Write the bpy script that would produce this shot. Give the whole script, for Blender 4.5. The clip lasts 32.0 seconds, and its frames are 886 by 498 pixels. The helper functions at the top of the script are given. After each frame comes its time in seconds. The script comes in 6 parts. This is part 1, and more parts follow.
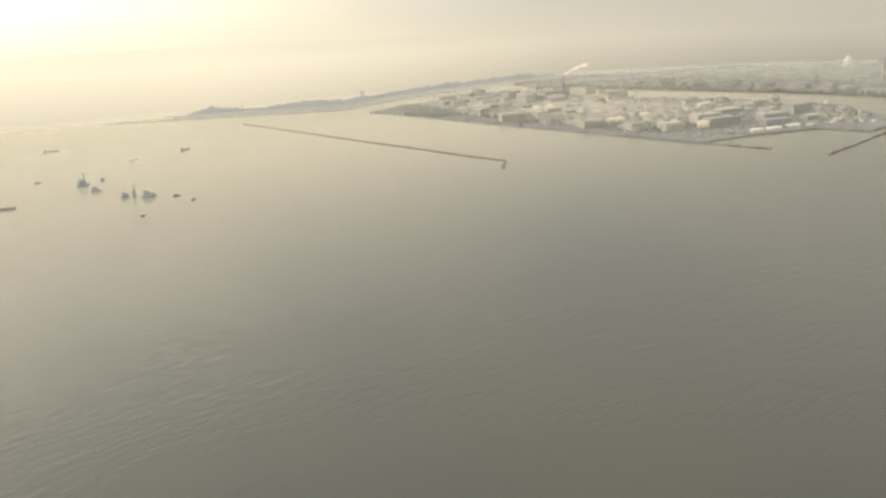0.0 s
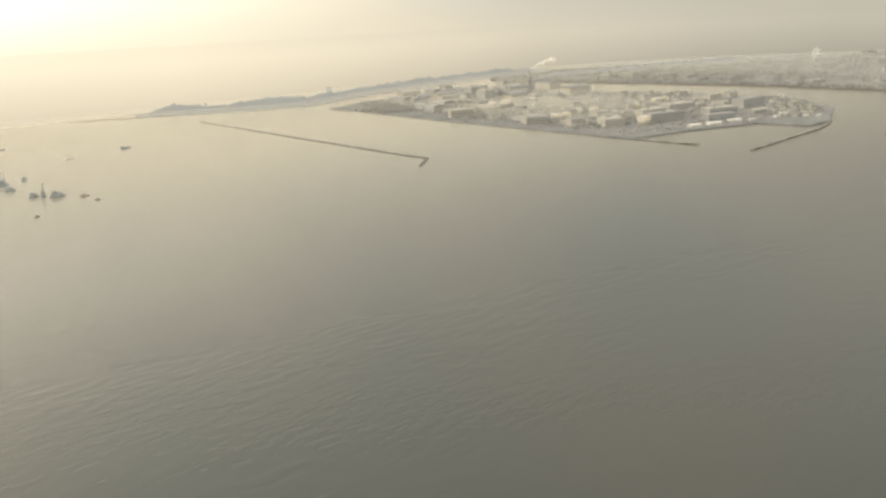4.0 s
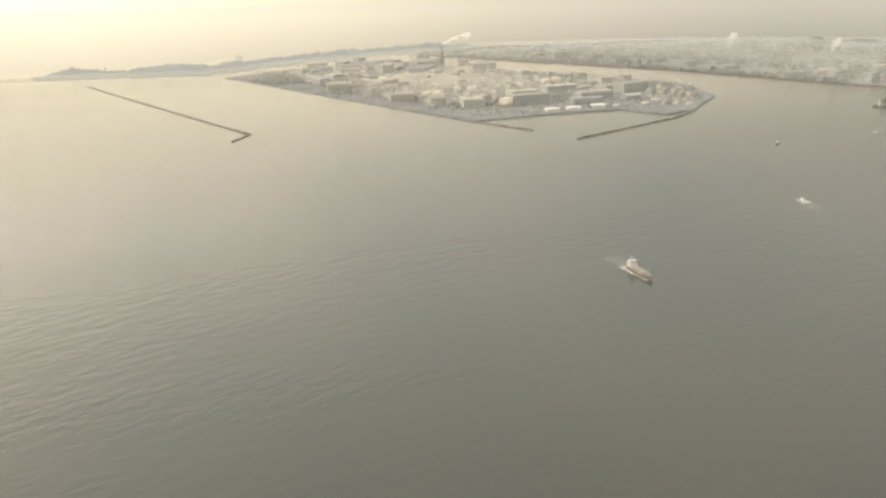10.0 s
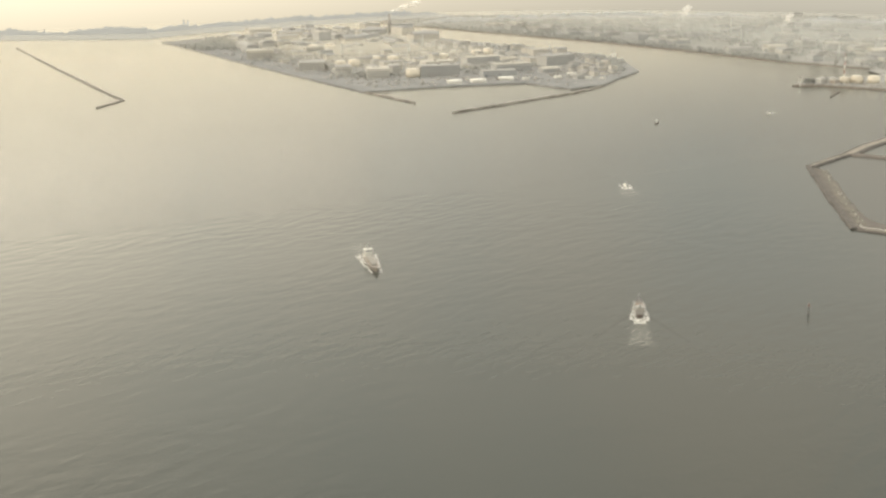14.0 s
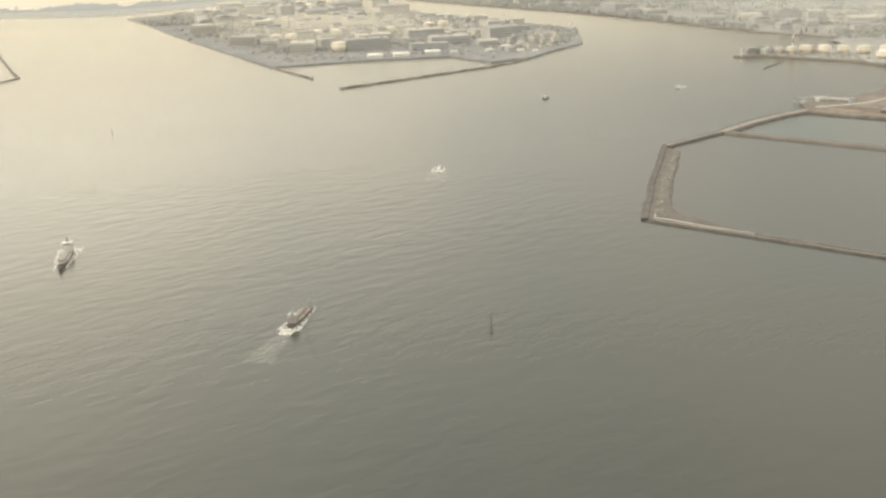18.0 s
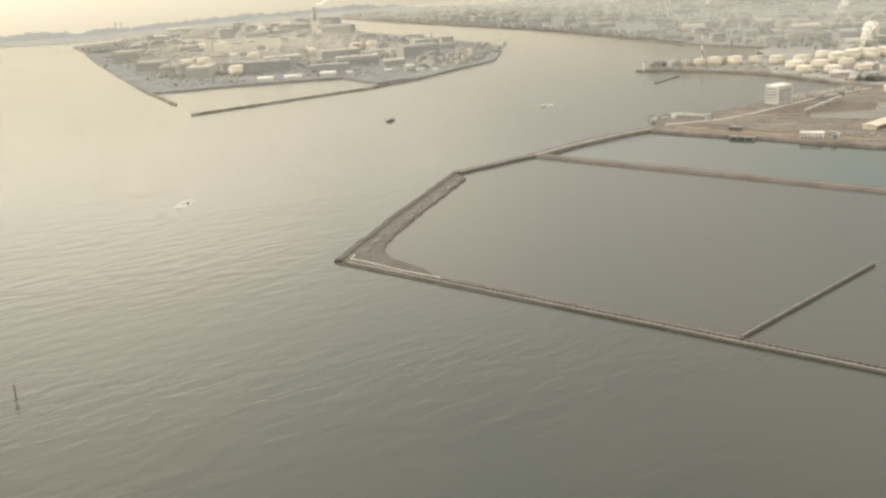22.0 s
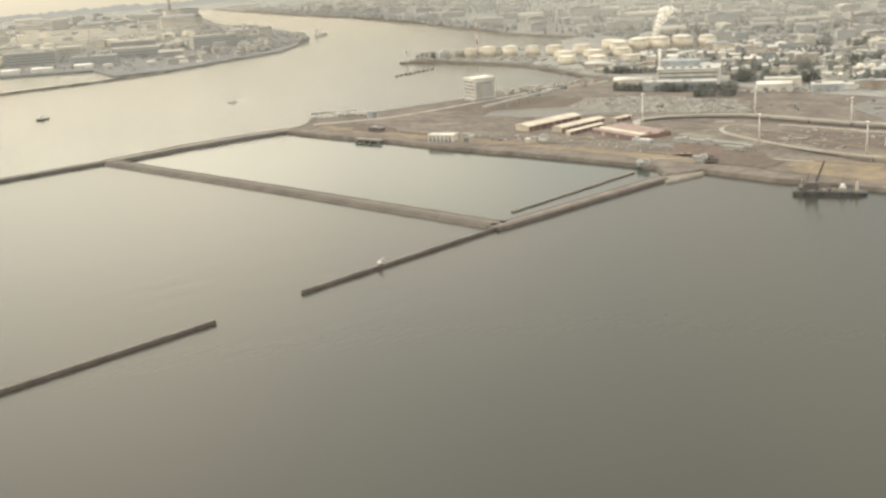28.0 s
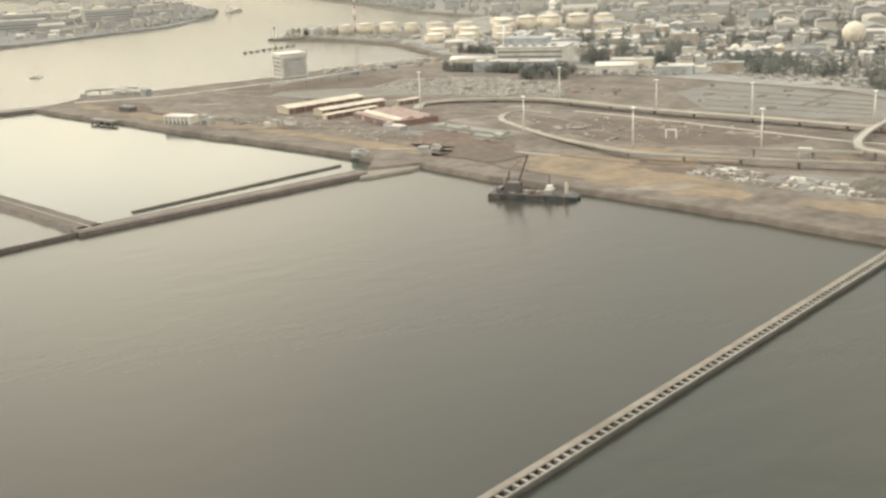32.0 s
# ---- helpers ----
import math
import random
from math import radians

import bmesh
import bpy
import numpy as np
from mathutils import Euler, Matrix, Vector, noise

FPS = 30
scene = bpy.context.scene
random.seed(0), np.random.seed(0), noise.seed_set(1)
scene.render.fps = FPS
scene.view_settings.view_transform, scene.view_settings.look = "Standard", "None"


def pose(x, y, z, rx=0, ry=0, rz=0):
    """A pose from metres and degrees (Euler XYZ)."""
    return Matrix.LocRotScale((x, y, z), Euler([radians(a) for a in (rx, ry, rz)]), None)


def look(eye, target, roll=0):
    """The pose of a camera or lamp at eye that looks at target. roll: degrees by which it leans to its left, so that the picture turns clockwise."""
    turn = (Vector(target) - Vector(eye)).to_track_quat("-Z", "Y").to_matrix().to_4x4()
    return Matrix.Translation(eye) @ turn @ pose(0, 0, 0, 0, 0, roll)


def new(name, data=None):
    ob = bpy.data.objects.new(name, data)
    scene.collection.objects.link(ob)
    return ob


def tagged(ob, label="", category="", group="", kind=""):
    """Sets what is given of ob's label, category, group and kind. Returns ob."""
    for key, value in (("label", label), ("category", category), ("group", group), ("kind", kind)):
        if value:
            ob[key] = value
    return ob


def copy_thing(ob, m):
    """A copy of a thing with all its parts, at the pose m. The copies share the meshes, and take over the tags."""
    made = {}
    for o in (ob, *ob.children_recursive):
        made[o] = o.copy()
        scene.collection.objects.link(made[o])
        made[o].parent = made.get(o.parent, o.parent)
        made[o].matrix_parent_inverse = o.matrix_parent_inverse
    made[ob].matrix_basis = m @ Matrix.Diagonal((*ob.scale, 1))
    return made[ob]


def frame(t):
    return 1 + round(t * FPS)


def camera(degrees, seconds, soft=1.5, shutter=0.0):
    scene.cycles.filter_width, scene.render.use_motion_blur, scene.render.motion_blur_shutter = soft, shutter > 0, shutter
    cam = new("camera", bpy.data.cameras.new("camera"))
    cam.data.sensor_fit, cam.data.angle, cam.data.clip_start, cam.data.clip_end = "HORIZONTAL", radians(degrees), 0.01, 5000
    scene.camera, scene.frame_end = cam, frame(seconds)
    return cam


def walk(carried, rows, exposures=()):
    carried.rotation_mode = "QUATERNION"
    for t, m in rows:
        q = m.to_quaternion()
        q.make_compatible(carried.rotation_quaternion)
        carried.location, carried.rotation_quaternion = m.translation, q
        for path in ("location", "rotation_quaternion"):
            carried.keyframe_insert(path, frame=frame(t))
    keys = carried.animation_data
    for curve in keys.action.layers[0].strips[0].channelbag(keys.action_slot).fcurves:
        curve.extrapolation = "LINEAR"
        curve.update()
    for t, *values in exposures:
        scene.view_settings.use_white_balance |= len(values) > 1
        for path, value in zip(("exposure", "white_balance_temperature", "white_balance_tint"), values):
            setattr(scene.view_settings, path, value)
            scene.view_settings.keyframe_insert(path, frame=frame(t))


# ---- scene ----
SCALE = 0.48  # model metres to one metre of the plan
cam = camera(44.0, 32.0, soft=2.7)
# seconds, eye x, y, z on the plan, yaw, pitch, lean to the right in degrees
ROWS = [
    (0, 0.0, 0.0, 319.5, -29.13, -12.74, 2.86),
    (0.5, 24.0, -12.0, 318.8, -29.27, -12.94, 2.65),
    (1, 48.9, -23.7, 318.0, -29.38, -13.21, 2.59),
    (1.5, 74.7, -35.0, 317.1, -29.52, -13.58, 2.52),
    (2, 101.4, -45.9, 316.1, -29.61, -13.66, 2.59),
    (2.5, 128.9, -56.4, 315.1, -29.73, -14.18, 2.04),
    (4.5, 246.9, -94.6, 310.3, -25.22, -12.53, 3.80),
    (5, 278.2, -103.2, 308.9, -23.50, -12.54, 3.58),
    (5.5, 310.2, -111.4, 307.4, -23.63, -12.88, 3.11),
    (6, 342.8, -119.2, 305.9, -25.29, -14.12, 1.65),
    (6.5, 376.1, -126.7, 304.3, -25.88, -14.86, 1.33),
    (7, 409.9, -133.7, 302.6, -25.89, -15.44, 1.29),
    (7.5, 444.4, -140.4, 300.9, -25.77, -15.68, 1.32),
    (8, 479.3, -146.7, 299.0, -25.64, -15.86, 1.10),
    (8.5, 514.8, -152.6, 297.2, -25.52, -15.88, 0.90),
    (9, 550.7, -158.2, 295.2, -25.31, -15.40, 1.24),
    (9.5, 587.1, -163.3, 293.1, -25.48, -14.61, 1.77),
    (10, 623.9, -168.1, 291.0, -25.32, -14.29, 1.59),
    (10.5, 661.1, -172.5, 288.9, -25.18, -14.28, 1.26),
    (11, 698.7, -176.5, 286.6, -25.02, -14.66, 1.35),
    (11.5, 736.6, -180.2, 284.3, -24.77, -14.84, 1.14),
    (12, 774.8, -183.4, 281.9, -24.37, -14.95, 1.23),
    (12.5, 813.3, -186.3, 279.4, -24.03, -14.95, 1.57),
    (13, 852.1, -188.8, 276.9, -23.74, -14.84, 1.48),
    (13.5, 891.1, -190.9, 274.2, -23.48, -14.83, 1.28),
    (14, 930.3, -192.6, 271.6, -23.16, -15.72, 0.61),
    (14.5, 969.7, -193.9, 268.8, -22.85, -16.98, 0.36),
    (16.5, 1128.3, -195.4, 257.0, -20.29, -17.40, 1.57),
    (17, 1168.1, -194.9, 253.9, -19.73, -16.79, 2.24),
    (17.5, 1208.0, -193.9, 250.7, -19.27, -16.67, 2.17),
    (18, 1247.8, -192.6, 247.4, -18.90, -16.85, 1.66),
    (18.5, 1287.5, -190.9, 244.1, -18.50, -17.16, 1.86),
    (19, 1327.2, -188.8, 240.7, -18.06, -17.26, 2.22),
    (19.5, 1366.7, -186.3, 237.2, -17.52, -17.31, 2.82),
    (20, 1406.2, -183.4, 233.7, -17.04, -16.99, 3.27),
    (20.5, 1445.5, -180.2, 230.0, -16.65, -16.41, 3.89),
    (21, 1484.5, -176.5, 226.3, -16.25, -15.97, 4.02),
    (21.5, 1523.4, -172.5, 222.6, -15.87, -15.68, 3.79),
    (22, 1562.0, -168.1, 218.7, -15.59, -15.62, 3.37),
    (22.5, 1600.4, -163.3, 214.8, -15.58, -15.60, 3.23),
    (23, 1638.4, -158.2, 210.8, -15.68, -15.58, 2.96),
    (23.5, 1676.1, -152.6, 206.7, -15.48, -15.58, 3.18),
    (24, 1713.5, -146.7, 202.6, -15.28, -15.57, 3.52),
    (24.5, 1750.5, -140.4, 198.4, -15.07, -15.13, 4.18),
    (25, 1787.0, -133.7, 194.1, -14.76, -14.79, 4.25),
    (25.5, 1823.2, -126.7, 189.8, -15.01, -14.85, 2.79),
    (27.5, 1962.7, -94.6, 171.7, -14.87, -16.14, 2.90),
    (28, 1996.2, -85.6, 166.9, -14.72, -15.75, 3.50),
    (28.5, 2029.1, -76.2, 162.2, -14.50, -15.52, 3.37),
    (29, 2061.3, -66.5, 157.3, -14.26, -15.54, 3.19),
    (29.5, 2092.9, -56.4, 152.4, -14.08, -15.77, 3.02),
    (30, 2123.8, -45.9, 147.4, -13.91, -16.19, 2.63),
    (30.5, 2154.0, -35.0, 142.3, -13.73, -16.25, 2.63),
    (31, 2183.5, -23.7, 137.2, -13.50, -16.27, 2.41),
    (31.5, 2212.1, -12.0, 131.9, -13.30, -16.25, 2.35),
    (32, 2240.0, 0.0, 126.7, -12.86, -16.20, 2.75),
]


def gaze(x, y, z, yaw, pitch, lean):
    a, b = radians(yaw), radians(pitch)
    eye = Vector((x, y, z)) * SCALE
    return look(eye, eye + Vector((-math.sin(a) * math.cos(b), math.cos(a) * math.cos(b), math.sin(b))), -lean)


walk(cam, [(r[0], gaze(*r[1:])) for r in ROWS], [(0, 0.14), (2.5, 0.18), (4.5, 0.04), (5.3, 0.06), (6.5, 0.27), (9, 0.34), (9.8, 0.28), (13, 0.34), (16.5, 0.4), (19, 0.42), (22, 0.34), (25.5, 0.33), (28, 0.33), (32, 0.35)])

# ---- world, sun ----
SUN_AZ, SUN_EL, GLOW_AZ, GLOW_EL = 66.0, 27.0, 7.0, 8.0  # degrees: azimuth left of +y is plus, elevation
world = bpy.data.worlds.new("hazy_sky")
scene.world = world
world.use_nodes = True
wn, wl = world.node_tree.nodes, world.node_tree.links
wn.clear()


def wmath(op, a, b):
    node = wn.new("ShaderNodeMath")
    node.operation = op
    for k, q in enumerate((a, b)):
        if isinstance(q, (int, float)):
            node.inputs[k].default_value = q
        else:
            wl.new(q, node.inputs[k])
    return node.outputs[0]


w_out, w_bg = wn.new("ShaderNodeOutputWorld"), wn.new("ShaderNodeBackground")
w_sky, w_co = wn.new("ShaderNodeTexSky"), wn.new("ShaderNodeTexCoord")
w_sky.sky_type, w_sky.sun_disc = "NISHITA", False
w_sky.sun_elevation, w_sky.sun_rotation = radians(SUN_EL), radians(-SUN_AZ)
w_sky.air_density, w_sky.dust_density, w_sky.ozone_density, w_sky.altitude = 1.5, 6.0, 1.0, 0.0
# the haze hides the horizon: what lies under it looks like the sky just over it
w_sep, w_com = wn.new("ShaderNodeSeparateXYZ"), wn.new("ShaderNodeCombineXYZ")
wl.new(w_co.outputs["Generated"], w_sep.inputs[0])
w_up = wmath("MAXIMUM", w_sep.outputs[2], 0.03)
wl.new(w_sep.outputs[0], w_com.inputs[0])
wl.new(w_sep.outputs[1], w_com.inputs[1])
wl.new(w_up, w_com.inputs[2])
wl.new(w_com.outputs[0], w_sky.inputs["Vector"])
# high overcast veil: even grey-white, lighter overhead and in a wide glow set apart from the sun
w_glow_dot = wn.new("ShaderNodeVectorMath")
w_glow_dot.operation = "DOT_PRODUCT"
w_glow_dot.inputs[1].default_value = (-math.sin(radians(GLOW_AZ)) * math.cos(radians(GLOW_EL)), math.cos(radians(GLOW_AZ)) * math.cos(radians(GLOW_EL)), math.sin(radians(GLOW_EL)))
wl.new(w_co.outputs["Generated"], w_glow_dot.inputs[0])
w_glow = wmath("POWER", wmath("MAXIMUM", w_glow_dot.outputs["Value"], 0.0), 11.0)
w_glow = wmath("MULTIPLY", w_glow, wmath("MAXIMUM", wmath("SUBTRACT", 1.0, wmath("MULTIPLY", wmath("MAXIMUM", wmath("SUBTRACT", w_sep.outputs[2], 0.05), 0.0), 2.5)), 0.4))  # the glow lies low
w_low = wmath("ADD", wmath("MULTIPLY", wmath("MAXIMUM", wmath("MINIMUM", w_sep.outputs[2], 0.0), -0.1), 5.5), 1.0)  # denser haze below eye level
w_veil = wmath("MULTIPLY", wmath("ADD", wmath("ADD", wmath("MULTIPLY", w_up, 1.05), 0.41), wmath("MULTIPLY", w_glow, 2.2)), w_low)
# soft uneven cloud in the veil
w_map, w_noise, w_range = wn.new("ShaderNodeMapping"), wn.new("ShaderNodeTexNoise"), wn.new("ShaderNodeMapRange")
w_map.inputs["Scale"].default_value = (3.0, 3.0, 7.0)
w_noise.inputs["Scale"].default_value, w_noise.inputs["Detail"].default_value = 1.6, 3.0
w_range.inputs[1].default_value, w_range.inputs[2].default_value = 0.3, 0.7
w_range.inputs[3].default_value, w_range.inputs[4].default_value = 0.93, 1.17
wl.new(w_co.outputs["Generated"], w_map.inputs["Vector"])
wl.new(w_map.outputs[0], w_noise.inputs["Vector"])
wl.new(w_noise.outputs["Fac"], w_range.inputs[0])
w_veil = wmath("MULTIPLY", w_veil, w_range.outputs[0])
w_col = wn.new("ShaderNodeMix")
w_col.data_type = "RGBA"
w_gap, w_tint = wn.new("ShaderNodeMapRange"), wn.new("ShaderNodeMix")
w_gap.inputs[1].default_value, w_gap.inputs[2].default_value = 0.42, 0.56
w_tint.data_type = "RGBA"
w_tint.inputs[6].default_value, w_tint.inputs[7].default_value = (0.93, 0.955, 0.87, 1), (1.05, 0.955, 0.79, 1)
wl.new(w_noise.outputs["Fac"], w_gap.inputs[0])
wl.new(w_gap.outputs[0], w_tint.inputs[0])
wl.new(w_tint.outputs[2], w_col.inputs[6])
w_col.inputs[7].default_value = (1.0, 0.895, 0.66, 1)
wl.new(w_glow, w_col.inputs[0])
w_mul = wn.new("ShaderNodeVectorMath")
w_mul.operation = "SCALE"
wl.new(w_col.outputs[2], w_mul.inputs[0])
wl.new(w_veil, w_mul.inputs["Scale"])
w_add = wn.new("ShaderNodeMix")
w_add.data_type, w_add.blend_type = "RGBA", "ADD"
w_add.inputs[0].default_value = 1.0
w_nis = wn.new("ShaderNodeVectorMath")
w_nis.operation, w_nis.inputs["Scale"].default_value = "SCALE", 0.02
wl.new(w_sky.outputs[0], w_nis.inputs[0])
wl.new(w_mul.outputs[0], w_add.inputs[6])
wl.new(w_nis.outputs[0], w_add.inputs[7])
wl.new(w_add.outputs[2], w_bg.inputs[0])
wl.new(w_bg.outputs[0], w_out.inputs[0])
w_bg.inputs[1].default_value = 1.0
scene.view_settings.exposure = 0.0

sun = new("sun", bpy.data.lights.new("sun", "SUN"))
sun.data.energy, sun.data.angle, sun.data.color = 0.85, radians(14), (1.0, 0.92, 0.78)
_a, _e = radians(SUN_AZ), radians(SUN_EL)
SUN_DIR = Vector((-math.sin(_a) * math.cos(_e), math.cos(_a) * math.cos(_e), math.sin(_e)))
sun.matrix_world = look((0, 0, 900), Vector((0, 0, 900)) - SUN_DIR)

# ---- materials ----


def mat(name, color, rough=0.8, vary=0.15, size=6.0, bump=0.0, stain=None, stain_size=40.0, each=0.0, metal=0.0, spec=0.5):
    """A surface with grain and stains at two sizes in metres; each: how much the lightness differs from object to object."""
    m = bpy.data.materials.new(name)
    m.use_nodes = True
    n, l = m.node_tree.nodes, m.node_tree.links
    b = n["Principled BSDF"]
    b.inputs["Roughness"].default_value, b.inputs["Metallic"].default_value = rough, metal
    b.inputs["Specular IOR Level"].default_value = spec
    g = n.new("ShaderNodeNewGeometry")
    fine, big = n.new("ShaderNodeTexNoise"), n.new("ShaderNodeTexNoise")
    fine.inputs["Scale"].default_value, fine.inputs["Detail"].default_value = 1.0 / (size * SCALE), 6
    big.inputs["Scale"].default_value, big.inputs["Detail"].default_value = 1.0 / (stain_size * SCALE), 4
    l.new(g.outputs["Position"], fine.inputs["Vector"])
    l.new(g.outputs["Position"], big.inputs["Vector"])
    mix = n.new("ShaderNodeMix")
    mix.data_type = "RGBA"
    mix.inputs[6].default_value = (*color, 1)
    mix.inputs[7].default_value = (*(stain or [c * 0.75 for c in color]), 1)
    ramp = n.new("ShaderNodeMapRange")
    ramp.inputs[1].default_value, ramp.inputs[2].default_value = 0.42, 0.66
    l.new(big.outputs["Fac"], ramp.inputs[0])
    l.new(ramp.outputs[0], mix.inputs[0])
    hsv = n.new("ShaderNodeHueSaturation")
    l.new(mix.outputs[2], hsv.inputs["Color"])
    val = n.new("ShaderNodeMapRange")
    val.inputs[1].default_value, val.inputs[2].default_value = 0.25, 0.75
    val.inputs[3].default_value, val.inputs[4].default_value = 1 - vary, 1 + vary
    l.new(fine.outputs["Fac"], val.inputs[0])
    last = val.outputs[0]
    if each:
        info, r, mul = n.new("ShaderNodeObjectInfo"), n.new("ShaderNodeMapRange"), n.new("ShaderNodeMath")
        r.inputs[3].default_value, r.inputs[4].default_value = 1 - each, 1 + each * 0.5
        mul.operation = "MULTIPLY"
        l.new(info.outputs["Random"], r.inputs[0])
        l.new(r.outputs[0], mul.inputs[0])
        l.new(last, mul.inputs[1])
        last = mul.outputs[0]
    l.new(last, hsv.inputs["Value"])
    l.new(hsv.outputs[0], b.inputs["Base Color"])
    if bump:
        bp = n.new("ShaderNodeBump")
        bp.inputs["Strength"].default_value, bp.inputs["Distance"].default_value = 1.0, bump * SCALE
        l.new(fine.outputs["Fac"], bp.inputs["Height"])
        l.new(bp.outputs[0], b.inputs["Normal"])
    return m


def water_mat(name, base, rough, swell, ripple, patch):
    """Turbid water: wind waves at two sizes, rougher and calmer patches. swell, ripple: wave heights in metres."""
    m = bpy.data.materials.new(name)
    m.use_nodes = True
    n, l = m.node_tree.nodes, m.node_tree.links
    b = n["Principled BSDF"]
    b.inputs["IOR"].default_value = 1.33
    g = n.new("ShaderNodeNewGeometry")
    heights = []
    for size, height, stretch, turn, detail in ((11.0, swell, 2.2, 19, 2.2), (3.6, ripple, 1.6, 30, 2.5)):
        mp, tex = n.new("ShaderNodeMapping"), n.new("ShaderNodeTexNoise")
        mp.vector_type = "TEXTURE"
        mp.inputs["Rotation"].default_value = (0, 0, radians(turn))
        mp.inputs["Scale"].default_value = (size * SCALE * stretch, size * SCALE, size * SCALE)
        tex.inputs["Scale"].default_value, tex.inputs["Detail"].default_value = 1.0, detail
        tex.inputs["Distortion"].default_value = 0.35
        l.new(g.outputs["Position"], mp.inputs["Vector"])
        l.new(mp.outputs[0], tex.inputs["Vector"])
        mul = n.new("ShaderNodeMath")
        mul.operation, mul.inputs[1].default_value = "MULTIPLY", height * SCALE
        l.new(tex.outputs["Fac"], mul.inputs[0])
        heights.append(mul.outputs[0])
    pm, pt, pr = n.new("ShaderNodeMapping"), n.new("ShaderNodeTexNoise"), n.new("ShaderNodeMapRange")
    pm.inputs["Scale"].default_value = (1 / (420 * SCALE), 1 / (190 * SCALE), 1 / (190 * SCALE))
    pt.inputs["Scale"].default_value, pt.inputs["Detail"].default_value = 1.0, 5
    l.new(g.outputs["Position"], pm.inputs["Vector"])
    l.new(pm.outputs[0], pt.inputs["Vector"])
    pr.inputs[1].default_value, pr.inputs[2].default_value = 0.40, 0.66
    pr.inputs[3].default_value, pr.inputs[4].default_value = 0.5, 1.3
    l.new(pt.outputs["Fac"], pr.inputs[0])
    add, by = n.new("ShaderNodeMath"), n.new("ShaderNodeMath")
    add.operation, by.operation = "ADD", "MULTIPLY"
    l.new(heights[0], add.inputs[0])
    l.new(heights[1], add.inputs[1])
    l.new(add.outputs[0], by.inputs[0])
    l.new(pr.outputs[0], by.inputs[1])
    bp = n.new("ShaderNodeBump")
    bp.inputs["Strength"].default_value, bp.inputs["Distance"].default_value = 1.0, 1.0
    # waves are flattened further out, to brighten the far sea toward the haze
    sp, calm, still, gloss = n.new("ShaderNodeSeparateXYZ"), n.new("ShaderNodeMapRange"), n.new("ShaderNodeMath"), n.new("ShaderNodeMapRange")
    l.new(g.outputs["Position"], sp.inputs[0])
    for k, (lo, hi) in ((calm, (1.0, 0.35)), (gloss, (rough, 0.17))):
        k.inputs[1].default_value, k.inputs[2].default_value = 900 * SCALE, 3200 * SCALE
        k.inputs[3].default_value, k.inputs[4].default_value = lo, hi
        l.new(sp.outputs[1], k.inputs[0])
    still.operation = "MULTIPLY"
    l.new(by.outputs[0], still.inputs[0])
    l.new(calm.outputs[0], still.inputs[1])
    l.new(gloss.outputs[0], b.inputs["Roughness"])
    l.new(still.outputs[0], bp.inputs["Height"])
    l.new(bp.outputs[0], b.inputs["Normal"])
    mix = n.new("ShaderNodeMix")
    mix.data_type = "RGBA"
    mix.inputs[6].default_value, mix.inputs[7].default_value = (*base, 1), (*[c * patch for c in base], 1)
    l.new(pt.outputs["Fac"], mix.inputs[0])
    l.new(mix.outputs[2], b.inputs["Base Color"])
    return m


def veil_mat(name, color, cover, size, edge=0.5, thin=0.0):
    """Foam, spray or steam: bright white where it is thick, see-through where it thins out."""
    m = bpy.data.materials.new(name)
    m.use_nodes = True
    n, l = m.node_tree.nodes, m.node_tree.links
    b = n["Principled BSDF"]
    b.inputs["Base Color"].default_value = (*color, 1)
    b.inputs["Roughness"].default_value = 1.0
    g, t, r = n.new("ShaderNodeNewGeometry"), n.new("ShaderNodeTexNoise"), n.new("ShaderNodeMapRange")
    t.inputs["Scale"].default_value, t.inputs["Detail"].default_value = 1 / (size * SCALE), 6
    l.new(g.outputs["Position"], t.inputs["Vector"])
    r.inputs[1].default_value, r.inputs[2].default_value = edge - 0.12, edge + 0.12
    r.inputs[3].default_value, r.inputs[4].default_value = 0.0, cover
    l.new(t.outputs["Fac"], r.inputs[0])
    l.new(r.outputs[0], b.inputs["Alpha"])
    if thin:  # light passes through the droplets
        tl, tr, mx, mt = n.new("ShaderNodeBsdfTranslucent"), n.new("ShaderNodeBsdfTransparent"), n.new("ShaderNodeMixShader"), n.new("ShaderNodeMixShader")
        tl.inputs[0].default_value = (*color, 1)
        mt.inputs[0].default_value = thin
        l.new(r.outputs[0], mx.inputs[0])
        l.new(tr.outputs[0], mx.inputs[1])
        l.new(tl.outputs[0], mx.inputs[2])
        l.new(b.outputs[0], mt.inputs[1])
        l.new(mx.outputs[0], mt.inputs[2])
        l.new(mt.outputs[0], n["Material Output"].inputs[0])
    return m


SEA = water_mat("sea_water", (0.052, 0.055, 0.046), 0.18, 0.46, 0.08, 0.8)
BASIN = water_mat("basin_water", (0.055, 0.054, 0.045), 0.22, 0.10, 0.05, 0.9)
POND = water_mat("pond_water", (0.045, 0.058, 0.05), 0.12, 0.03, 0.02, 0.95)
DARKSTONE = mat("dark_wet_stone", (0.108, 0.099, 0.09), 0.95, 0.4, 1.8, 0.4, (0.08, 0.073, 0.066), 14)
MUD = mat("grey_brown_mud", (0.128, 0.115, 0.102), 0.95, 0.3, 3.0, 0.15, (0.10, 0.089, 0.078), 12)
# near-black colour carries the shade inside the wall's open cells
CELL = mat("shade_dark_cell", (0.05, 0.047, 0.042), 0.8, 0.2, 2.0, 0.02, (0.035, 0.033, 0.03), 6)
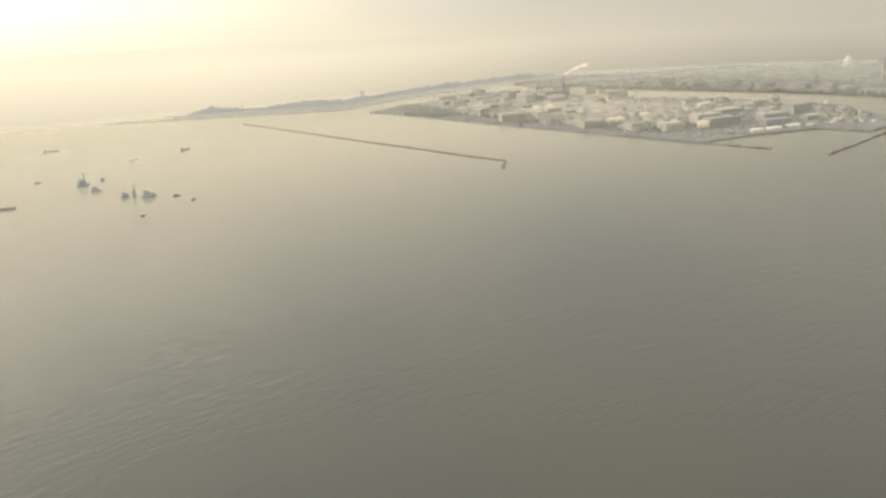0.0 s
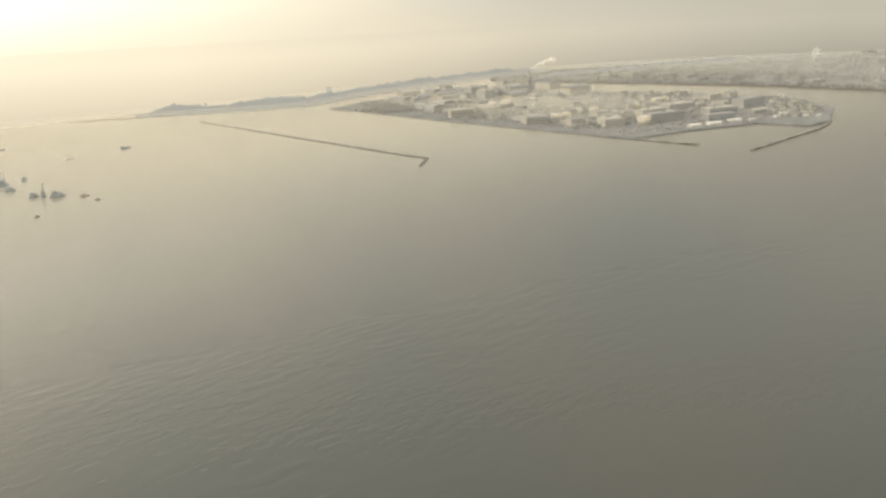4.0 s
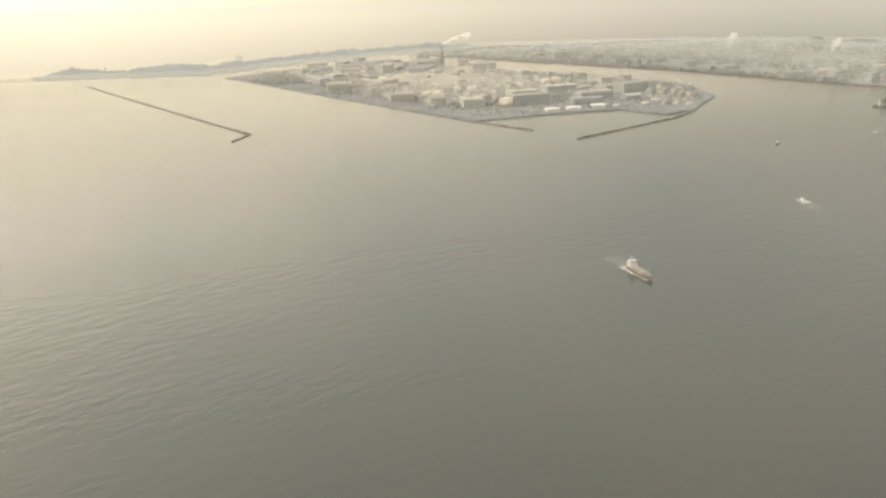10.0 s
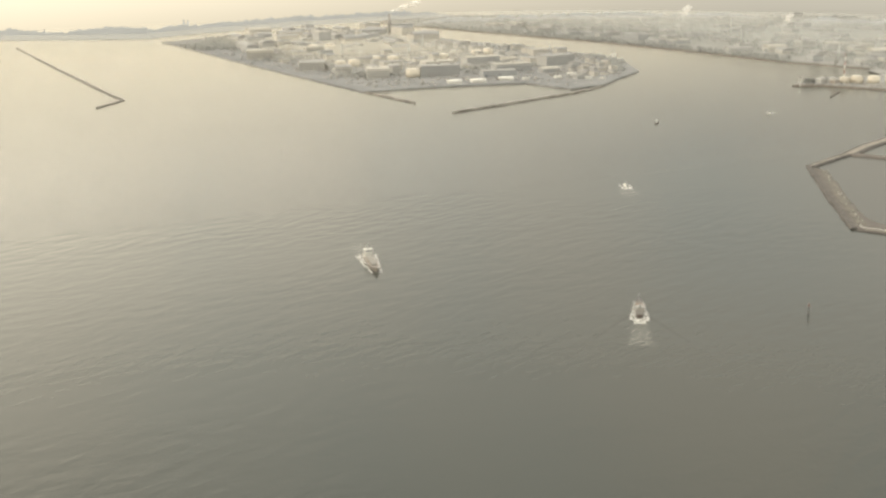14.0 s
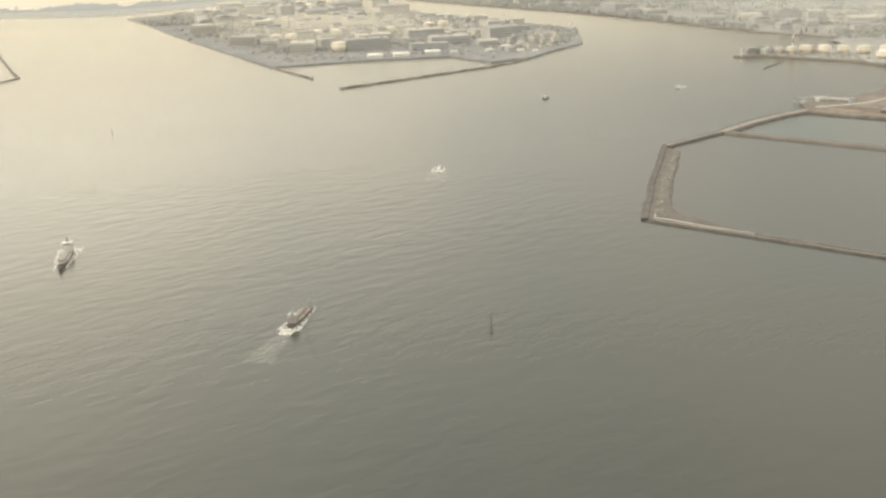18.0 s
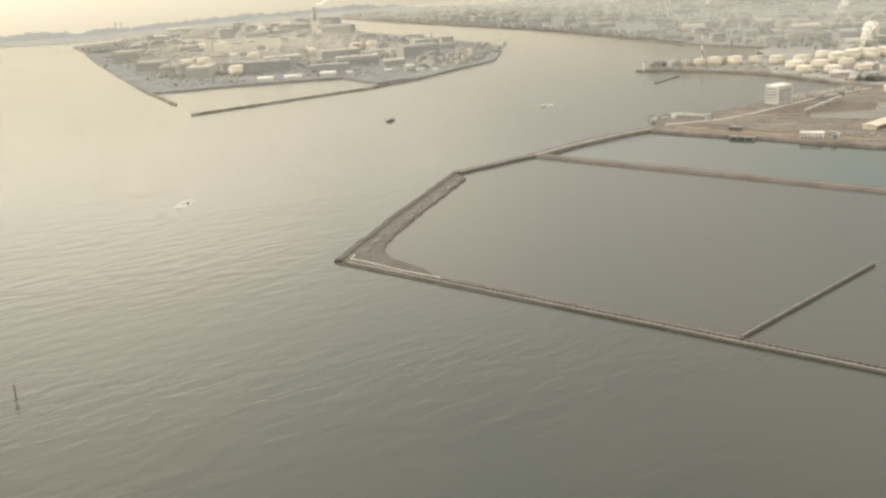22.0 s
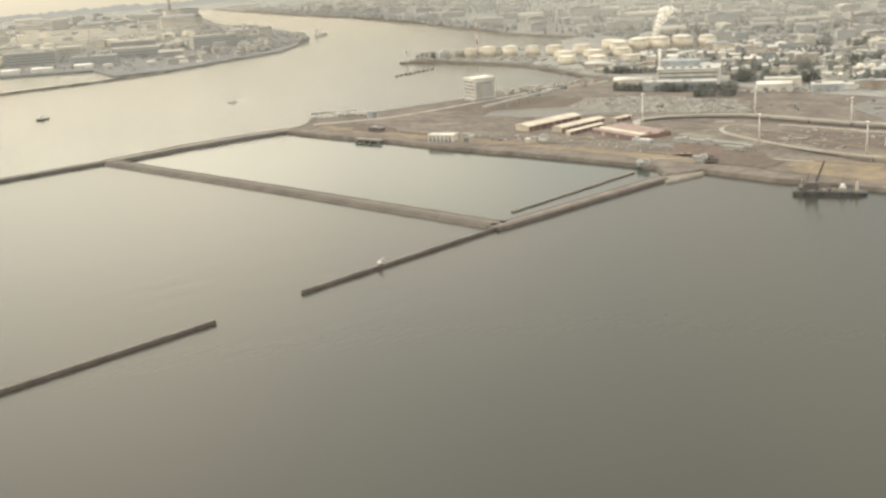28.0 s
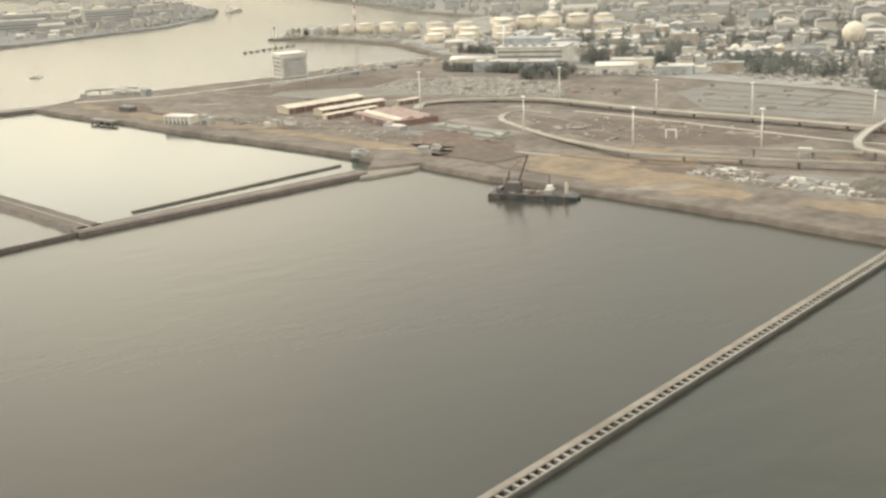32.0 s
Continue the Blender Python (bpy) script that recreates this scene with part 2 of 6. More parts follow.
RUBBLE = mat("rubble_stone", (0.27, 0.25, 0.225), 0.95, 0.45, 1.6, 0.5, (0.13, 0.115, 0.10), 18)
# stone colour lightened in place of haze over the far spit
PALESTONE = mat("haze_lightened_stone", (0.33, 0.30, 0.27), 0.95, 0.25, 3.0, 0.2, (0.26, 0.235, 0.21), 18)
BANK = mat("brown_earth_bank", (0.15, 0.131, 0.115), 0.95, 0.3, 2.0, 0.25, (0.11, 0.098, 0.087), 16)
CONCRETE = mat("weathered_concrete", (0.32, 0.305, 0.275), 0.85, 0.15, 3.0, 0.02, (0.25, 0.235, 0.21), 14, each=0.12)
PILE = mat("brown_sheet_piling", (0.155, 0.13, 0.118), 0.85, 0.2, 1.5, 0.05, (0.12, 0.10, 0.09), 7)
DARKCON = mat("dark_concrete", (0.16, 0.143, 0.128), 0.8, 0.25, 2.5, 0.04, (0.11, 0.10, 0.09), 10)
DIRT = mat("reclaimed_dirt", (0.185, 0.160, 0.138), 0.95, 0.3, 6.0, 0.15, (0.125, 0.108, 0.094), 30)
SAND = mat("dry_yellow_soil", (0.25, 0.196, 0.137), 0.95, 0.22, 6.0, 0.1, (0.18, 0.148, 0.113), 22)
REDSOIL = mat("red_brown_soil", (0.165, 0.122, 0.10), 0.95, 0.3, 4.0, 0.15, (0.13, 0.10, 0.086), 14)
DARKDIRT = mat("dark_wet_soil", (0.125, 0.102, 0.087), 0.95, 0.25, 5.0, 0.15, (0.14, 0.112, 0.093), 25)
GREYLOT = mat("grey_gravel_lot", (0.21, 0.205, 0.193), 0.9, 0.16, 5.0, 0.04, (0.18, 0.173, 0.16), 40)
YARD = mat("industrial_ground", (0.30, 0.293, 0.275), 0.9, 0.25, 14.0, 0.05, (0.25, 0.245, 0.232), 60)
ROAD = mat("pale_road_concrete", (0.43, 0.405, 0.355), 0.85, 0.12, 5.0, 0.01, (0.36, 0.34, 0.30), 25)
TRACK = mat("dirt_track", (0.26, 0.235, 0.20), 0.9, 0.15, 4.0, 0.03, (0.20, 0.177, 0.15), 14)
SCRUB = mat("dry_green_scrub", (0.115, 0.11, 0.094), 0.95, 0.3, 3.0, 0.1, (0.165, 0.145, 0.122), 9)
WALLS = [
    mat("white_painted_wall", (0.76, 0.745, 0.69), 0.7, 0.08, 5.0, 0, (0.58, 0.55, 0.49), 12, each=0.15),
    mat("cream_wall", (0.66, 0.61, 0.52), 0.75, 0.08, 5.0, 0, (0.50, 0.44, 0.35), 12, each=0.18),
    mat("grey_panel_wall", (0.50, 0.50, 0.48), 0.7, 0.1, 5.0, 0, (0.43, 0.42, 0.40), 12, each=0.2),
    mat("blue_grey_wall", (0.44, 0.47, 0.49), 0.65, 0.1, 5.0, 0, (0.30, 0.32, 0.33), 12, each=0.2),
    mat("tan_wall", (0.50, 0.45, 0.39), 0.8, 0.1, 5.0, 0, (0.37, 0.30, 0.24), 12, each=0.2),
]
ROOFS = [
    mat("pale_metal_roof", (0.70, 0.67, 0.60), 0.5, 0.07, 4.0, 0, (0.46, 0.44, 0.40), 20, each=0.15),
    mat("grey_roof", (0.55, 0.54, 0.51), 0.75, 0.12, 4.0, 0, (0.45, 0.44, 0.42), 20, each=0.25),
    mat("dark_roof", (0.41, 0.41, 0.40), 0.8, 0.15, 4.0, 0, (0.22, 0.22, 0.215), 20, each=0.25),
    mat("brown_roof", (0.43, 0.385, 0.345), 0.8, 0.15, 4.0, 0, (0.24, 0.185, 0.155), 20, each=0.2),
]
# far works' paints are lightened and evened out to stand in for haze
HAZEWALLS = [mat("haze_toned_wall", c, 0.8, 0.05, 8.0, 0, [k * 0.9 for k in c], 30, each=0.1) for c in ((0.54, 0.515, 0.465), (0.46, 0.452, 0.43), (0.44, 0.435, 0.42), (0.42, 0.423, 0.42), (0.58, 0.545, 0.475))]
HAZEROOFS = [mat("haze_toned_roof", c, 0.7, 0.05, 8.0, 0, [k * 0.9 for k in c], 30, each=0.1) for c in ((0.43, 0.405, 0.355), (0.31, 0.30, 0.285), (0.28, 0.275, 0.265), (0.30, 0.285, 0.265))]
HAZEYARD = mat("haze_toned_ground", (0.215, 0.214, 0.21), 0.9, 0.2, 20.0, 0, (0.17, 0.171, 0.17), 70)
GLASS = mat("dark_window_band", (0.24, 0.25, 0.26), 0.25, 0.1, 3.0)
REDSHED = mat("faded_red_cladding", (0.25, 0.165, 0.145), 0.7, 0.12, 4.0, 0, (0.205, 0.12, 0.105), 15)
CREAMROOF = mat("cream_shed_roof", (0.62, 0.56, 0.46), 0.6, 0.08, 4.0, 0, (0.50, 0.45, 0.37), 14)
TANK = mat("white_tank_paint", (0.72, 0.66, 0.55), 0.5, 0.06, 5.0, 0, (0.60, 0.54, 0.44), 9, each=0.15)
STEEL = mat("painted_steel", (0.40, 0.40, 0.385), 0.5, 0.1, 2.0, 0, (0.33, 0.31, 0.28), 6, metal=0.2)
MAST = mat("galvanised_mast", (0.90, 0.88, 0.83), 0.5, 0.04, 2.0, 0, (0.80, 0.78, 0.73), 6)
STACKMAT = mat("chimney_concrete", (0.42, 0.40, 0.37), 0.85, 0.1, 6.0, 0, (0.24, 0.225, 0.205), 14)
REDPAINT = mat("red_signal_paint", (0.30, 0.17, 0.14), 0.6, 0.1, 2.0)
WHITEPAINT = mat("white_signal_paint", (0.78, 0.76, 0.70), 0.6, 0.06, 2.0)
HULL = mat("dark_ship_hull", (0.09, 0.09, 0.09), 0.45, 0.2, 3.0, 0, (0.12, 0.085, 0.065), 8)
HULLTAN = mat("tan_hull", (0.27, 0.245, 0.22), 0.5, 0.15, 3.0, 0, (0.20, 0.165, 0.14), 8)
HULLBLUE = mat("blue_grey_barge_hull", (0.05, 0.062, 0.07), 0.5, 0.25, 3.0, 0, (0.12, 0.10, 0.085), 6)
BARGEDECK = mat("dark_barge_deck", (0.12, 0.115, 0.105), 0.8, 0.25, 2.5, 0, (0.09, 0.08, 0.072), 6)
DECK = mat("worn_ship_deck", (0.28, 0.24, 0.20), 0.8, 0.2, 2.5, 0, (0.22, 0.17, 0.14), 6)
CRANEMAT = mat("dark_crane_steel", (0.13, 0.13, 0.125), 0.55, 0.15, 2.0, 0, (0.14, 0.10, 0.08), 5)
# both foliages are far paler than leaves: haze is put into their colour
LEAF = mat("haze_lightened_foliage", (0.28, 0.288, 0.268), 0.9, 0.25, 2.5, 0, (0.20, 0.212, 0.20), 12, each=0.3)
FARLEAF = mat("haze_lightened_far_green", (0.30, 0.30, 0.283), 0.95, 0.12, 6.0, 0, (0.265, 0.267, 0.253), 40)
# the haze's grey-blue is put into this ground's colour
PLAIN = mat("haze_toned_plain", (0.235, 0.235, 0.228), 0.95, 0.12, 60.0, 0, (0.205, 0.207, 0.203), 200)
BARK = mat("tree_bark", (0.13, 0.10, 0.075), 0.9, 0.2, 0.6)
FOAM = veil_mat("sea_foam", (0.80, 0.78, 0.73), 0.85, 2.2, 0.50)
# dark tone of a wave's slope, put into a flat strip's colour
DARKWAVE = veil_mat("dark_wave_strip", (0.19, 0.185, 0.165), 0.15, 14.0, 0.45)
WAKE = veil_mat("thin_wake_foam", (0.66, 0.64, 0.58), 0.22, 3.0, 0.52)
THINSTEAM = veil_mat("thin_steam", (0.95, 0.93, 0.89), 0.34, 9.0, 0.48, 0.6)
STEAM = veil_mat("white_steam", (0.97, 0.95, 0.91), 0.8, 6.0, 0.44, 0.6)
BOXES = [mat("stored_goods", c, 0.7, 0.12, 2.0, each=0.35) for c in ((0.46, 0.44, 0.40), (0.32, 0.30, 0.27), (0.33, 0.27, 0.22), (0.27, 0.285, 0.29))]

# a faint glow in this material stands in for haze
DISTANCE = mat("haze_glow_distance", (0.22, 0.235, 0.24), 1.0, 0.05, 60.0, 0, (0.19, 0.205, 0.21), 150)
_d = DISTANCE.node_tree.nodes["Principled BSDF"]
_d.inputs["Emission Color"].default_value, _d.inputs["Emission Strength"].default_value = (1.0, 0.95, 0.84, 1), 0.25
# glowing sheet in place of haze, painted brighter to the west
HAZE = bpy.data.materials.new("glowing_haze_sheet")
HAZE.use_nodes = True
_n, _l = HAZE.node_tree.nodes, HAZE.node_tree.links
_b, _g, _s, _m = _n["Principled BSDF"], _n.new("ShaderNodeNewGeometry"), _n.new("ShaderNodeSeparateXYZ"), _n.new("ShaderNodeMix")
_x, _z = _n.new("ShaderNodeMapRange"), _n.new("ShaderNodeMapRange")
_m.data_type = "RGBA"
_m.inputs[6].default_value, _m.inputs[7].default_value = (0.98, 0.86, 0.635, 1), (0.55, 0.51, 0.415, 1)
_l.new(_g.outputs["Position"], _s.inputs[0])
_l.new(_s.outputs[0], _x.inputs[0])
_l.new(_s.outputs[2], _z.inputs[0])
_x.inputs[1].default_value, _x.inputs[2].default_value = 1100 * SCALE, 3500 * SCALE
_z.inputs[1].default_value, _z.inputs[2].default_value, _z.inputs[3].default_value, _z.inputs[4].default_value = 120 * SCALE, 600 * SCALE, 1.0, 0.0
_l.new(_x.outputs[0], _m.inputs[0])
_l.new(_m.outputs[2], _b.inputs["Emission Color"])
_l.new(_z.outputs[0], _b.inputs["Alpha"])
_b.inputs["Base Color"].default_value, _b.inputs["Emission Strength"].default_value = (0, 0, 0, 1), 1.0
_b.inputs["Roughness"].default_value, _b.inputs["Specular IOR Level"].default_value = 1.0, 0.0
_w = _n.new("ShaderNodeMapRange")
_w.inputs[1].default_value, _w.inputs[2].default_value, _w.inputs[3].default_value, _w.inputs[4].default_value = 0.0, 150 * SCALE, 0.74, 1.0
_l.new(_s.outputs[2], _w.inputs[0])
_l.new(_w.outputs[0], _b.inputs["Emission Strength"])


def haze_sheet_mat(name, color, start, end, cover, side, last=None):
    """A flat see-through sheet standing in for haze over the far water and land: lit by the sky, denser further out;
    side: x from, to, and how dense it is at each; last: x from, to, where it ends.
    """
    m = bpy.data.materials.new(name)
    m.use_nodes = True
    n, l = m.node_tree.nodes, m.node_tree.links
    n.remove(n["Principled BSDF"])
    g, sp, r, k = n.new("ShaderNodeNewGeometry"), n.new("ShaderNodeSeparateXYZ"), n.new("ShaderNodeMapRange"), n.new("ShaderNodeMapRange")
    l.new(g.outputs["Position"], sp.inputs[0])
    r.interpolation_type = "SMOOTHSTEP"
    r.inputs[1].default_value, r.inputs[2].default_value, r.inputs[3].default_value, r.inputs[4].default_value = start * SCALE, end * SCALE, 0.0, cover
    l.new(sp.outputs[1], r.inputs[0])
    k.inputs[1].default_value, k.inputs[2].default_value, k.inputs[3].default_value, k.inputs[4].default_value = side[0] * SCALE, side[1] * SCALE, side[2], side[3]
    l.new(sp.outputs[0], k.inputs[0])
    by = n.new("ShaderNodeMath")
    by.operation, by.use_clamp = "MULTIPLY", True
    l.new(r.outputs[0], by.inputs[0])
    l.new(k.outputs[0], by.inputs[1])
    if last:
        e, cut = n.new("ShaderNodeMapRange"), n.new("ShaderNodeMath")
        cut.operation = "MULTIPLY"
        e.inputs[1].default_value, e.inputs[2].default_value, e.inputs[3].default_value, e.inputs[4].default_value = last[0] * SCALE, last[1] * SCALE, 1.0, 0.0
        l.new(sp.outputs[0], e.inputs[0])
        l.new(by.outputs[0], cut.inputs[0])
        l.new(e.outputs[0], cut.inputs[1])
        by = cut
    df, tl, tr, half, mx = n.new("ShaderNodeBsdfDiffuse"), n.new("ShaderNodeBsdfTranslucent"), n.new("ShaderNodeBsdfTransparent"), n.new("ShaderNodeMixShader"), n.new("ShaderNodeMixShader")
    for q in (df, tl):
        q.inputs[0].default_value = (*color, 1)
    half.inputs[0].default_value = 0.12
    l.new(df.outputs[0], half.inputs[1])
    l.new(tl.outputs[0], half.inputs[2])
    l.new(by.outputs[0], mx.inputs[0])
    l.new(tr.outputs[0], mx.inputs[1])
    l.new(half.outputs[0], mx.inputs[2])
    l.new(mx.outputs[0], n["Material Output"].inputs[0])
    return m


# sheets added to lighten far things as haze would
SEA_SHEET = haze_sheet_mat("sea_haze_sheet", (0.92, 0.86, 0.73), 900, 3000, 0.25, (600, 2800, 1.0, 0.7))
FAR_HAZE = haze_sheet_mat("far_haze_sheet", (0.62, 0.59, 0.51), 2300, 3400, 0.28, (600, 2600, 1.0, 0.9))
WORKS_HAZE = haze_sheet_mat("works_haze_sheet", (0.45, 0.45, 0.425), 1000, 2100, 0.42, (2500, 2850, 0.0, 1.0))
ISLAND_HAZE = haze_sheet_mat("island_haze_sheet", (0.78, 0.735, 0.63), 1780, 2500, 0.38, (1560, 1720, 0.0, 1.0), (1960, 2190))
CLUTTER = mat("mixed_clutter", (0.36, 0.345, 0.32), 0.85, 0.2, 3.0, 0, (0.28, 0.27, 0.25), 8)
_n, _l = CLUTTER.node_tree.nodes, CLUTTER.node_tree.links
_g, _r, _h = _n["Geometry"] if "Geometry" in _n else _n.new("ShaderNodeNewGeometry"), _n.new("ShaderNodeMapRange"), _n.new("ShaderNodeHueSaturation")
_r.inputs[3].default_value, _r.inputs[4].default_value = 0.75, 1.35
_l.new(_g.outputs["Random Per Island"], _r.inputs[0])
_l.new(_r.outputs[0], _h.inputs["Value"])
_l.new(_n["Principled BSDF"].inputs["Base Color"].links[0].from_socket, _h.inputs["Color"])
_l.new(_h.outputs[0], _n["Principled BSDF"].inputs["Base Color"])

# ---- mesh helpers ----


class Geo:
    """Vertices and faces gathered into one mesh."""

    def __init__(self):
        self.v, self.f = [], []

    def add(self, verts, faces):
        k = len(self.v)
        self.v += verts
        self.f += [tuple(i + k for i in q) for q in faces]
        return self

    def box(self, x0, y0, z0, x1, y1, z1, taper=0.0):
        t = taper
        vs = [(x0, y0, z0), (x1, y0, z0), (x1, y1, z0), (x0, y1, z0), (x0 + t, y0 + t, z1), (x1 - t, y0 + t, z1), (x1 - t, y1 - t, z1), (x0 + t, y1 - t, z1)]
        return self.add(vs, [(3, 2, 1, 0), (4, 5, 6, 7), (0, 1, 5, 4), (1, 2, 6, 5), (2, 3, 7, 6), (3, 0, 4, 7)])

    def beam(self, a, b, w, h=None):
        """A bar of width w and height h from a to b."""
        a, b = Vector(a), Vector(b)
        d = (b - a).normalized()
        s = d.cross(Vector((0, 0, 1)))
        s = s.normalized() if s.length > 1e-4 else Vector((1, 0, 0))
        u = s.cross(d).normalized()
        h = w if h is None else h
        vs = [tuple(p + s * i * w / 2 + u * j * h / 2) for p in (a, b) for i, j in ((-1, -1), (1, -1), (1, 1), (-1, 1))]
        return self.add(vs, [(0, 1, 2, 3), (7, 6, 5, 4), (0, 4, 5, 1), (1, 5, 6, 2), (2, 6, 7, 3), (3, 7, 4, 0)])

    def lathe(self, x, y, profile, n=16):
        """A turned body: profile is a list of (radius, z)."""
        vs = [(x + r * math.cos(2 * math.pi * i / n), y + r * math.sin(2 * math.pi * i / n), z) for r, z in profile for i in range(n)]
        fs = [(j * n + i, j * n + (i + 1) % n, (j + 1) * n + (i + 1) % n, (j + 1) * n + i) for j in range(len(profile) - 1) for i in range(n)]
        fs += [tuple(range(n))[::-1], tuple(range((len(profile) - 1) * n, len(profile) * n))]
        return self.add(vs, fs)

    def prism(self, poly, z0, z1, spread=0.0):
        """A slab over a plan outline; its foot spreads outward."""
        n = len(poly)
        area = sum(poly[i][0] * poly[(i + 1) % n][1] - poly[(i + 1) % n][0] * poly[i][1] for i in range(n))
        if area < 0:
            poly = poly[::-1]
        foot = offset(poly, spread) if spread else poly
        vs = [(x, y, z0) for x, y in foot] + [(x, y, z1) for x, y in poly]
        fs = [tuple(range(n, 2 * n))] + [(i, (i + 1) % n, n + (i + 1) % n, n + i) for i in range(n)]
        return self.add(vs, fs)

    def strip(self, path, profile):
        """A profile of (side, z) points swept along a plan path."""
        pts = [Vector((p[0], p[1])) for p in path]
        zs = [p[2] if len(p) > 2 else 0.0 for p in path]
        vs, k = [], len(profile)
        for i, p in enumerate(pts):
            a = (pts[i] - pts[i - 1]).normalized() if i else (pts[1] - pts[0]).normalized()
            b = (pts[i + 1] - pts[i]).normalized() if i < len(pts) - 1 else a
            m = (a + b).normalized()
            s = Vector((-m.y, m.x)) / max(m.dot(a), 0.4)
            vs += [(p.x + s.x * o, p.y + s.y * o, zs[i] + z) for o, z in profile]
        fs = [(i * k + j + 1, i * k + j, (i + 1) * k + j, (i + 1) * k + j + 1) for i in range(len(pts) - 1) for j in range(k - 1)]
        fs += [tuple(range(k)), tuple(range((len(pts) - 1) * k, len(pts) * k))[::-1]]
        return self.add(vs, fs)

    def mesh(self, name, material, smooth=False):
        me = bpy.data.meshes.new(name)
        me.from_pydata([(x * SCALE, y * SCALE, z * SCALE) for x, y, z in self.v], [], self.f)
        me.materials.append(material)
        if smooth:
            me.polygons.foreach_set("use_smooth", [True] * len(me.polygons))
        me.update()
        return me


def offset(poly, d):
    """The outline of a counter-clockwise polygon, d metres further out."""
    out, n = [], len(poly)
    for i in range(n):
        p, q, r = (Vector(poly[j % n][:2]) for j in (i - 1, i, i + 1))
        a, b = (q - p).normalized(), (r - q).normalized()
        m = (Vector((a.y, -a.x)) + Vector((b.y, -b.x)))
        m = m.normalized() if m.length > 1e-5 else Vector((a.y, -a.x))
        k = d / max(m.dot(Vector((a.y, -a.x))), 0.5)
        out.append((q.x + m.x * k, q.y + m.y * k))
    return out


def inside(x, y, poly):
    hit, n = False, len(poly)
    for i in range(n):
        (xa, ya), (xb, yb) = poly[i][:2], poly[i - 1][:2]
        if (ya > y) != (yb > y) and x < (xb - xa) * (y - ya) / (yb - ya) + xa:
            hit = not hit
    return hit


def wavy(path, step, size, seed, closed=False):
    """The path with points every step metres, pushed aside by up to size: a worn, natural edge."""
    rng, out = random.Random(seed), []
    pts = list(path) + ([path[0]] if closed else [])
    for a, b in zip(pts, pts[1:]):
        n = max(1, int(math.dist(a[:2], b[:2]) / step))
        for i in range(n):
            t = i / n
            j = size if i else size * 0.2
            out.append((a[0] + (b[0] - a[0]) * t + rng.uniform(-j, j), a[1] + (b[1] - a[1]) * t + rng.uniform(-j, j)))
    return out if closed else out + [tuple(pts[-1][:2])]


def part(name, geo, material, parent=None, label="", smooth=False):
    ob = new(name, geo.mesh(name, material, smooth))
    ob.parent = parent
    if label:
        ob["label"] = label
    return ob


def at(x, y, z=0.0, turn=0.0):
    """The pose of a thing at a place of the plan."""
    return pose(x * SCALE, y * SCALE, z * SCALE, 0, 0, turn)


def thing(name, x, y, z=0.0, turn=0.0, label="", category="", group="", kind=""):
    ob = new(name)
    ob.empty_display_size = 0.5
    ob.matrix_world = at(x, y, z, turn)
    return tagged(ob, label, category, group, kind)


def setting(name, geo, material, label, category, smooth=False):
    return tagged(part(name, geo, material, None, "", smooth), label, category, "", "structure")

# ---- water, dikes, land ----
LAND_Z, ISLAND_Z = 2.6, 3.0
MAINLAND = [(2134, 914), (2159, 877), (2199, 824), (2233, 766), (2285, 695), (2324, 638), (2338, 614), (2330, 585), (2361, 586), (2387, 536), (2418, 494), (2451, 443), (2479, 395),
            (2500, 360), (2560, 250), (2660, 90), (2900, -250), (5600, -700), (5600, 3600), (2350, 3600), (2230, 3400), (2283, 3173), (2382, 2819), (2497, 2439), (2559, 2120), (2609, 1758),
            (2680, 1585), (2655, 1490), (2600, 1470), (2480, 1475), (2400, 1472), (2350, 1452), (2352, 1440), (2398, 1418), (2440, 1352), (2480, 1277), (2495, 1150), (2498, 1112),
            (2470, 1098), (2376, 1072), (2324, 1040), (2211, 1004), (2157, 1003), (2118, 940)]
ISLAND = [(1502, 2491), (1550, 2110), (1600, 1740), (1760, 1742), (1926, 1717), (1960, 1600), (2040, 1618), (2130, 1700), (2226, 1779), (2300, 1950), (2318, 2120), (2270, 2400), (2190, 2640),
          (2170, 3010), (1900, 3180), (1640, 3120), (1440, 3000), (1470, 2820)]
LEFTLAND = [(1030, 3318), (1250, 3215), (1420, 3150), (1600, 3270), (1950, 3420), (2080, 3650), (1900, 3760), (1200, 3760), (950, 3480)]

sx, sy = [-18000, -9000] + list(range(-4500, 7501, 750)) + [12000, 18000], [-9000, -3000] + list(range(-750, 5251, 750)) + [9000, 19000]
sea = Geo().add([(x, y, 0) for y in sy for x in sx], [(j * len(sx) + i, j * len(sx) + i + 1, (j + 1) * len(sx) + i + 1, (j + 1) * len(sx) + i) for j in range(len(sy) - 1) for i in range(len(sx) - 1)])
setting("water", sea, SEA, "olive grey sea with low wind waves", "water")
setting("basin_water", Geo().add([(1700, 582, 0.02), (1952, 191, 0.02), (2130, 97, 0.02), (2503, 358, 0.02), (2400, 520, 0.02), (2340, 584, 0.02), (2192, 516, 0.02), (1972, 866, 0.02), (1862, 836, 0.02)],
        [tuple(range(9))]), BASIN, "calm grey water inside the dike and harbour walls", "water")
setting("pond_water", Geo().add([(1980, 866, 0.03), (2193, 522, 0.03), (2334, 598, 0.03), (2330, 640, 0.03), (2140, 922, 0.03)], [(0, 1, 2, 3, 4)]), POND, "still greenish pond behind the dike", "water")

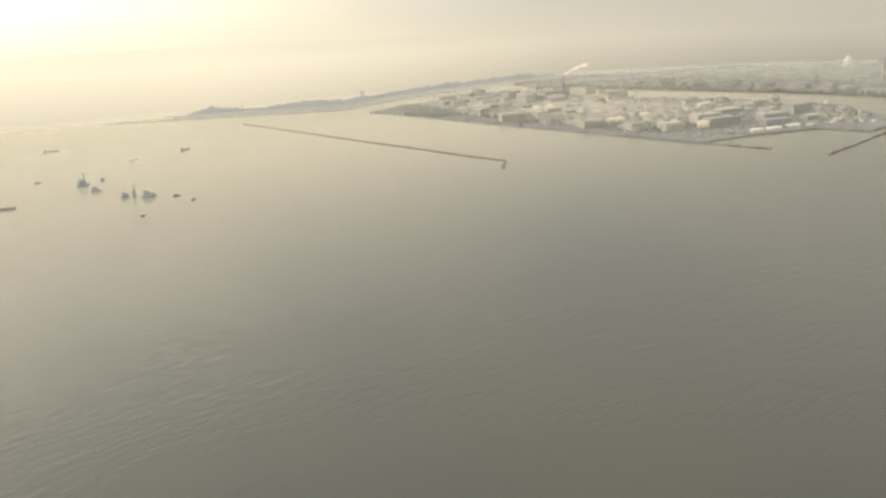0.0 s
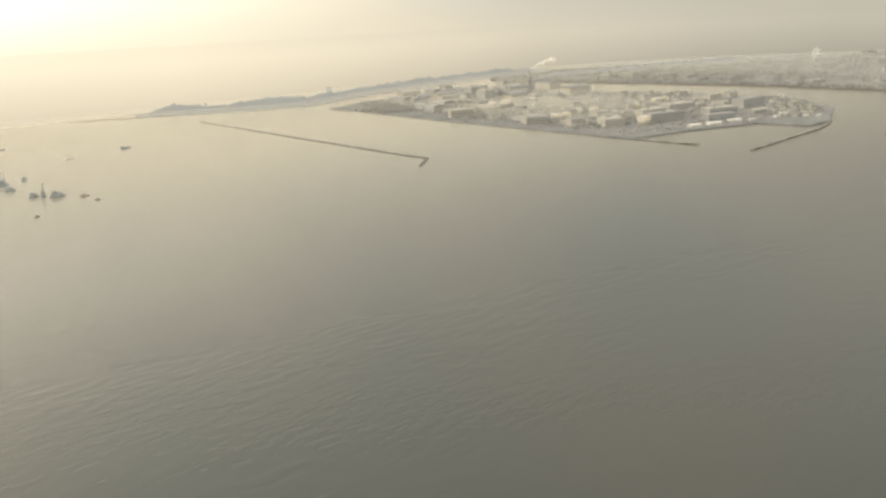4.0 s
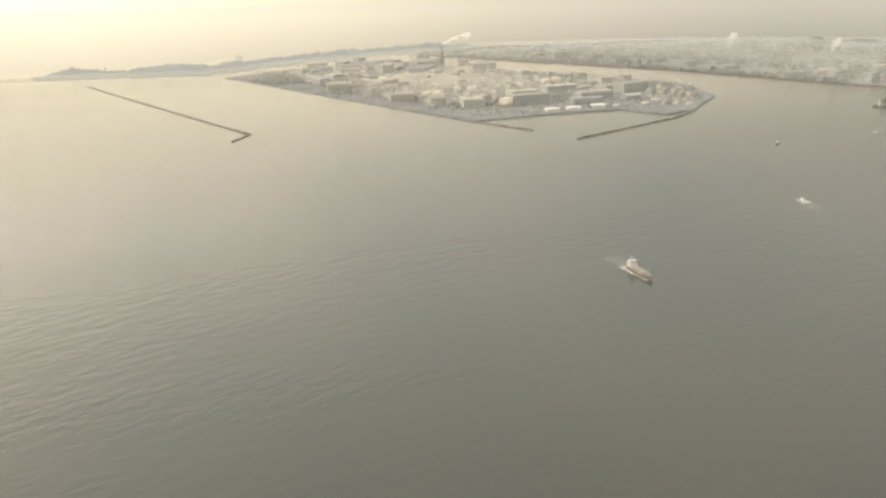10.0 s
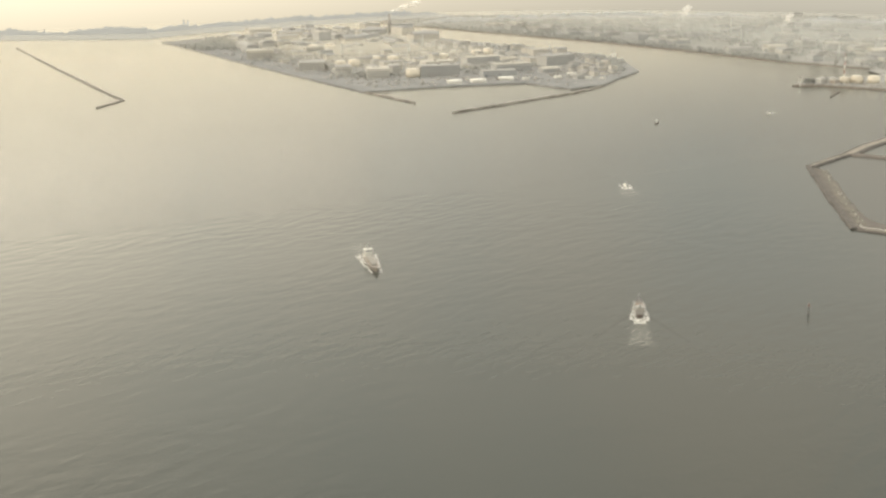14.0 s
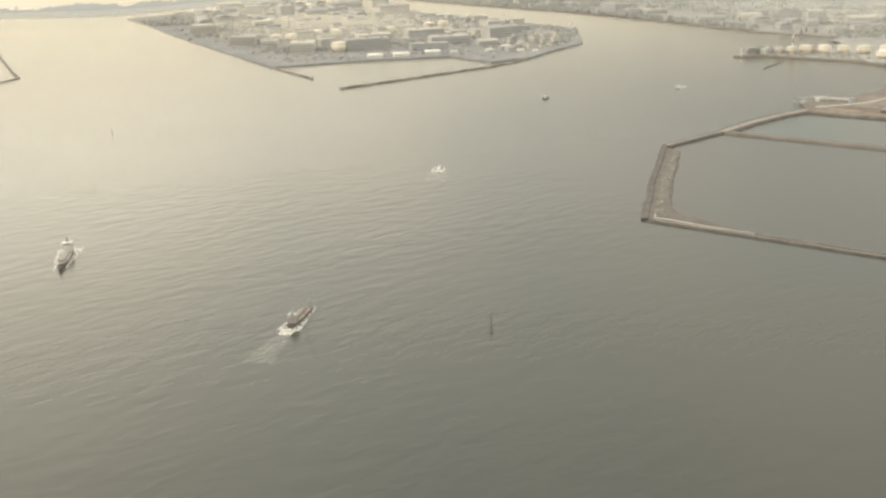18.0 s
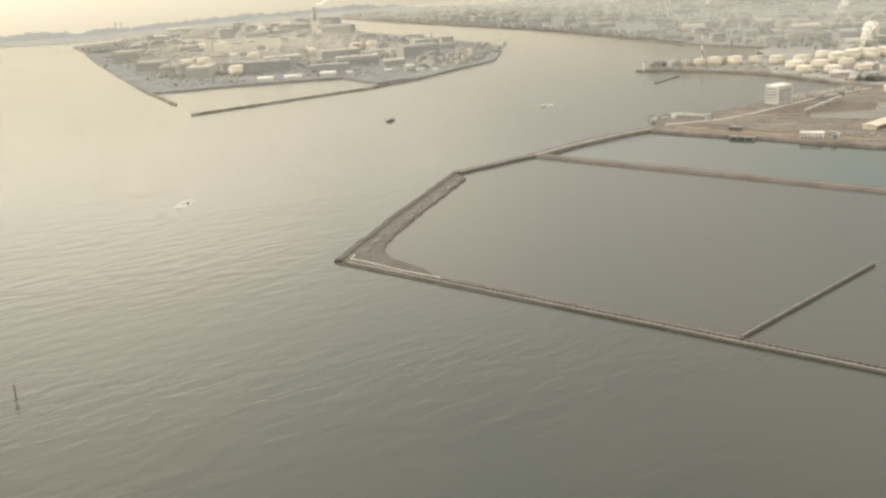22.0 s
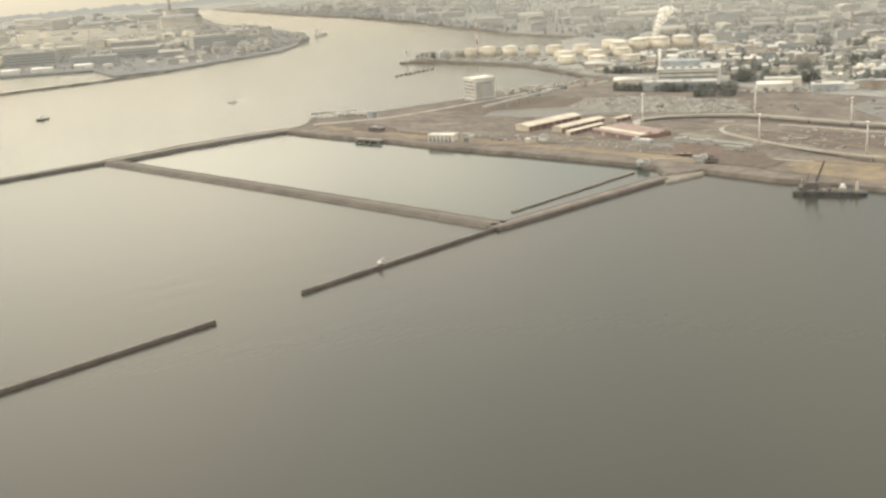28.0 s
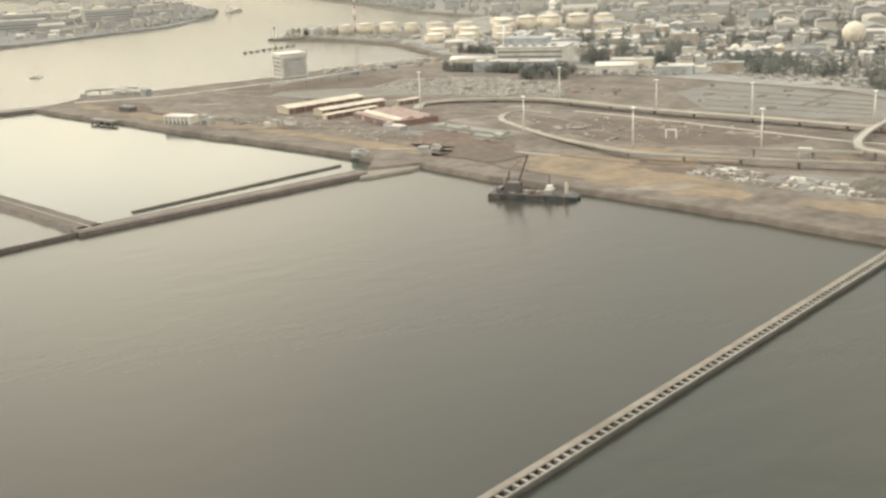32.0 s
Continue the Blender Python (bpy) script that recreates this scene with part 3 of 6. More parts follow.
if sum(MAINLAND[i - 1][0] * MAINLAND[i][1] - MAINLAND[i][0] * MAINLAND[i - 1][1] for i in range(len(MAINLAND))) < 0:
    MAINLAND = MAINLAND[::-1]
EDGE = wavy(MAINLAND, 16, 1.3, 3, True)
setting("shore_bank", Geo().prism(offset(EDGE, -2.8), -2, LAND_Z - 0.5, 1.8), DIRT, "brown earth and stone bank along the reclaimed shore", "bank")
setting("ground_mainland", Geo().prism(offset(EDGE, -3.8), -1, LAND_Z, 0.8), DIRT, "brown reclaimed dirt ground with a rough bank", "ground")
setting("island_quay", Geo().prism(offset(wavy(ISLAND, 40, 1.0, 4, True)[::-1], 1.6), -2, ISLAND_Z - 0.5), RUBBLE, "grey quay wall round the island", "quay")
setting("ground_island", Geo().prism(wavy(ISLAND, 40, 1.0, 4, True), -2, ISLAND_Z, 1), HAZEYARD, "grey industrial island ground", "ground")
setting("ground_far_shore", Geo().prism(wavy(LEFTLAND, 60, 5, 5, True), -2, 1.2, 4), FARLEAF, "low grey ground of the hazy far shore", "ground")


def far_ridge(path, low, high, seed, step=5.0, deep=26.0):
    """Distant woods and works as one silhouette with an uneven crest; a faint glow stands in for haze."""
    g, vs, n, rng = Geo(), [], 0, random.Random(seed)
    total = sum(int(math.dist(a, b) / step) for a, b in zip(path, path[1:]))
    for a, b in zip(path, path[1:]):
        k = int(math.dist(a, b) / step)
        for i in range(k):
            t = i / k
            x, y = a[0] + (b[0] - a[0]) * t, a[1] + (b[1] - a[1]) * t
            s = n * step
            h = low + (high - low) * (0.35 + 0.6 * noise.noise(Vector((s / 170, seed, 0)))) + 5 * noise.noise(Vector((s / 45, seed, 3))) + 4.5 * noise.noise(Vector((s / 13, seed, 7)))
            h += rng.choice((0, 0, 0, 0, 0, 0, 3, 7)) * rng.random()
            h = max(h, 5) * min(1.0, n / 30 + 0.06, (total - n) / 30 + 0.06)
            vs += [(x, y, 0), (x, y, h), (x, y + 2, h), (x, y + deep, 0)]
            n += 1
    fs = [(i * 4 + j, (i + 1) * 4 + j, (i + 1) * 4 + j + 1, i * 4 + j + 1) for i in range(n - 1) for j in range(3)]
    return setting("backdrop", g.add(vs, fs), DISTANCE, "far wooded shore silhouette, its haze put into a faint glow", "backdrop")


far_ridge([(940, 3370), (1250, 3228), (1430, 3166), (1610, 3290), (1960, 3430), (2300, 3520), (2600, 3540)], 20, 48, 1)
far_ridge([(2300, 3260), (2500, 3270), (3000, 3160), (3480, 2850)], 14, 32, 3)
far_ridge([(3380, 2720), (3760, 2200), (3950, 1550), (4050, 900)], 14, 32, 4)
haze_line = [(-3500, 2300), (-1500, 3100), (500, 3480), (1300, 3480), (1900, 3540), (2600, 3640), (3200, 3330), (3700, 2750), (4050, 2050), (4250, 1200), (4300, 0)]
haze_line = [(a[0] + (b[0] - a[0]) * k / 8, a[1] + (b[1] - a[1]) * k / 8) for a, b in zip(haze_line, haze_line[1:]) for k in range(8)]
# upright glowing sheet added behind the land to stand in for haze
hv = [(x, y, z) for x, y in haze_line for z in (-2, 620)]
haze_glow_sheet = setting("backdrop", Geo().add(hv, [(2 * i, 2 * i + 2, 2 * i + 3, 2 * i + 1) for i in range(len(haze_line) - 1)]), HAZE, "glowing upright sheet standing in for bright haze", "backdrop")
haze_glow_sheet.visible_shadow = False


def haze_sheet(x0, x1, y0, y1, z, material, label):
    """One level see-through sheet in place of haze, in squares, ending at the upright glowing sheet."""
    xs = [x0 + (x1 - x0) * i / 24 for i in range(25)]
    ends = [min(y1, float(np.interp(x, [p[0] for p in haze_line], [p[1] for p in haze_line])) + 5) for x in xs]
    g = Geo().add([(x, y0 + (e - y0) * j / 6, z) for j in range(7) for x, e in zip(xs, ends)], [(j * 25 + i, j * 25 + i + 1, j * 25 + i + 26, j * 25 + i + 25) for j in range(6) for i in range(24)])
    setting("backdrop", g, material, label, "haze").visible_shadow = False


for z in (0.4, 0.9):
    haze_sheet(-3400, 4300, 900, 9000, z, SEA_SHEET, "flat see-through sheet standing in for haze over water")
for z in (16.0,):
    haze_sheet(-3400, 4300, 2300, 9000, z, FAR_HAZE, "flat see-through sheet standing in for far shore haze")
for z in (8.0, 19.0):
    haze_sheet(2500, 4240, 1000, 3500, z, WORKS_HAZE, "flat see-through sheet standing in for haze over works")
haze_sheet(1560, 2190, 1780, 3080, 13.0, ISLAND_HAZE, "flat see-through sheet standing in for island haze")
# pale slabs and kerb at the dike's corner, scrub on its crest
kerb = thing("corner_kerb", 0, 0, 0, 0, "white concrete kerb at the corner of the dike", "kerb")
part("long_kerb", Geo().strip([(1703, 587), (1710, 577.5), (1722, 555), (1736, 531.5), (1749, 512)], [(-0.15, 1), (-0.15, 1.8), (0.15, 1.8), (0.15, 1)]), WHITEPAINT, kerb)
part("short_kerb", Geo().strip([(1703, 587), (1708, 595)], [(-0.3, 1), (-0.3, 1.9), (0.3, 1.9), (0.3, 1)]), WHITEPAINT, kerb)
sr = random.Random(77)
for k in range(22):
    t = 0.06 + 0.88 * sr.random()
    x, y = 1700 + 160 * t + 5 + sr.uniform(-2, 2), 590 + 240 * t - 4 + sr.uniform(-2, 2)
    slab = thing("concrete_slab", x, y, 1.25, 56, "pale concrete slab lying on the dike", "slab", "slabs on the dike")
    w = sr.uniform(0.6, 2.8)
    part("slab_body", Geo().box(-w, -0.5, -0.2, w, 0.5, 1.1, 0.06), CONCRETE, slab)
setting("scrub_strip", Geo().prism(wavy([(1708, 597), (1714, 592), (1790, 706), (1862, 812), (1858, 820), (1782, 712)], 7, 1.2, 78, True), 0, 1.5, 0.5), SCRUB, "dry brown scrub along the dike", "ground")
setting("ground_city", Geo().prism([(2640, 1560), (2620, 1500), (2520, 1462), (2440, 1462), (2400, 1452), (2440, 1372), (2490, 1280), (2505, 1120), (2560, 1010), (2620, 840), (2700, 700), (2720, 560), (2760, 300), (5400, -500), (5400, 3500),
        (2400, 3500), (2250, 3400), (2300, 3180), (2400, 2825), (2512, 2445), (2574, 2125), (2622, 1770), (2690, 1590)], 3.0, LAND_Z + 0.25), YARD, "grey built-up industrial ground", "ground")
setting("ground_far_plain", Geo().prism(wavy([(3380, -300), (4400, -400), (4360, 1200), (4150, 2100), (3800, 2820), (3260, 3420), (2600, 3740), (2360, 3620), (2280, 3390), (2330, 3170), (2420, 2860), (2480, 2620), (3000, 2560), (3350, 2200), (3600, 1500), (3500, 700)], 60, 14, 6, True), -1, LAND_Z + 0.5), PLAIN, "far plain in a haze-toned grey", "ground")


def bank(name, path, top, base, height, material, label, crest=None, seed=1, wav=1.2):
    """A dike: a rough stone bank with a flat top, and a roadway on it."""
    ob = thing(name, 0, 0, 0, 0, label, "dike")
    p = wavy(path, 9, wav, seed)
    part("stone_bank", Geo().strip(p, [(-base, -1.5), (-top, height), (top, height), (base, -1.5)]), material, ob)
    if crest:
        part("roadway", Geo().strip(path, [(-crest, height - 0.4), (-crest, height + 0.12), (crest, height + 0.12), (crest, height - 0.4)]), TRACK, ob, "pale gravel track on the crest")
    return ob


CORNER, BEND, JUNC, CJUNC, DOCK = (1695, 589), (1862, 840), (1965, 880), (2192, 517), (2330, 584)
setting("apron", Geo().prism(wavy([(2329, 580), (2327, 571), (2356, 580), (2366, 590), (2344, 604)], 6, 0.8, 79, True), -1, 1.3, 1.5), TRACK, "low dirt apron at the root of the dike", "ground")
bank("west_dike", [(1694, 588), (1698, 594), (1777, 718), (1865, 847)], 2.4, 4.6, 2.0, DARKSTONE, "brown stone dike along the outer sea edge", None, 11)
bank("west_dike", [(1862, 840), (1912, 862), (1962, 882)], 4.6, 7.0, 2.1, DARKSTONE, "narrow brown stone dike with a pale track", 1.6, 16)
bank("west_dike", [(1958, 879), (2016, 911), (2078, 937), (2150, 957)], 8.5, 12.5, 2.2, DARKSTONE, "broad dark stone dike running to the shore", 4.5, 17, 0.6)
bank("middle_dike", [(1963, 877), (2081.2, 692.8), CJUNC], 5.8, 10.6, 2.0, BANK, "low brown stone dike between the pond and the basin", 0.8, 12, 0.5)
bank("harbour_dike", [(2184.5, 512.8), DOCK], 5.2, 6.2, 2.0, PILE, "dark walled dike with a pale track", 1.4, 13, 0.3)
bank("pond_dike", [(2209, 547), (2322, 613)], 1.2, 2.0, 0.9, BANK, "narrow dike with a pale track beside the pond", 0.8, 14, 0.3)
setting("beach", Geo().prism(wavy([(1697, 586), (1722, 551), (1746, 515), (1746, 530), (1744, 542), (1738, 557), (1730, 577), (1730, 597), (1737, 621), (1757, 653), (1781, 693), (1830, 763), (1862, 824), (1858, 840), (1776, 717)], 8, 1.2, 15, True), -1, 1.3, 2.5),
        MUD, "grey-brown mud beach inside the corner of the dike", "beach")

setting("toe", Geo().strip(wavy([(1692.0, 584.0), (1729.4, 527.1), (1762.7, 477.1), (1795.9, 427.1)], 6, 0.25, 81), [(-1.4, -1.5), (-0.5, 0.7), (1.0, 0.8), (1.4, -1.5)]), DARKSTONE, "narrow dark stone toe along the foot of the sea wall", "bank")
setting("berm", Geo().prism(wavy([(1746, 512), (1758, 507), (1806, 430), (1853, 357), (1868, 334), (1864, 330), (1846, 358), (1800, 430)], 6, 0.7, 80, True), -1, 0.75, 1.6), BANK, "low brown rubble berm inside the sea wall", "berm")


def breakwater(name, path, half, height, material, label, step=12.0, gap=0.12, seed=1, cap=False):
    """A concrete breakwater of blocks laid end to end, with a parapet on its sea side."""
    ob = thing(name, 0, 0, 0, 0, label, "breakwater")
    for a, b in zip(path, path[1:]):
        a, b = Vector(a), Vector(b)
        n = max(1, round((b - a).length / step))
        d = (b - a) / n
        u = d.normalized() * gap
        rng = random.Random(seed)
        for i in range(n):
            p, q = a + d * i + u, a + d * (i + 1) - u
            h = height + rng.uniform(-0.12, 0.12)
            part("block", Geo().strip([p, q], [(-half, -2), (-half + 0.25, h), (half - 0.25, h), (half, -2)]), material, ob)
            if cap:
                part("cap", Geo().strip([p, q], [(half * 0.1, h - 0.1), (half * 0.1, h + 0.2), (half * 0.6, h + 0.2), (half * 0.6, h - 0.1)]), CONCRETE, ob, "pale concrete cap")
        seed += 7
    return ob


breakwater("inner_breakwater", [(1869, 332), (2015, 413)], 0.95, 1.7, PILE, "dark brown breakwater wall reaching into the basin", 11, seed=21, cap=True)
breakwater("outer_breakwater", [(2060, 440), (2190, 514)], 1.1, 1.7, PILE, "dark brown breakwater wall joined to the dike", 11, seed=22, cap=True)
breakwater("long_breakwater", [(1058, 3040), (1110, 2480), (1166, 1940), (1180, 1842), (1125, 1765)], 2.6, 2.0, DARKCON, "long dark grey stone breakwater with a hooked end", 40, seed=23)
breakwater("island_west_pier", [(1604, 1745), (1634, 1568)], 2.6, 2.4, RUBBLE, "straight dark pier at the island harbour", 20, seed=24)
breakwater("island_south_pier", [(1648, 1438), (1943, 1554), (2036, 1612)], 2.6, 2.4, RUBBLE, "long dark pier closing the island harbour", 20, seed=25)
breakwater("spit_breakwater", [(2310, 1302), (2378, 1352)], 1.6, 1.6, DARKCON, "short dashed breakwater off the spit", 9.5, 3.0, seed=26)
breakwater("far_spit", [(760, 3440), (1035, 3316)], 4.0, 2.0, PALESTONE, "thin low spit reaching off the far shore", 60, seed=27)


def caisson_wall(name, a, b, pitch, label, flip=1, walk_w=1.0, cell=3.4, thick=0.4, top=1.9, lip=0.6, deck=None, covered=0.0, low=0.2):
    """A slit caisson quay: a pale walkway, a row of open wave cells divided by cross walls, and a sea-side lip."""
    a, b = Vector(a), Vector(b)
    ln = (b - a).length
    turn = math.degrees(math.atan2(b.y - a.y, b.x - a.x))
    ob = thing(name, a.x, a.y, 0, turn, label, "quay wall")
    s = flip
    lo, hi = sorted((0.0, walk_w * s))
    part("walkway", Geo().box(0, lo, top - 0.5, ln, hi, top), deck or CONCRETE, ob, "pale concrete walkway")
    lo, hi = sorted((0.0, (walk_w - 0.1) * s))
    part("wall_body", Geo().box(0, lo, -2, ln, hi, top - 0.5), DARKCON, ob, "dark wall under the walkway")
    lo, hi = sorted((-cell * s, (-cell - lip) * s))
    part("lip", Geo().box(0, lo, top - 0.7, ln, hi, top - 0.1), CONCRETE, ob, "pale sea-side lip")
    lo, hi = sorted(((-cell + 0.01) * s, (-cell - lip * 0.75) * s))
    part("cell_front", Geo().box(0, lo, -2, ln, hi, top - 0.7), DARKCON, ob, "dark front of the cells")
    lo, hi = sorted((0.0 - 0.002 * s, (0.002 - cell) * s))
    part("cell_floor", Geo().box(0, lo, -2, ln, hi, 0.1), CELL, ob, "cell bottoms darkened in colour to stand for shade")
    # linings added only to darken the cells as shade would
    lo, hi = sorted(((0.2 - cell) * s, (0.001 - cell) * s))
    part("cell_lining", Geo().box(0, lo, 0.1, ln, hi, top - 0.25), CELL, ob, "dark lining that stands for shade inside the cells")
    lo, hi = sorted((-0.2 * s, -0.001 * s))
    part("cell_lining", Geo().box(0, lo, 0.1, ln, hi, top - 0.25), CELL, ob, "dark lining that stands for shade inside the cells")
    lo, hi = sorted(((walk_w - 0.09) * s, (walk_w + 0.12) * s))
    part("sea_face", Geo().box(0, lo, -2, ln, hi, top - 0.9), DARKCON, ob, "dark outer face")
    me = Geo().box(-thick, min(-0.003 * s, (0.003 - cell) * s), 0.1, thick, max(-0.003 * s, (0.003 - cell) * s), top - low).mesh("cross_wall", CONCRETE)
    for i in range(int(ln / pitch) + 1):
        w = new("cross_wall", me)
        w.parent, w.location = ob, ((thick + i * pitch) * SCALE, 0, 0)
    if covered:  # slabs added over the first cells to fit the camera's view
        me = Geo().box(0.03, min(-0.01 * s, (0.01 - cell) * s), top - 0.19, pitch - 0.03, max(-0.01 * s, (0.01 - cell) * s), top - 0.06).mesh("cover_slab", BANK)
        for i in range(int(covered / pitch)):
            w = new("cover_slab", me)
            w.parent, w.location = ob, ((2 * thick + i * pitch) * SCALE, 0, 0)
    return ob


caisson_wall("front_quay_wall", (1699.2, 579.1), (1951.2, 190.1), 4.0, "pale slit-caisson sea wall with a row of open cells", -1, 0.6, 3.4, 0.18, lip=0.15, deck=ROAD, covered=56.0, low=0.5)
caisson_wall("east_quay_wall", (2126.5, 101.7), (2503.0, 355.7), 3.25, "pale slit-caisson wall joining the shore", 1, 2.2, 2.3, 0.45, deck=TRACK)

# ---- soil patches, lots and roads on the mainland ----


def patch(name, poly, material, label, z, category="ground", seed=1, rough=2.0):
    return setting(name, Geo().prism(wavy(poly, 9, rough, seed, True), LAND_Z - 1, LAND_Z + z, 0.4), material, label, category)


patch("yellow_soil", [(2410, 570), (2420, 524), (2436, 496), (2460, 462), (2480, 440), (2490, 446), (2497, 480), (2500, 520), (2470, 548), (2443, 580)], SAND, "dry yellow soil along the harbour bank", 0.10, seed=31, rough=4)
patch("red_brown_soil", [(2386, 683), (2419, 690), (2428, 617), (2405, 584), (2378, 597), (2371, 639)], REDSOIL, "reddish brown soil beside the sheds", 0.14, seed=131, rough=4)
patch("yellow_soil", [(2494, 428), (2514, 392), (2530, 372), (2540, 392), (2520, 424)], SAND, "dry yellow soil along the harbour bank", 0.10, seed=132, rough=3)
patch("dark_soil", [(2462, 528), (2492, 478), (2502, 486), (2476, 545)], DARKDIRT, "dark soil below the ramp road", 0.14, seed=133, rough=3)
patch("grey_lot", [(2480, 502), (2499, 518), (2517, 478), (2532, 478), (2558, 452), (2522, 422), (2502, 460)], GREYLOT, "grey store ground on the bank", 0.13, "lot", seed=134, rough=1)
patch("yellow_soil", [(2150, 940), (2190, 868), (2240, 800), (2290, 735), (2330, 672), (2345, 650), (2352, 662), (2300, 742), (2250, 812), (2200, 880), (2165, 950)], SAND, "pale track along the pond bank", 0.10, seed=32, rough=2)
patch("yellow_soil", [(2340, 650), (2372, 604), (2398, 585), (2412, 600), (2380, 640), (2352, 668)], SAND, "pale yellow soil heap area", 0.14, seed=33, rough=3)
patch("dark_soil", [(2380, 598), (2400, 570), (2424, 582), (2416, 615), (2392, 622)], DARKDIRT, "dark wet soil patch", 0.45, seed=34)
patch("dark_soil", [(2448, 655), (2490, 592), (2560, 548), (2610, 560), (2560, 620), (2500, 680), (2465, 700)], DARKDIRT, "dark soil inside the road loop", 0.12, seed=35, rough=5)
patch("dark_soil", [(2270, 960), (2330, 900), (2400, 905), (2430, 960), (2380, 1000), (2310, 1000)], DARKDIRT, "dark ground beside the hall", 0.10, seed=36, rough=6)
patch("grey_lot", [(2300, 905), (2350, 868), (2420, 850), (2440, 870), (2400, 905), (2330, 935)], GREYLOT, "pale grey levelled lot", 0.16, seed=37, rough=3)
LOT = [(2597, 757), (2638, 778), (2666, 744), (2702, 652), (2659, 590), (2622, 612), (2580, 676)]
patch("grey_lot", LOT, GREYLOT, "wide grey paved lot", 0.12, "lot", seed=38, rough=1)
patch("grey_lot", [(2364, 716), (2394, 697), (2438, 650), (2415, 608), (2396, 630)], GREYLOT, "grey lot beside the sheds", 0.12, "lot", seed=39, rough=2)
for k in range(4):
    u = (k + 0.4) / 4
    p, q = (2582 + 46 * u, 680 + 92 * u), (2655 + 42 * u, 597 + 56 * u)
    patch("drain_strip", [p, q, (q[0] + 1.5, q[1] + 2.2), (p[0] + 1.5, p[1] + 2.2)], DARKDIRT, "dark strip between paved bays", 0.18, "ground", 40 + k, 0.5)
patch("drain_strip", [(2640, 655), (2690, 690), (2690, 694), (2639, 658)], DARKDIRT, "dark strip between paved bays", 0.19, "ground", 47, 0.5)
for x, y in ((2612, 735), (2620, 660), (2655, 655), (2668, 720), (2640, 708)):
    patch("scrub_patch", [(x - 5, y - 2), (x, y - 4), (x + 5, y), (x, y + 4)], SCRUB, "dark scrub growing on the paved lot", 0.5, "ground", int(x), 1.2)


def road(name, path, half, label, piers=True, rails=True):
    """A viaduct: deck, parapets and piers down to the ground; path points are (x, y, deck height)."""
    ob = thing(name, 0, 0, 0, 0, label, "road")
    part("deck", Geo().strip(path, [(-half + 0.45, -0.7), (-half + 0.45, 0), (half - 0.45, 0), (half - 0.45, -0.7)]), ROAD, ob)
    if rails:
        for s in (-1, 1):
            part("parapet", Geo().strip(path, [(min(s * half, s * (half - 0.4)), -0.5), (min(s * half, s * (half - 0.4)), 0.5), (max(s * half, s * (half - 0.4)), 0.5), (max(s * half, s * (half - 0.4)), -0.5)]), ROAD, ob)
    if piers:
        run = 30.0
        for a, b in zip(path, path[1:]):
            run += math.dist(a[:2], b[:2])
            if run > 27 and b[2] > LAND_Z + 1.2:
                run = 0.0
                x, y, z = b
                part("pier", Geo().box(x - 0.6, y - 0.6, LAND_Z - 1, x + 0.6, y + 0.6, z - 0.7), CONCRETE, ob)
    return ob


def curve(pts, n=5):
    """A smooth path through the points."""
    out = []
    for i in range(len(pts) - 1):
        p = [Vector(pts[max(0, min(len(pts) - 1, i + k))]) for k in (-1, 0, 1, 2)]
        for j in range(n):
            t = j / n
            q = 0.5 * (2 * p[1] + (p[2] - p[0]) * t + (2 * p[0] - 5 * p[1] + 4 * p[2] - p[3]) * t * t + (3 * p[1] - p[0] - 3 * p[2] + p[3]) * t ** 3)
            out.append(tuple(q))
    return out + [tuple(pts[-1])]


# wheel tracks and odd patches of soil over the open site
OPEN = [(2160, 940), (2240, 790), (2345, 640), (2400, 560), (2500, 390), (2560, 420), (2600, 520), (2560, 640), (2480, 740), (2420, 830), (2380, 960), (2250, 985)]
pr = random.Random(44)
SHORE = offset(EDGE, -6.0)
made = 0
while made < 84:
    x, y = pr.uniform(2160, 2600), pr.uniform(390, 985)
    if not inside(x, y, OPEN):
        continue
    a, w, d = radians(-35 + pr.uniform(-25, 25)), pr.uniform(5, 30), pr.uniform(2, 8)
    blob = []
    for k in range(9):
        t = 2 * math.pi * k / 9
        r = pr.uniform(0.7, 1.15)
        p, q = w * r * math.cos(t), d * r * math.sin(t)
        blob.append((x + p * math.cos(a) - q * math.sin(a), y + p * math.sin(a) + q * math.cos(a)))
    if not all(inside(p, q, SHORE) for p, q in blob):
        continue
    patch("soil_patch", blob, (SAND, DARKDIRT, DARKDIRT, TRACK, BANK)[made % 5], "uneven patch of differently coloured soil", 0.05 + 0.008 * (made % 12), "ground", 400 + made, 0.8)
    made += 1
for k in range(60):
    x, y = pr.uniform(2180, 2560), pr.uniform(430, 960)
    if not inside(x, y, OPEN):
        continue
    a = radians(-38 + pr.uniform(-40, 30))
    pts = [(x + math.cos(a) * s + 5 * math.sin(s / 25 + k), y + math.sin(a) * s + 5 * math.cos(s / 30 + k)) for s in range(-60, 61, 12)]
    pts = [p for p in pts if inside(p[0], p[1], OPEN)]
    if len(pts) > 3:
        setting("wheel_track", Geo().strip([(p[0], p[1], LAND_Z) for p in pts], [(-1.1, -0.3), (-1.0, 0.15 + 0.002 * k), (1.0, 0.15 + 0.002 * k), (1.1, -0.3)]), (TRACK, DARKDIRT, SAND)[k % 3], "worn wheel track over the dirt", "track")
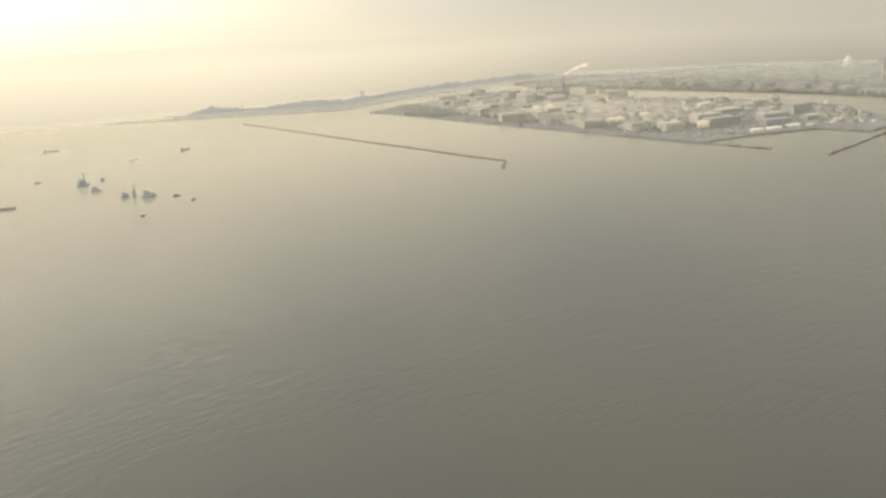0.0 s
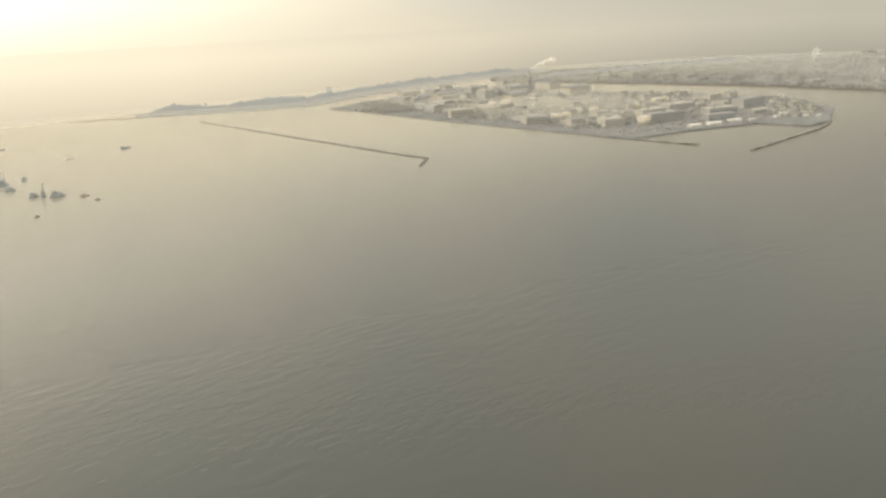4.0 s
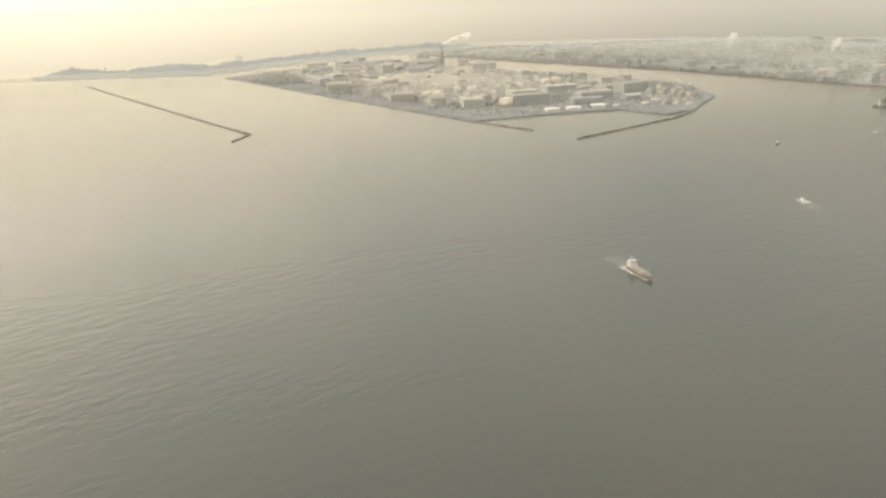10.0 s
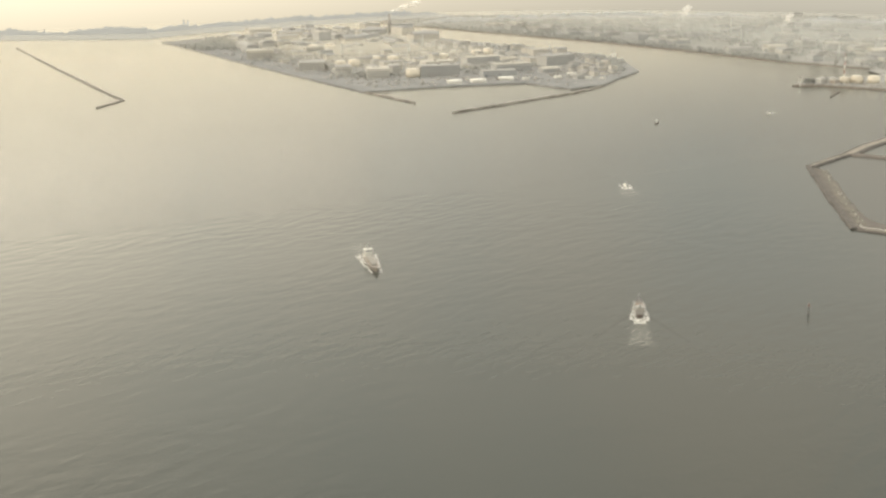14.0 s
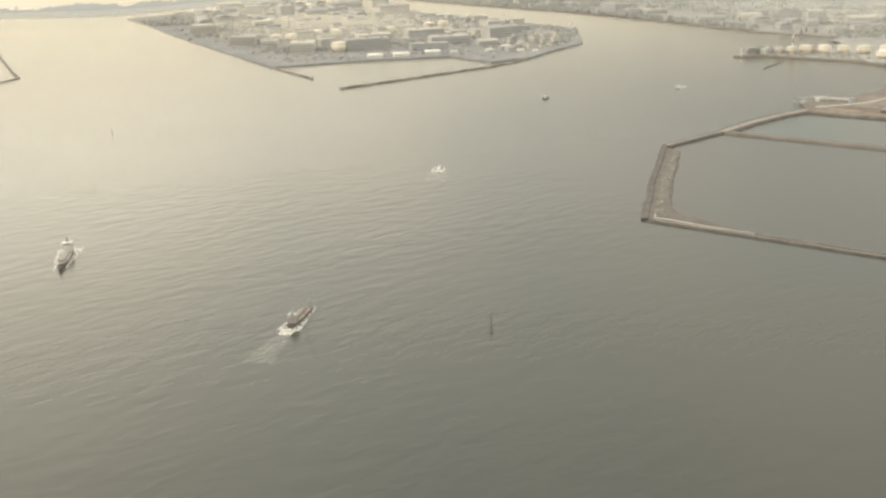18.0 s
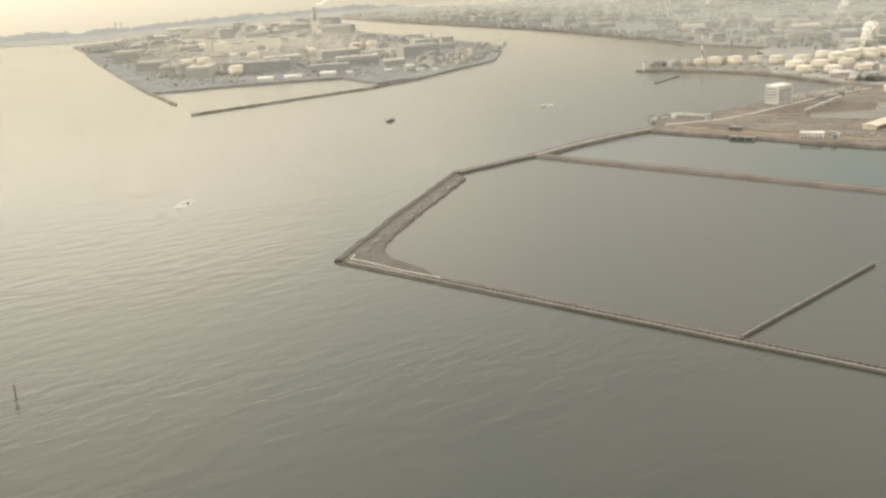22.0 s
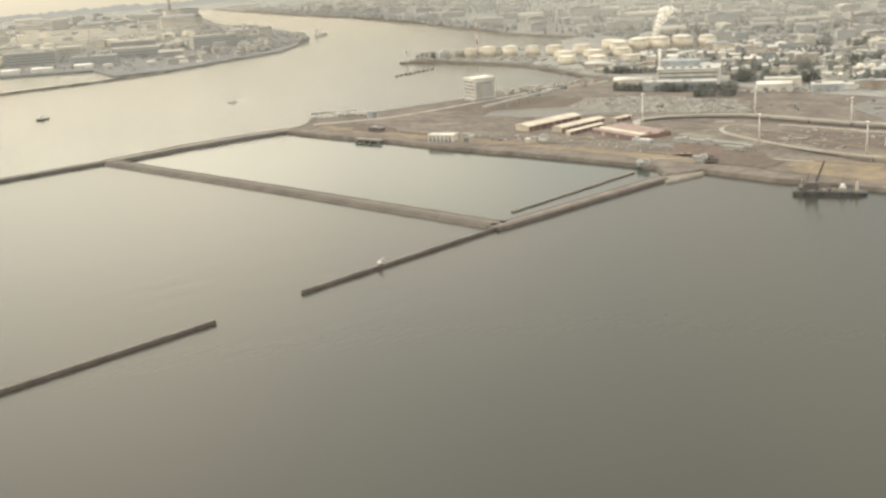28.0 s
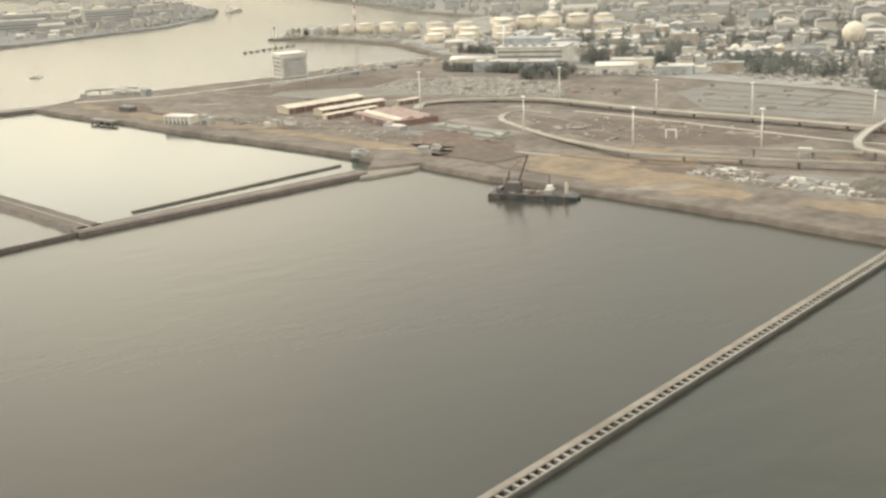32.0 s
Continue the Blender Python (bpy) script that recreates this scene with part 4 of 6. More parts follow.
road("viaduct", curve([(2404, 778, 3.0), (2411, 793, 4.0), (2435, 795, 4.5), (2459, 785, 5.0), (2482, 771, 5.2), (2500, 751, 5.6), (2542, 673, 6.0), (2583, 617, 6.0), (2617, 567, 6.0), (2700, 455, 6.0)]), 3.4, "pale concrete viaduct curving over the dirt")
road("front_viaduct", curve([(2482, 712, 2.9), (2468, 731, 2.9), (2453, 722, 2.95), (2445, 703, 3.0), (2446, 680, 3.0), (2450, 650, 3.2), (2455, 618, 3.8), (2463, 580, 5.2), (2475, 545, 6.4), (2498, 522, 6.5), (2521, 502, 6.6), (2556, 474, 6.8), (2640, 413, 7.0)]), 2.0, "pale ramp road on piers above the harbour bank")
road("ramp_loop", curve([(2690, 600, 8.0), (2637, 559, 8.0), (2618, 544, 8.0), (2595, 522, 8.0), (2584, 507, 8.0), (2580, 492, 7.8), (2596, 466, 7.4), (2660, 416, 7.2)]), 2.4, "looping ramp joining the viaducts")
road("side_ramp", curve([(2530, 524, 7.4), (2542, 513, 7.5), (2558, 500, 7.5), (2574, 488, 7.6)]), 1.6, "short ramp beside the viaduct")
road("ground_road", curve([(2500, 712, 2.85), (2528, 668, 2.9), (2573, 583, 2.9), (2598, 538, 2.9), (2630, 500, 2.9)]), 2.0, "pale service road at ground level", False, False)
road("coast_road", curve([(2150, 962, 2.75), (2230, 960, 2.75), (2330, 1000, 2.8), (2420, 1040, 2.8), (2500, 1060, 2.8)]), 3.0, "pale dirt road along the channel shore", False, False)
road("yard_road", curve([(2350, 640, 2.8), (2385, 622, 2.8), (2415, 600, 2.8), (2440, 572, 2.8)]), 1.4, "pale dirt track across the site", False, False)


def high_mast():
    ob = thing("light_mast", 0, 0, 0, 0, "tall pale galvanised light mast standing on the dirt", "light mast", "light masts along the viaducts")
    part("footing", Geo().box(-1, -1, -0.5, 1, 1, 0.5), CONCRETE, ob)
    part("pole", Geo().lathe(0, 0, [(0.5, 0.4), (0.42, 12), (0.32, 22.4)], 10), MAST, ob, "", True)
    ring = part("lamp_ring", Geo().lathe(0, 0, [(0.35, 22.2), (1.4, 22.4), (1.5, 22.8), (0.35, 23.2)], 12), MAST, ob)
    for i in range(6):
        a = i * math.pi / 3
        part("floodlight", Geo().box(1.5 * math.cos(a) - 0.3, 1.5 * math.sin(a) - 0.3, 21.9, 1.5 * math.cos(a) + 0.3, 1.5 * math.sin(a) + 0.3, 22.5, 0.08), STEEL, ring)
    return ob


mast = high_mast()
MASTS = [(2404, 769, 1.22), (2506, 759, 1.08), (2444, 650, 1.0), (2547, 681, 0.95), (2486, 577, 1.0), (2588, 627, 1.0), (2545, 538, 1.0), (2640, 575, 0.9)]
for i, (x, y, s) in enumerate(MASTS):
    m = mast if i == 0 else copy_thing(mast, at(x, y, LAND_Z))
    m.matrix_world = at(x, y, LAND_Z) @ Matrix.Diagonal((1, 1, s, 1))

# ---- buildings ----


def gable(w, d, h, rise, over=0.4):
    g = Geo()
    x, y = w / 2 + over, d / 2 + over
    return g.add([(-x, -y, h), (x, -y, h), (x, y, h), (-x, y, h), (-x, 0, h + rise), (x, 0, h + rise)], [(0, 1, 5, 4), (2, 3, 4, 5), (0, 4, 3), (1, 2, 5), (3, 2, 1, 0)])


def vault(w, d, h, rise, n=7):
    """A rounded roof over a rectangular hall."""
    g, x = Geo(), w / 2 + 0.3
    pr = [((d / 2 + 0.3) * -math.cos(math.pi * i / n), h + rise * math.sin(math.pi * i / n)) for i in range(n + 1)]
    vs = [(s * x, y, z) for s in (-1, 1) for y, z in pr]
    k = n + 1
    return g.add(vs, [(i, k + i, k + i + 1, i + 1) for i in range(n)] + [tuple(range(k)), tuple(range(k, 2 * k))[::-1], (0, n, k + n, k)])


def hall(x, y, z, turn, w, d, h, wall, roof, label, shape="flat", rng=random, detail=2, sink=None, name="warehouse", category="building"):
    """A building with its walls, roof, doors or window bands and roof units."""
    if sink is not None:
        m = Matrix.Translation((x, y, z)) @ Matrix.Rotation(radians(turn), 4, "Z")
        top = gable(w, d, h, d * 0.13) if shape == "gable" else vault(w, d, h, d * 0.16) if shape == "vault" else Geo().box(-w / 2 - 0.3, -d / 2 - 0.3, h, w / 2 + 0.3, d / 2 + 0.3, h + 0.8, 0.12).box(-w * 0.2, -d * 0.2, h + 0.8, w * 0.05, d * 0.1, h + 2.6)
        for mt, g in ((wall, Geo().box(-w / 2, -d / 2, -1, w / 2, d / 2, h)), (roof, top)):
            sink.setdefault(mt.name, Geo()).add([tuple(m @ Vector(v)) for v in g.v], g.f)
        return None
    if name == "warehouse":
        name = "works_block" if h > 8.5 else "store_shed" if w < 18 else "warehouse"
    ob = thing(name, x, y, z, turn, label, category)
    body = part("facade", Geo().box(-w / 2, -d / 2, -1, w / 2, d / 2, h), wall, ob)
    if shape == "gable":
        part("roof", gable(w, d, h, d * 0.13), roof, ob)
    elif shape == "vault":
        part("roof", vault(w, d, h, d * 0.16), roof, ob, "", True)
    else:
        lid = part("roof", Geo().box(-w / 2 - 0.3, -d / 2 - 0.3, h, w / 2 + 0.3, d / 2 + 0.3, h + 0.8, 0.12), roof, ob)
        for _ in range(min(detail, 3)):
            a, b, s = rng.uniform(-w * 0.38, w * 0.38), rng.uniform(-d * 0.34, d * 0.34), rng.uniform(1.2, 2.6)
            part("roof_unit", Geo().box(a - s * 1.3, b - s, h + 0.8, a + s * 1.3, b + s, h + 0.8 + s * 0.9, 0.1), STEEL, lid)
    if detail > 1:
        if h > 12:
            for k in range(int((h - 3) / 4.5)):
                zz = 3 + k * 4.5
                part("window_band", Geo().box(-w / 2 + 1, -d / 2 - 0.06, zz, w / 2 - 1, -d / 2 + 0.4, zz + 1.5), GLASS, body, "dark window band")
        else:
            n = max(1, int(w / 14))
            for k in range(min(n, 5)):
                cx = -w / 2 + w * (k + 0.5) / min(n, 5)
                part("roller_door", Geo().box(cx - 2.2, -d / 2 - 0.08, -0.2, cx + 2.2, -d / 2 + 0.4, min(4.5, h - 1)), GLASS if rng.random() < 0.5 else STEEL, body, "shut roller door")
    return ob


def tank(x, y, z, r, h, label="pale cylindrical storage tank with a low dome", dome=0.16, group="storage tanks"):
    ob = thing("storage_tank", x, y, z, 0, label, "tank", group)
    n = 24
    shell = part("shell", Geo().lathe(0, 0, [(r, -0.5), (r, h)], n), TANK, ob, "", True)
    part("roof", Geo().lathe(0, 0, [(r * 1.01, h), (r * 0.8, h + r * dome * 0.45), (r * 0.45, h + r * dome * 0.85), (0.3, h + r * dome)], n), TANK, ob, "", True)
    part("rim", Geo().lathe(0, 0, [(r * 1.03, h - 0.5), (r * 1.03, h + 0.1), (r * 1.0, h + 0.1), (r * 1.0, h - 0.5)], n), STEEL, shell)
    part("stair", Geo().beam((r + 0.5, -r * 0.5, 0), (r * 0.6, r * 0.9, h), 0.9, 0.4), STEEL, shell)
    return ob


def sphere_tank(x, y, z, r):
    ob = thing("gas_holder", x, y, z, 0, "cream spherical gas holder on legs", "tank")
    pr = [(max(0.1, r * math.sin(math.pi * i / 10)), r * 1.15 - r * math.cos(math.pi * i / 10)) for i in range(11)]
    part("ball", Geo().lathe(0, 0, pr, 20), TANK, ob, "", True)
    for i in range(8):
        a = i * math.pi / 4
        part("leg", Geo().beam((r * 0.95 * math.cos(a), r * 0.95 * math.sin(a), -0.5), (r * 0.95 * math.cos(a), r * 0.95 * math.sin(a), r * 1.15), 0.7), STEEL, ob)
    return ob


def stack(x, y, z, h, r, material, label, bands=False):
    ob = thing("chimney", x, y, z, 0, label, "chimney")
    shaft = part("shaft", Geo().lathe(0, 0, [(r * 1.25, -0.5), (r, h * 0.5), (r * 0.85, h)], 14), material, ob, "", True)
    part("rim", Geo().lathe(0, 0, [(r * 0.95, h - 1.5), (r * 0.98, h + 0.4), (r * 0.6, h + 0.4)], 14), STEEL, ob)
    if bands:
        for k in range(5):
            part("band", Geo().lathe(0, 0, [(r * 1.12 - 0.02 * k, h * (0.3 + 0.14 * k)), (r * 1.08 - 0.02 * k, h * (0.37 + 0.14 * k))], 14), REDPAINT, shaft, "red warning band")
    return ob


def plume(x, y, z, length, lift, size, turn, seed, label, material=None):
    """Steam: ragged puffs that grow and thin as they drift away."""
    rng, g = random.Random(seed), Geo()
    ico = bmesh.new()
    bmesh.ops.create_icosphere(ico, subdivisions=2, radius=1)
    vs0, fs0 = [v.co.copy() for v in ico.verts], [tuple(v.index for v in f.verts) for f in ico.faces]
    ico.free()
    a = radians(turn)
    for i in range(11):
        t = i / 10
        r = size * (0.16 + 0.5 * t) * rng.uniform(0.6, 1.1)
        c = Vector((math.cos(a) * length * t, math.sin(a) * length * t, lift * t ** 0.6)) + Vector([rng.uniform(-1, 1) * r * 0.35 for _ in range(3)])
        g.add([tuple(c + Vector((v.x * 1.5, v.y, v.z * 0.8)) * r * (1 + 0.35 * noise.noise(v * 1.7 + Vector((seed, i, 0))))) for v in vs0], fs0)
    ob = new("steam_plume", g.mesh("steam_plume", material or STEAM, True))
    ob.matrix_world = at(x, y, z)
    return tagged(ob, label, "steam", "", "stuff")


def tree_geo(seed):
    """A tree's trunk with limbs, and its crown of many small ragged leaf clumps."""
    rng = random.Random(seed)
    g = Geo().lathe(0, 0, [(0.35, -0.3), (0.25, 3), (0.12, 7)], 6)
    for k in range(5):
        a, zz = k * 1.26 + rng.random(), 2.5 + k * 0.8
        g.beam((0, 0, zz), (2.2 * math.cos(a), 2.2 * math.sin(a), zz + 1.8), 0.16)
    c = Geo()
    for k in range(120):
        a, zz = rng.uniform(0, 6.283), rng.uniform(1.6, 8.8)
        rr = 3.2 * math.sqrt(max(0.05, 1 - ((zz - 4.6) / 4.5) ** 2)) * rng.uniform(0.4, 1.1)
        p = Vector((rr * math.cos(a), rr * math.sin(a), zz))
        s = rng.uniform(0.45, 1.0)
        d = [Vector([rng.gauss(0, 1) for _ in range(3)]).normalized() * s for _ in range(4)]
        c.add([tuple(p + q) for q in d], [(0, 1, 2), (0, 2, 3), (0, 3, 1), (1, 3, 2)])
    return g, c

# ---- the mainland's own buildings ----
rng = random.Random(7)
# wide white hall with an open front, by the channel
big = thing("louvred_hall", 2338, 1021, LAND_Z, 15, "tall pale hall with louvred side and grey front on the shore", "building")
part("facade", Geo().box(-13, -9, -1, 13, 11, 22), WALLS[0], big, "cream plastered shell")
part("front_panel", Geo().box(-10.5, -9.2, 2.5, 11, -8.9, 19), WALLS[2], big, "grey front panel")
part("roof", Geo().box(-13.4, -9.4, 22, 13.4, 11.4, 23, 0.1), ROOFS[0], big)
part("plinth", Geo().box(-14, -10, -1, 14, 12, 1.4), ROOFS[2], big)
for k in range(5):
    part("louvre", Geo().box(-13.5, -8, 3 + k * 3.7, -12.9, 10, 5.2 + k * 3.7), ROOFS[2], big, "dark louvre band")
part("sign_band", Geo().box(-6, -9.35, 16.6, 8, -9.15, 17.6), ROOFS[2], big, "dark band of unreadable lettering")

# white site office with dark arches, on the pond bank
office = thing("site_office", 2236, 804, LAND_Z, -40, "white low building with dark bays beside the pond", "building")
part("facade", Geo().box(-11.5, -5, -1, 11.5, 5, 5.2), WALLS[0], office)
part("roof", Geo().box(-12, -5.5, 5.2, 12, 5.5, 5.9, 0.2), ROOFS[0], office)
# solid dark panels stand in for the shade inside open bays
for k in range(6):
    part("bay", Geo().box(-10.5 + k * 3.6, -5.15, -0.4, -8.3 + k * 3.6, -4.6, 2.6), GLASS, office, "dark panel in place of an open bay's shade")
for k in range(6):
    part("window", Geo().box(-10.3 + k * 3.6, -5.1, 3.4, -8.7 + k * 3.6, -4.7, 4.4), GLASS, office)
hall(2254, 790, LAND_Z, -40, 8, 8, 4, WALLS[2], ROOFS[1], "grey annex beside the white office", rng=rng)

PINKROOF = mat("faded_pink_roof", (0.33, 0.255, 0.23), 0.7, 0.12, 3.0, 0, (0.27, 0.195, 0.175), 10)
SHEDROOF = mat("green_grey_roof", (0.27, 0.275, 0.25), 0.75, 0.15, 3.0, 0, (0.22, 0.22, 0.20), 8)
# long red sheds with pale roofs


def red_shed(x, y, turn, w, d, h):
    ob = thing("red_shed", x, y, LAND_Z, turn, "long shed with a pale roof and faded red sides", "shed", "red sheds on the dirt site")
    part("facade", Geo().box(-w / 2, -d / 2, -1, w / 2, d / 2, h), REDSHED, ob)
    part("roof", gable(w, d, h, d * 0.10, 1.0), CREAMROOF, ob, "cream metal roof")
    part("end_wall", Geo().box(-w / 2 - 0.25, -d / 2 + 0.5, -0.5, -w / 2 + 0.3, d / 2 - 0.5, h - 0.3), CREAMROOF, ob, "cream gable end")
    for k in range(int(w / 9)):
        part("post", Geo().box(-w / 2 + 4 + k * 9, -d / 2 - 0.5, -0.5, -w / 2 + 4.7 + k * 9, -d / 2 + 0.2, h - 0.2), STEEL, ob)
    return ob


red_shed(2339, 824, 26, 66, 17, 4.6)
red_shed(2357, 798, 27, 56, 12, 4.4)
red_shed(2354, 777, 28, 44, 6, 3.4)
red_shed(2402, 808, 25, 18, 6, 3.4)
works = thing("red_works", 2380, 741, LAND_Z, -73, "low faded red works with rows of pink and cream roofs", "building")
part("facade", Geo().box(-28, -18, -1, 28, 18, 3.6), REDSHED, works)
for k in range(5):
    bay = Geo().add([(-28.4, -18.3 + k * 7.3, 3.6), (28.4 - 3 * (k % 3), -18.3 + k * 7.3, 3.6), (28.4 - 3 * (k % 3), -11.2 + k * 7.3, 3.6), (-28.4, -11.2 + k * 7.3, 3.6), (-28.4, -14.7 + k * 7.3, 4.9), (28.4 - 3 * (k % 3), -14.7 + k * 7.3, 4.9)],
                    [(0, 1, 5, 4), (2, 3, 4, 5), (0, 4, 3), (1, 2, 5), (3, 2, 1, 0)])
    part("roof_bay", bay, PINKROOF if k % 4 != 1 else CREAMROOF, works, "faded pink roof" if k % 4 != 1 else "cream metal roof")
# doorways are closed panels, their darkness put into the colour
for k in range(6):
    part("doorway", Geo().box(-25 + k * 9, -18.15, -0.3, -21 + k * 9, -17.6, 2.7), ROOFS[2] if k % 2 else GLASS, works, "dark panel in place of an open doorway's shade")
hall(2413, 669, LAND_Z, -58, 62, 9, 2.0, WALLS[2], SHEDROOF, "long low shed with a weathered green-grey roof", rng=rng, detail=2)
hall(2418, 636, LAND_Z, -55, 24, 6, 2.0, WALLS[2], SHEDROOF, "low grey store shed", rng=rng, detail=2)
hall(2372, 702, LAND_Z, -58, 16, 6, 2.4, WALLS[3], ROOFS[0], "small pale shed beside the red works", rng=rng, detail=1)
hall(2297, 752, LAND_Z, -40, 10, 6, 2.8, WALLS[1], ROOFS[0], "small cream site hut on the dirt", rng=rng, detail=1)
hall(2309, 757, LAND_Z, -40, 7, 5, 2.4, WALLS[0], ROOFS[1], "small white site hut on the dirt", rng=rng, detail=1)

# white factory block and its wings
fac = thing("factory_block", 2562, 985, LAND_Z, -32, "large white two-tier factory block with blue-grey upper works", "building")
part("facade", Geo().box(-32, -22, -1, 32, 24, 17), WALLS[0], fac)
part("roof", Geo().box(-32.5, -22.5, 17, 32.5, 24.5, 18), ROOFS[1], fac)
part("upper_facade", Geo().box(-30, 0, 18, 10, 22, 24), WALLS[3], fac, "blue-grey upper storey")
for k in range(3):
    part("window_band", Geo().box(-30, -22.2, 4 + k * 4.5, 30, -21.6, 5.6 + k * 4.5), GLASS, fac, "dark window band")
for k in range(6):
    part("roof_unit", Geo().box(-26 + k * 9, -16, 18, -22 + k * 9, -11, 20.2), STEEL, fac)
hall(2530, 945, LAND_Z, -32, 74, 16, 9, WALLS[3], ROOFS[1], "long blue-grey factory wing", rng=rng, detail=3)
hall(2508, 1010, LAND_Z, -30, 40, 18, 6, WALLS[1], ROOFS[0], "pale low vaulted factory wing", "vault", rng)
stack(2540, 1010, LAND_Z, 38, 1.6, WALLS[0], "slim white chimney beside the factory")
hall(2600, 880, LAND_Z, -30, 34, 18, 7, WALLS[0], ROOFS[0], "white vaulted store hall", "vault", rng)
hall(2640, 850, LAND_Z, -30, 30, 18, 7, WALLS[3], ROOFS[1], "blue-grey store hall among the works", rng=rng)
hall(2625, 905, LAND_Z, -30, 36, 16, 8, WALLS[1], ROOFS[0], "cream store hall among the works", rng=rng)

# tanks on the spit and behind it
TANKS = [(2450, 1420, 9, 12), (2474, 1415, 11, 13), (2502, 1400, 11, 13), (2530, 1385, 10, 12), (2556, 1365, 12, 12), (2588, 1345, 13, 12), (2545, 1300, 14, 10), (2580, 1285, 14, 10), (2615, 1270, 12, 11), (2528, 1250, 12, 9),
         (2560, 1225, 13, 9), (2596, 1205, 12, 9), (2632, 1318, 13, 14), (2662, 1322, 13, 15), (2692, 1314, 13, 15), (2722, 1306, 13, 15), (2754, 1296, 12, 14), (2700, 1355, 13, 13), (2740, 1345, 13, 13), (2640, 1365, 12, 13)]
for x, y, r, h in TANKS:
    tank(x, y, LAND_Z + 0.25, r, h, dome=0.3 if h > 13 else 0.14)
sphere_tank(2863, 935, LAND_Z, 11)
sphere_tank(2905, 930, LAND_Z, 10)
for x, y in ((2745, 945), (2752, 935), (2778, 922)):
    sphere_tank(x, y, LAND_Z, 4.5)

# light tower on the spit, striped mast
lt = thing("light_tower", 2361, 1440, LAND_Z, 0, "slim pale light tower at the tip of the spit", "tower")
part("shaft", Geo().lathe(0, 0, [(1.1, -0.5), (0.8, 12)], 10), MAST, lt)
part("gallery", Geo().lathe(0, 0, [(2.4, 12), (2.6, 12.4), (2.6, 13.2)], 10), STEEL, lt)
part("lantern", Geo().lathe(0, 0, [(1.2, 13.2), (1.2, 15), (0.2, 16.2)], 10), STEEL, lt)
sm = thing("striped_mast", 2466, 1440, LAND_Z, 0, "tall red and white striped steel mast on the spit", "mast")
for k in range(7):
    part("section", Geo().lathe(0, 0, [(1.5 - 0.15 * k, k * 8), (1.35 - 0.15 * k, k * 8 + 8)], 8), REDPAINT if k % 2 == 0 else WHITEPAINT, sm)
for x, y, w in ((2418, 1448, 22), (2440, 1445, 18), (2500, 1440, 26), (2430, 1425, 14)):
    hall(x, y, LAND_Z + 0.25, 20, w, 11, 8, WALLS[rng.randrange(5)], ROOFS[1], "grey plant building on the spit", rng=rng)

# jetty with pontoons and conveyors at the shore
for k, (x, y, t) in enumerate(((2164, 994, 4), (2190, 1000, 12))):
    pt = thing("pontoon", x, y, 0, t, "dark moored pontoon with a deck crane frame", "barge", "pontoons at the jetty")
    part("hull", Geo().box(-13, -4.5, -1, 13, 4.5, 2.4, 0.5), HULL, pt)
    part("deck_house", Geo().box(-11, -3, 2.4, -6, 3, 5.6, 0.1), WALLS[2], pt)
    part("frame", Geo().beam((-4, -4, 2.6), (-4, -4, 8), 0.5).beam((-4, 4, 2.6), (-4, 4, 8), 0.5).beam((-4, -4, 8), (-4, 4, 8), 0.6), STEEL, pt)
cv = thing("conveyor", 2180, 1010, 0, -8, "steel loading conveyor on trestles over the water", "conveyor")
part("belt_gallery", Geo().beam((-24, 0, 5.5), (22, -2, 6), 2.2, 1.6), STEEL, cv)
for k in range(4):
    part("trestle", Geo().beam((-24 + k * 12, -1.5, -1), (-24 + k * 12, -0.6, 5.4), 0.5).beam((-24 + k * 12, 1.5, -1), (-24 + k * 12, 0.6, 5.4), 0.5), STEEL, cv)
lp = thing("landing_stage", 2180, 850, 0, -52, "small concrete landing stage on legs in the pond", "jetty")
part("platform", Geo().box(-11, -5, 2.2, 17, 0, 3.4), CONCRETE, lp)
for k in range(4):
    part("leg", Geo().box(-10.4 + k * 8.4, -4.7, -1, -9.2 + k * 8.4, -3.7, 2.2), CONCRETE, lp)
hall(2196, 886, LAND_Z, -50, 13, 7, 3.2, DARKCON, ROOFS[2], "dark store hut beside the pond", rng=rng, detail=1)
patch("dark_soil", [(2176, 905), (2194, 872), (2214, 880), (2200, 915), (2184, 925)], DARKDIRT, "dark wet soil by the pond bank", 0.3, seed=171, rough=2)
hall(2336, 626, LAND_Z, -30, 9, 5, 1.9, WALLS[2], ROOFS[1], "grey gate house on the dike", rng=rng)

for dx, dy in ((2380, 618), (2372, 610)):
    hall(dx, dy, LAND_Z, -30, 5, 3, 1.7, WALLS[2], ROOFS[1], "small grey site cabin by the gate", rng=rng, detail=1)

# ---- stored goods in the yards ----
GOODS = [Geo().box(-3, -1.2, 0, 3, 1.2, 2.5).mesh("goods", m) for m in BOXES]


def yard(poly, n, seed, label, group, turn, lo, hi):
    r = random.Random(seed)
    xs, ys = [p[0] for p in poly], [p[1] for p in poly]
    made = 0
    while made < n:
        x, y = r.uniform(min(xs), max(xs)), r.uniform(min(ys), max(ys))
        if not inside(x, y, poly):
            continue
        ob = new("crate", r.choice(GOODS))
        s = r.uniform(lo, hi)
        ob.matrix_world = at(x, y, LAND_Z + 0.2, turn + r.choice((0, 90)) + r.uniform(-4, 4)) @ Matrix.Diagonal((s * r.uniform(0.6, 1.6), s * r.uniform(0.7, 1.6), s * r.uniform(0.5, 1.3), 1))
        tagged(ob, label, "goods", group)
        made += 1


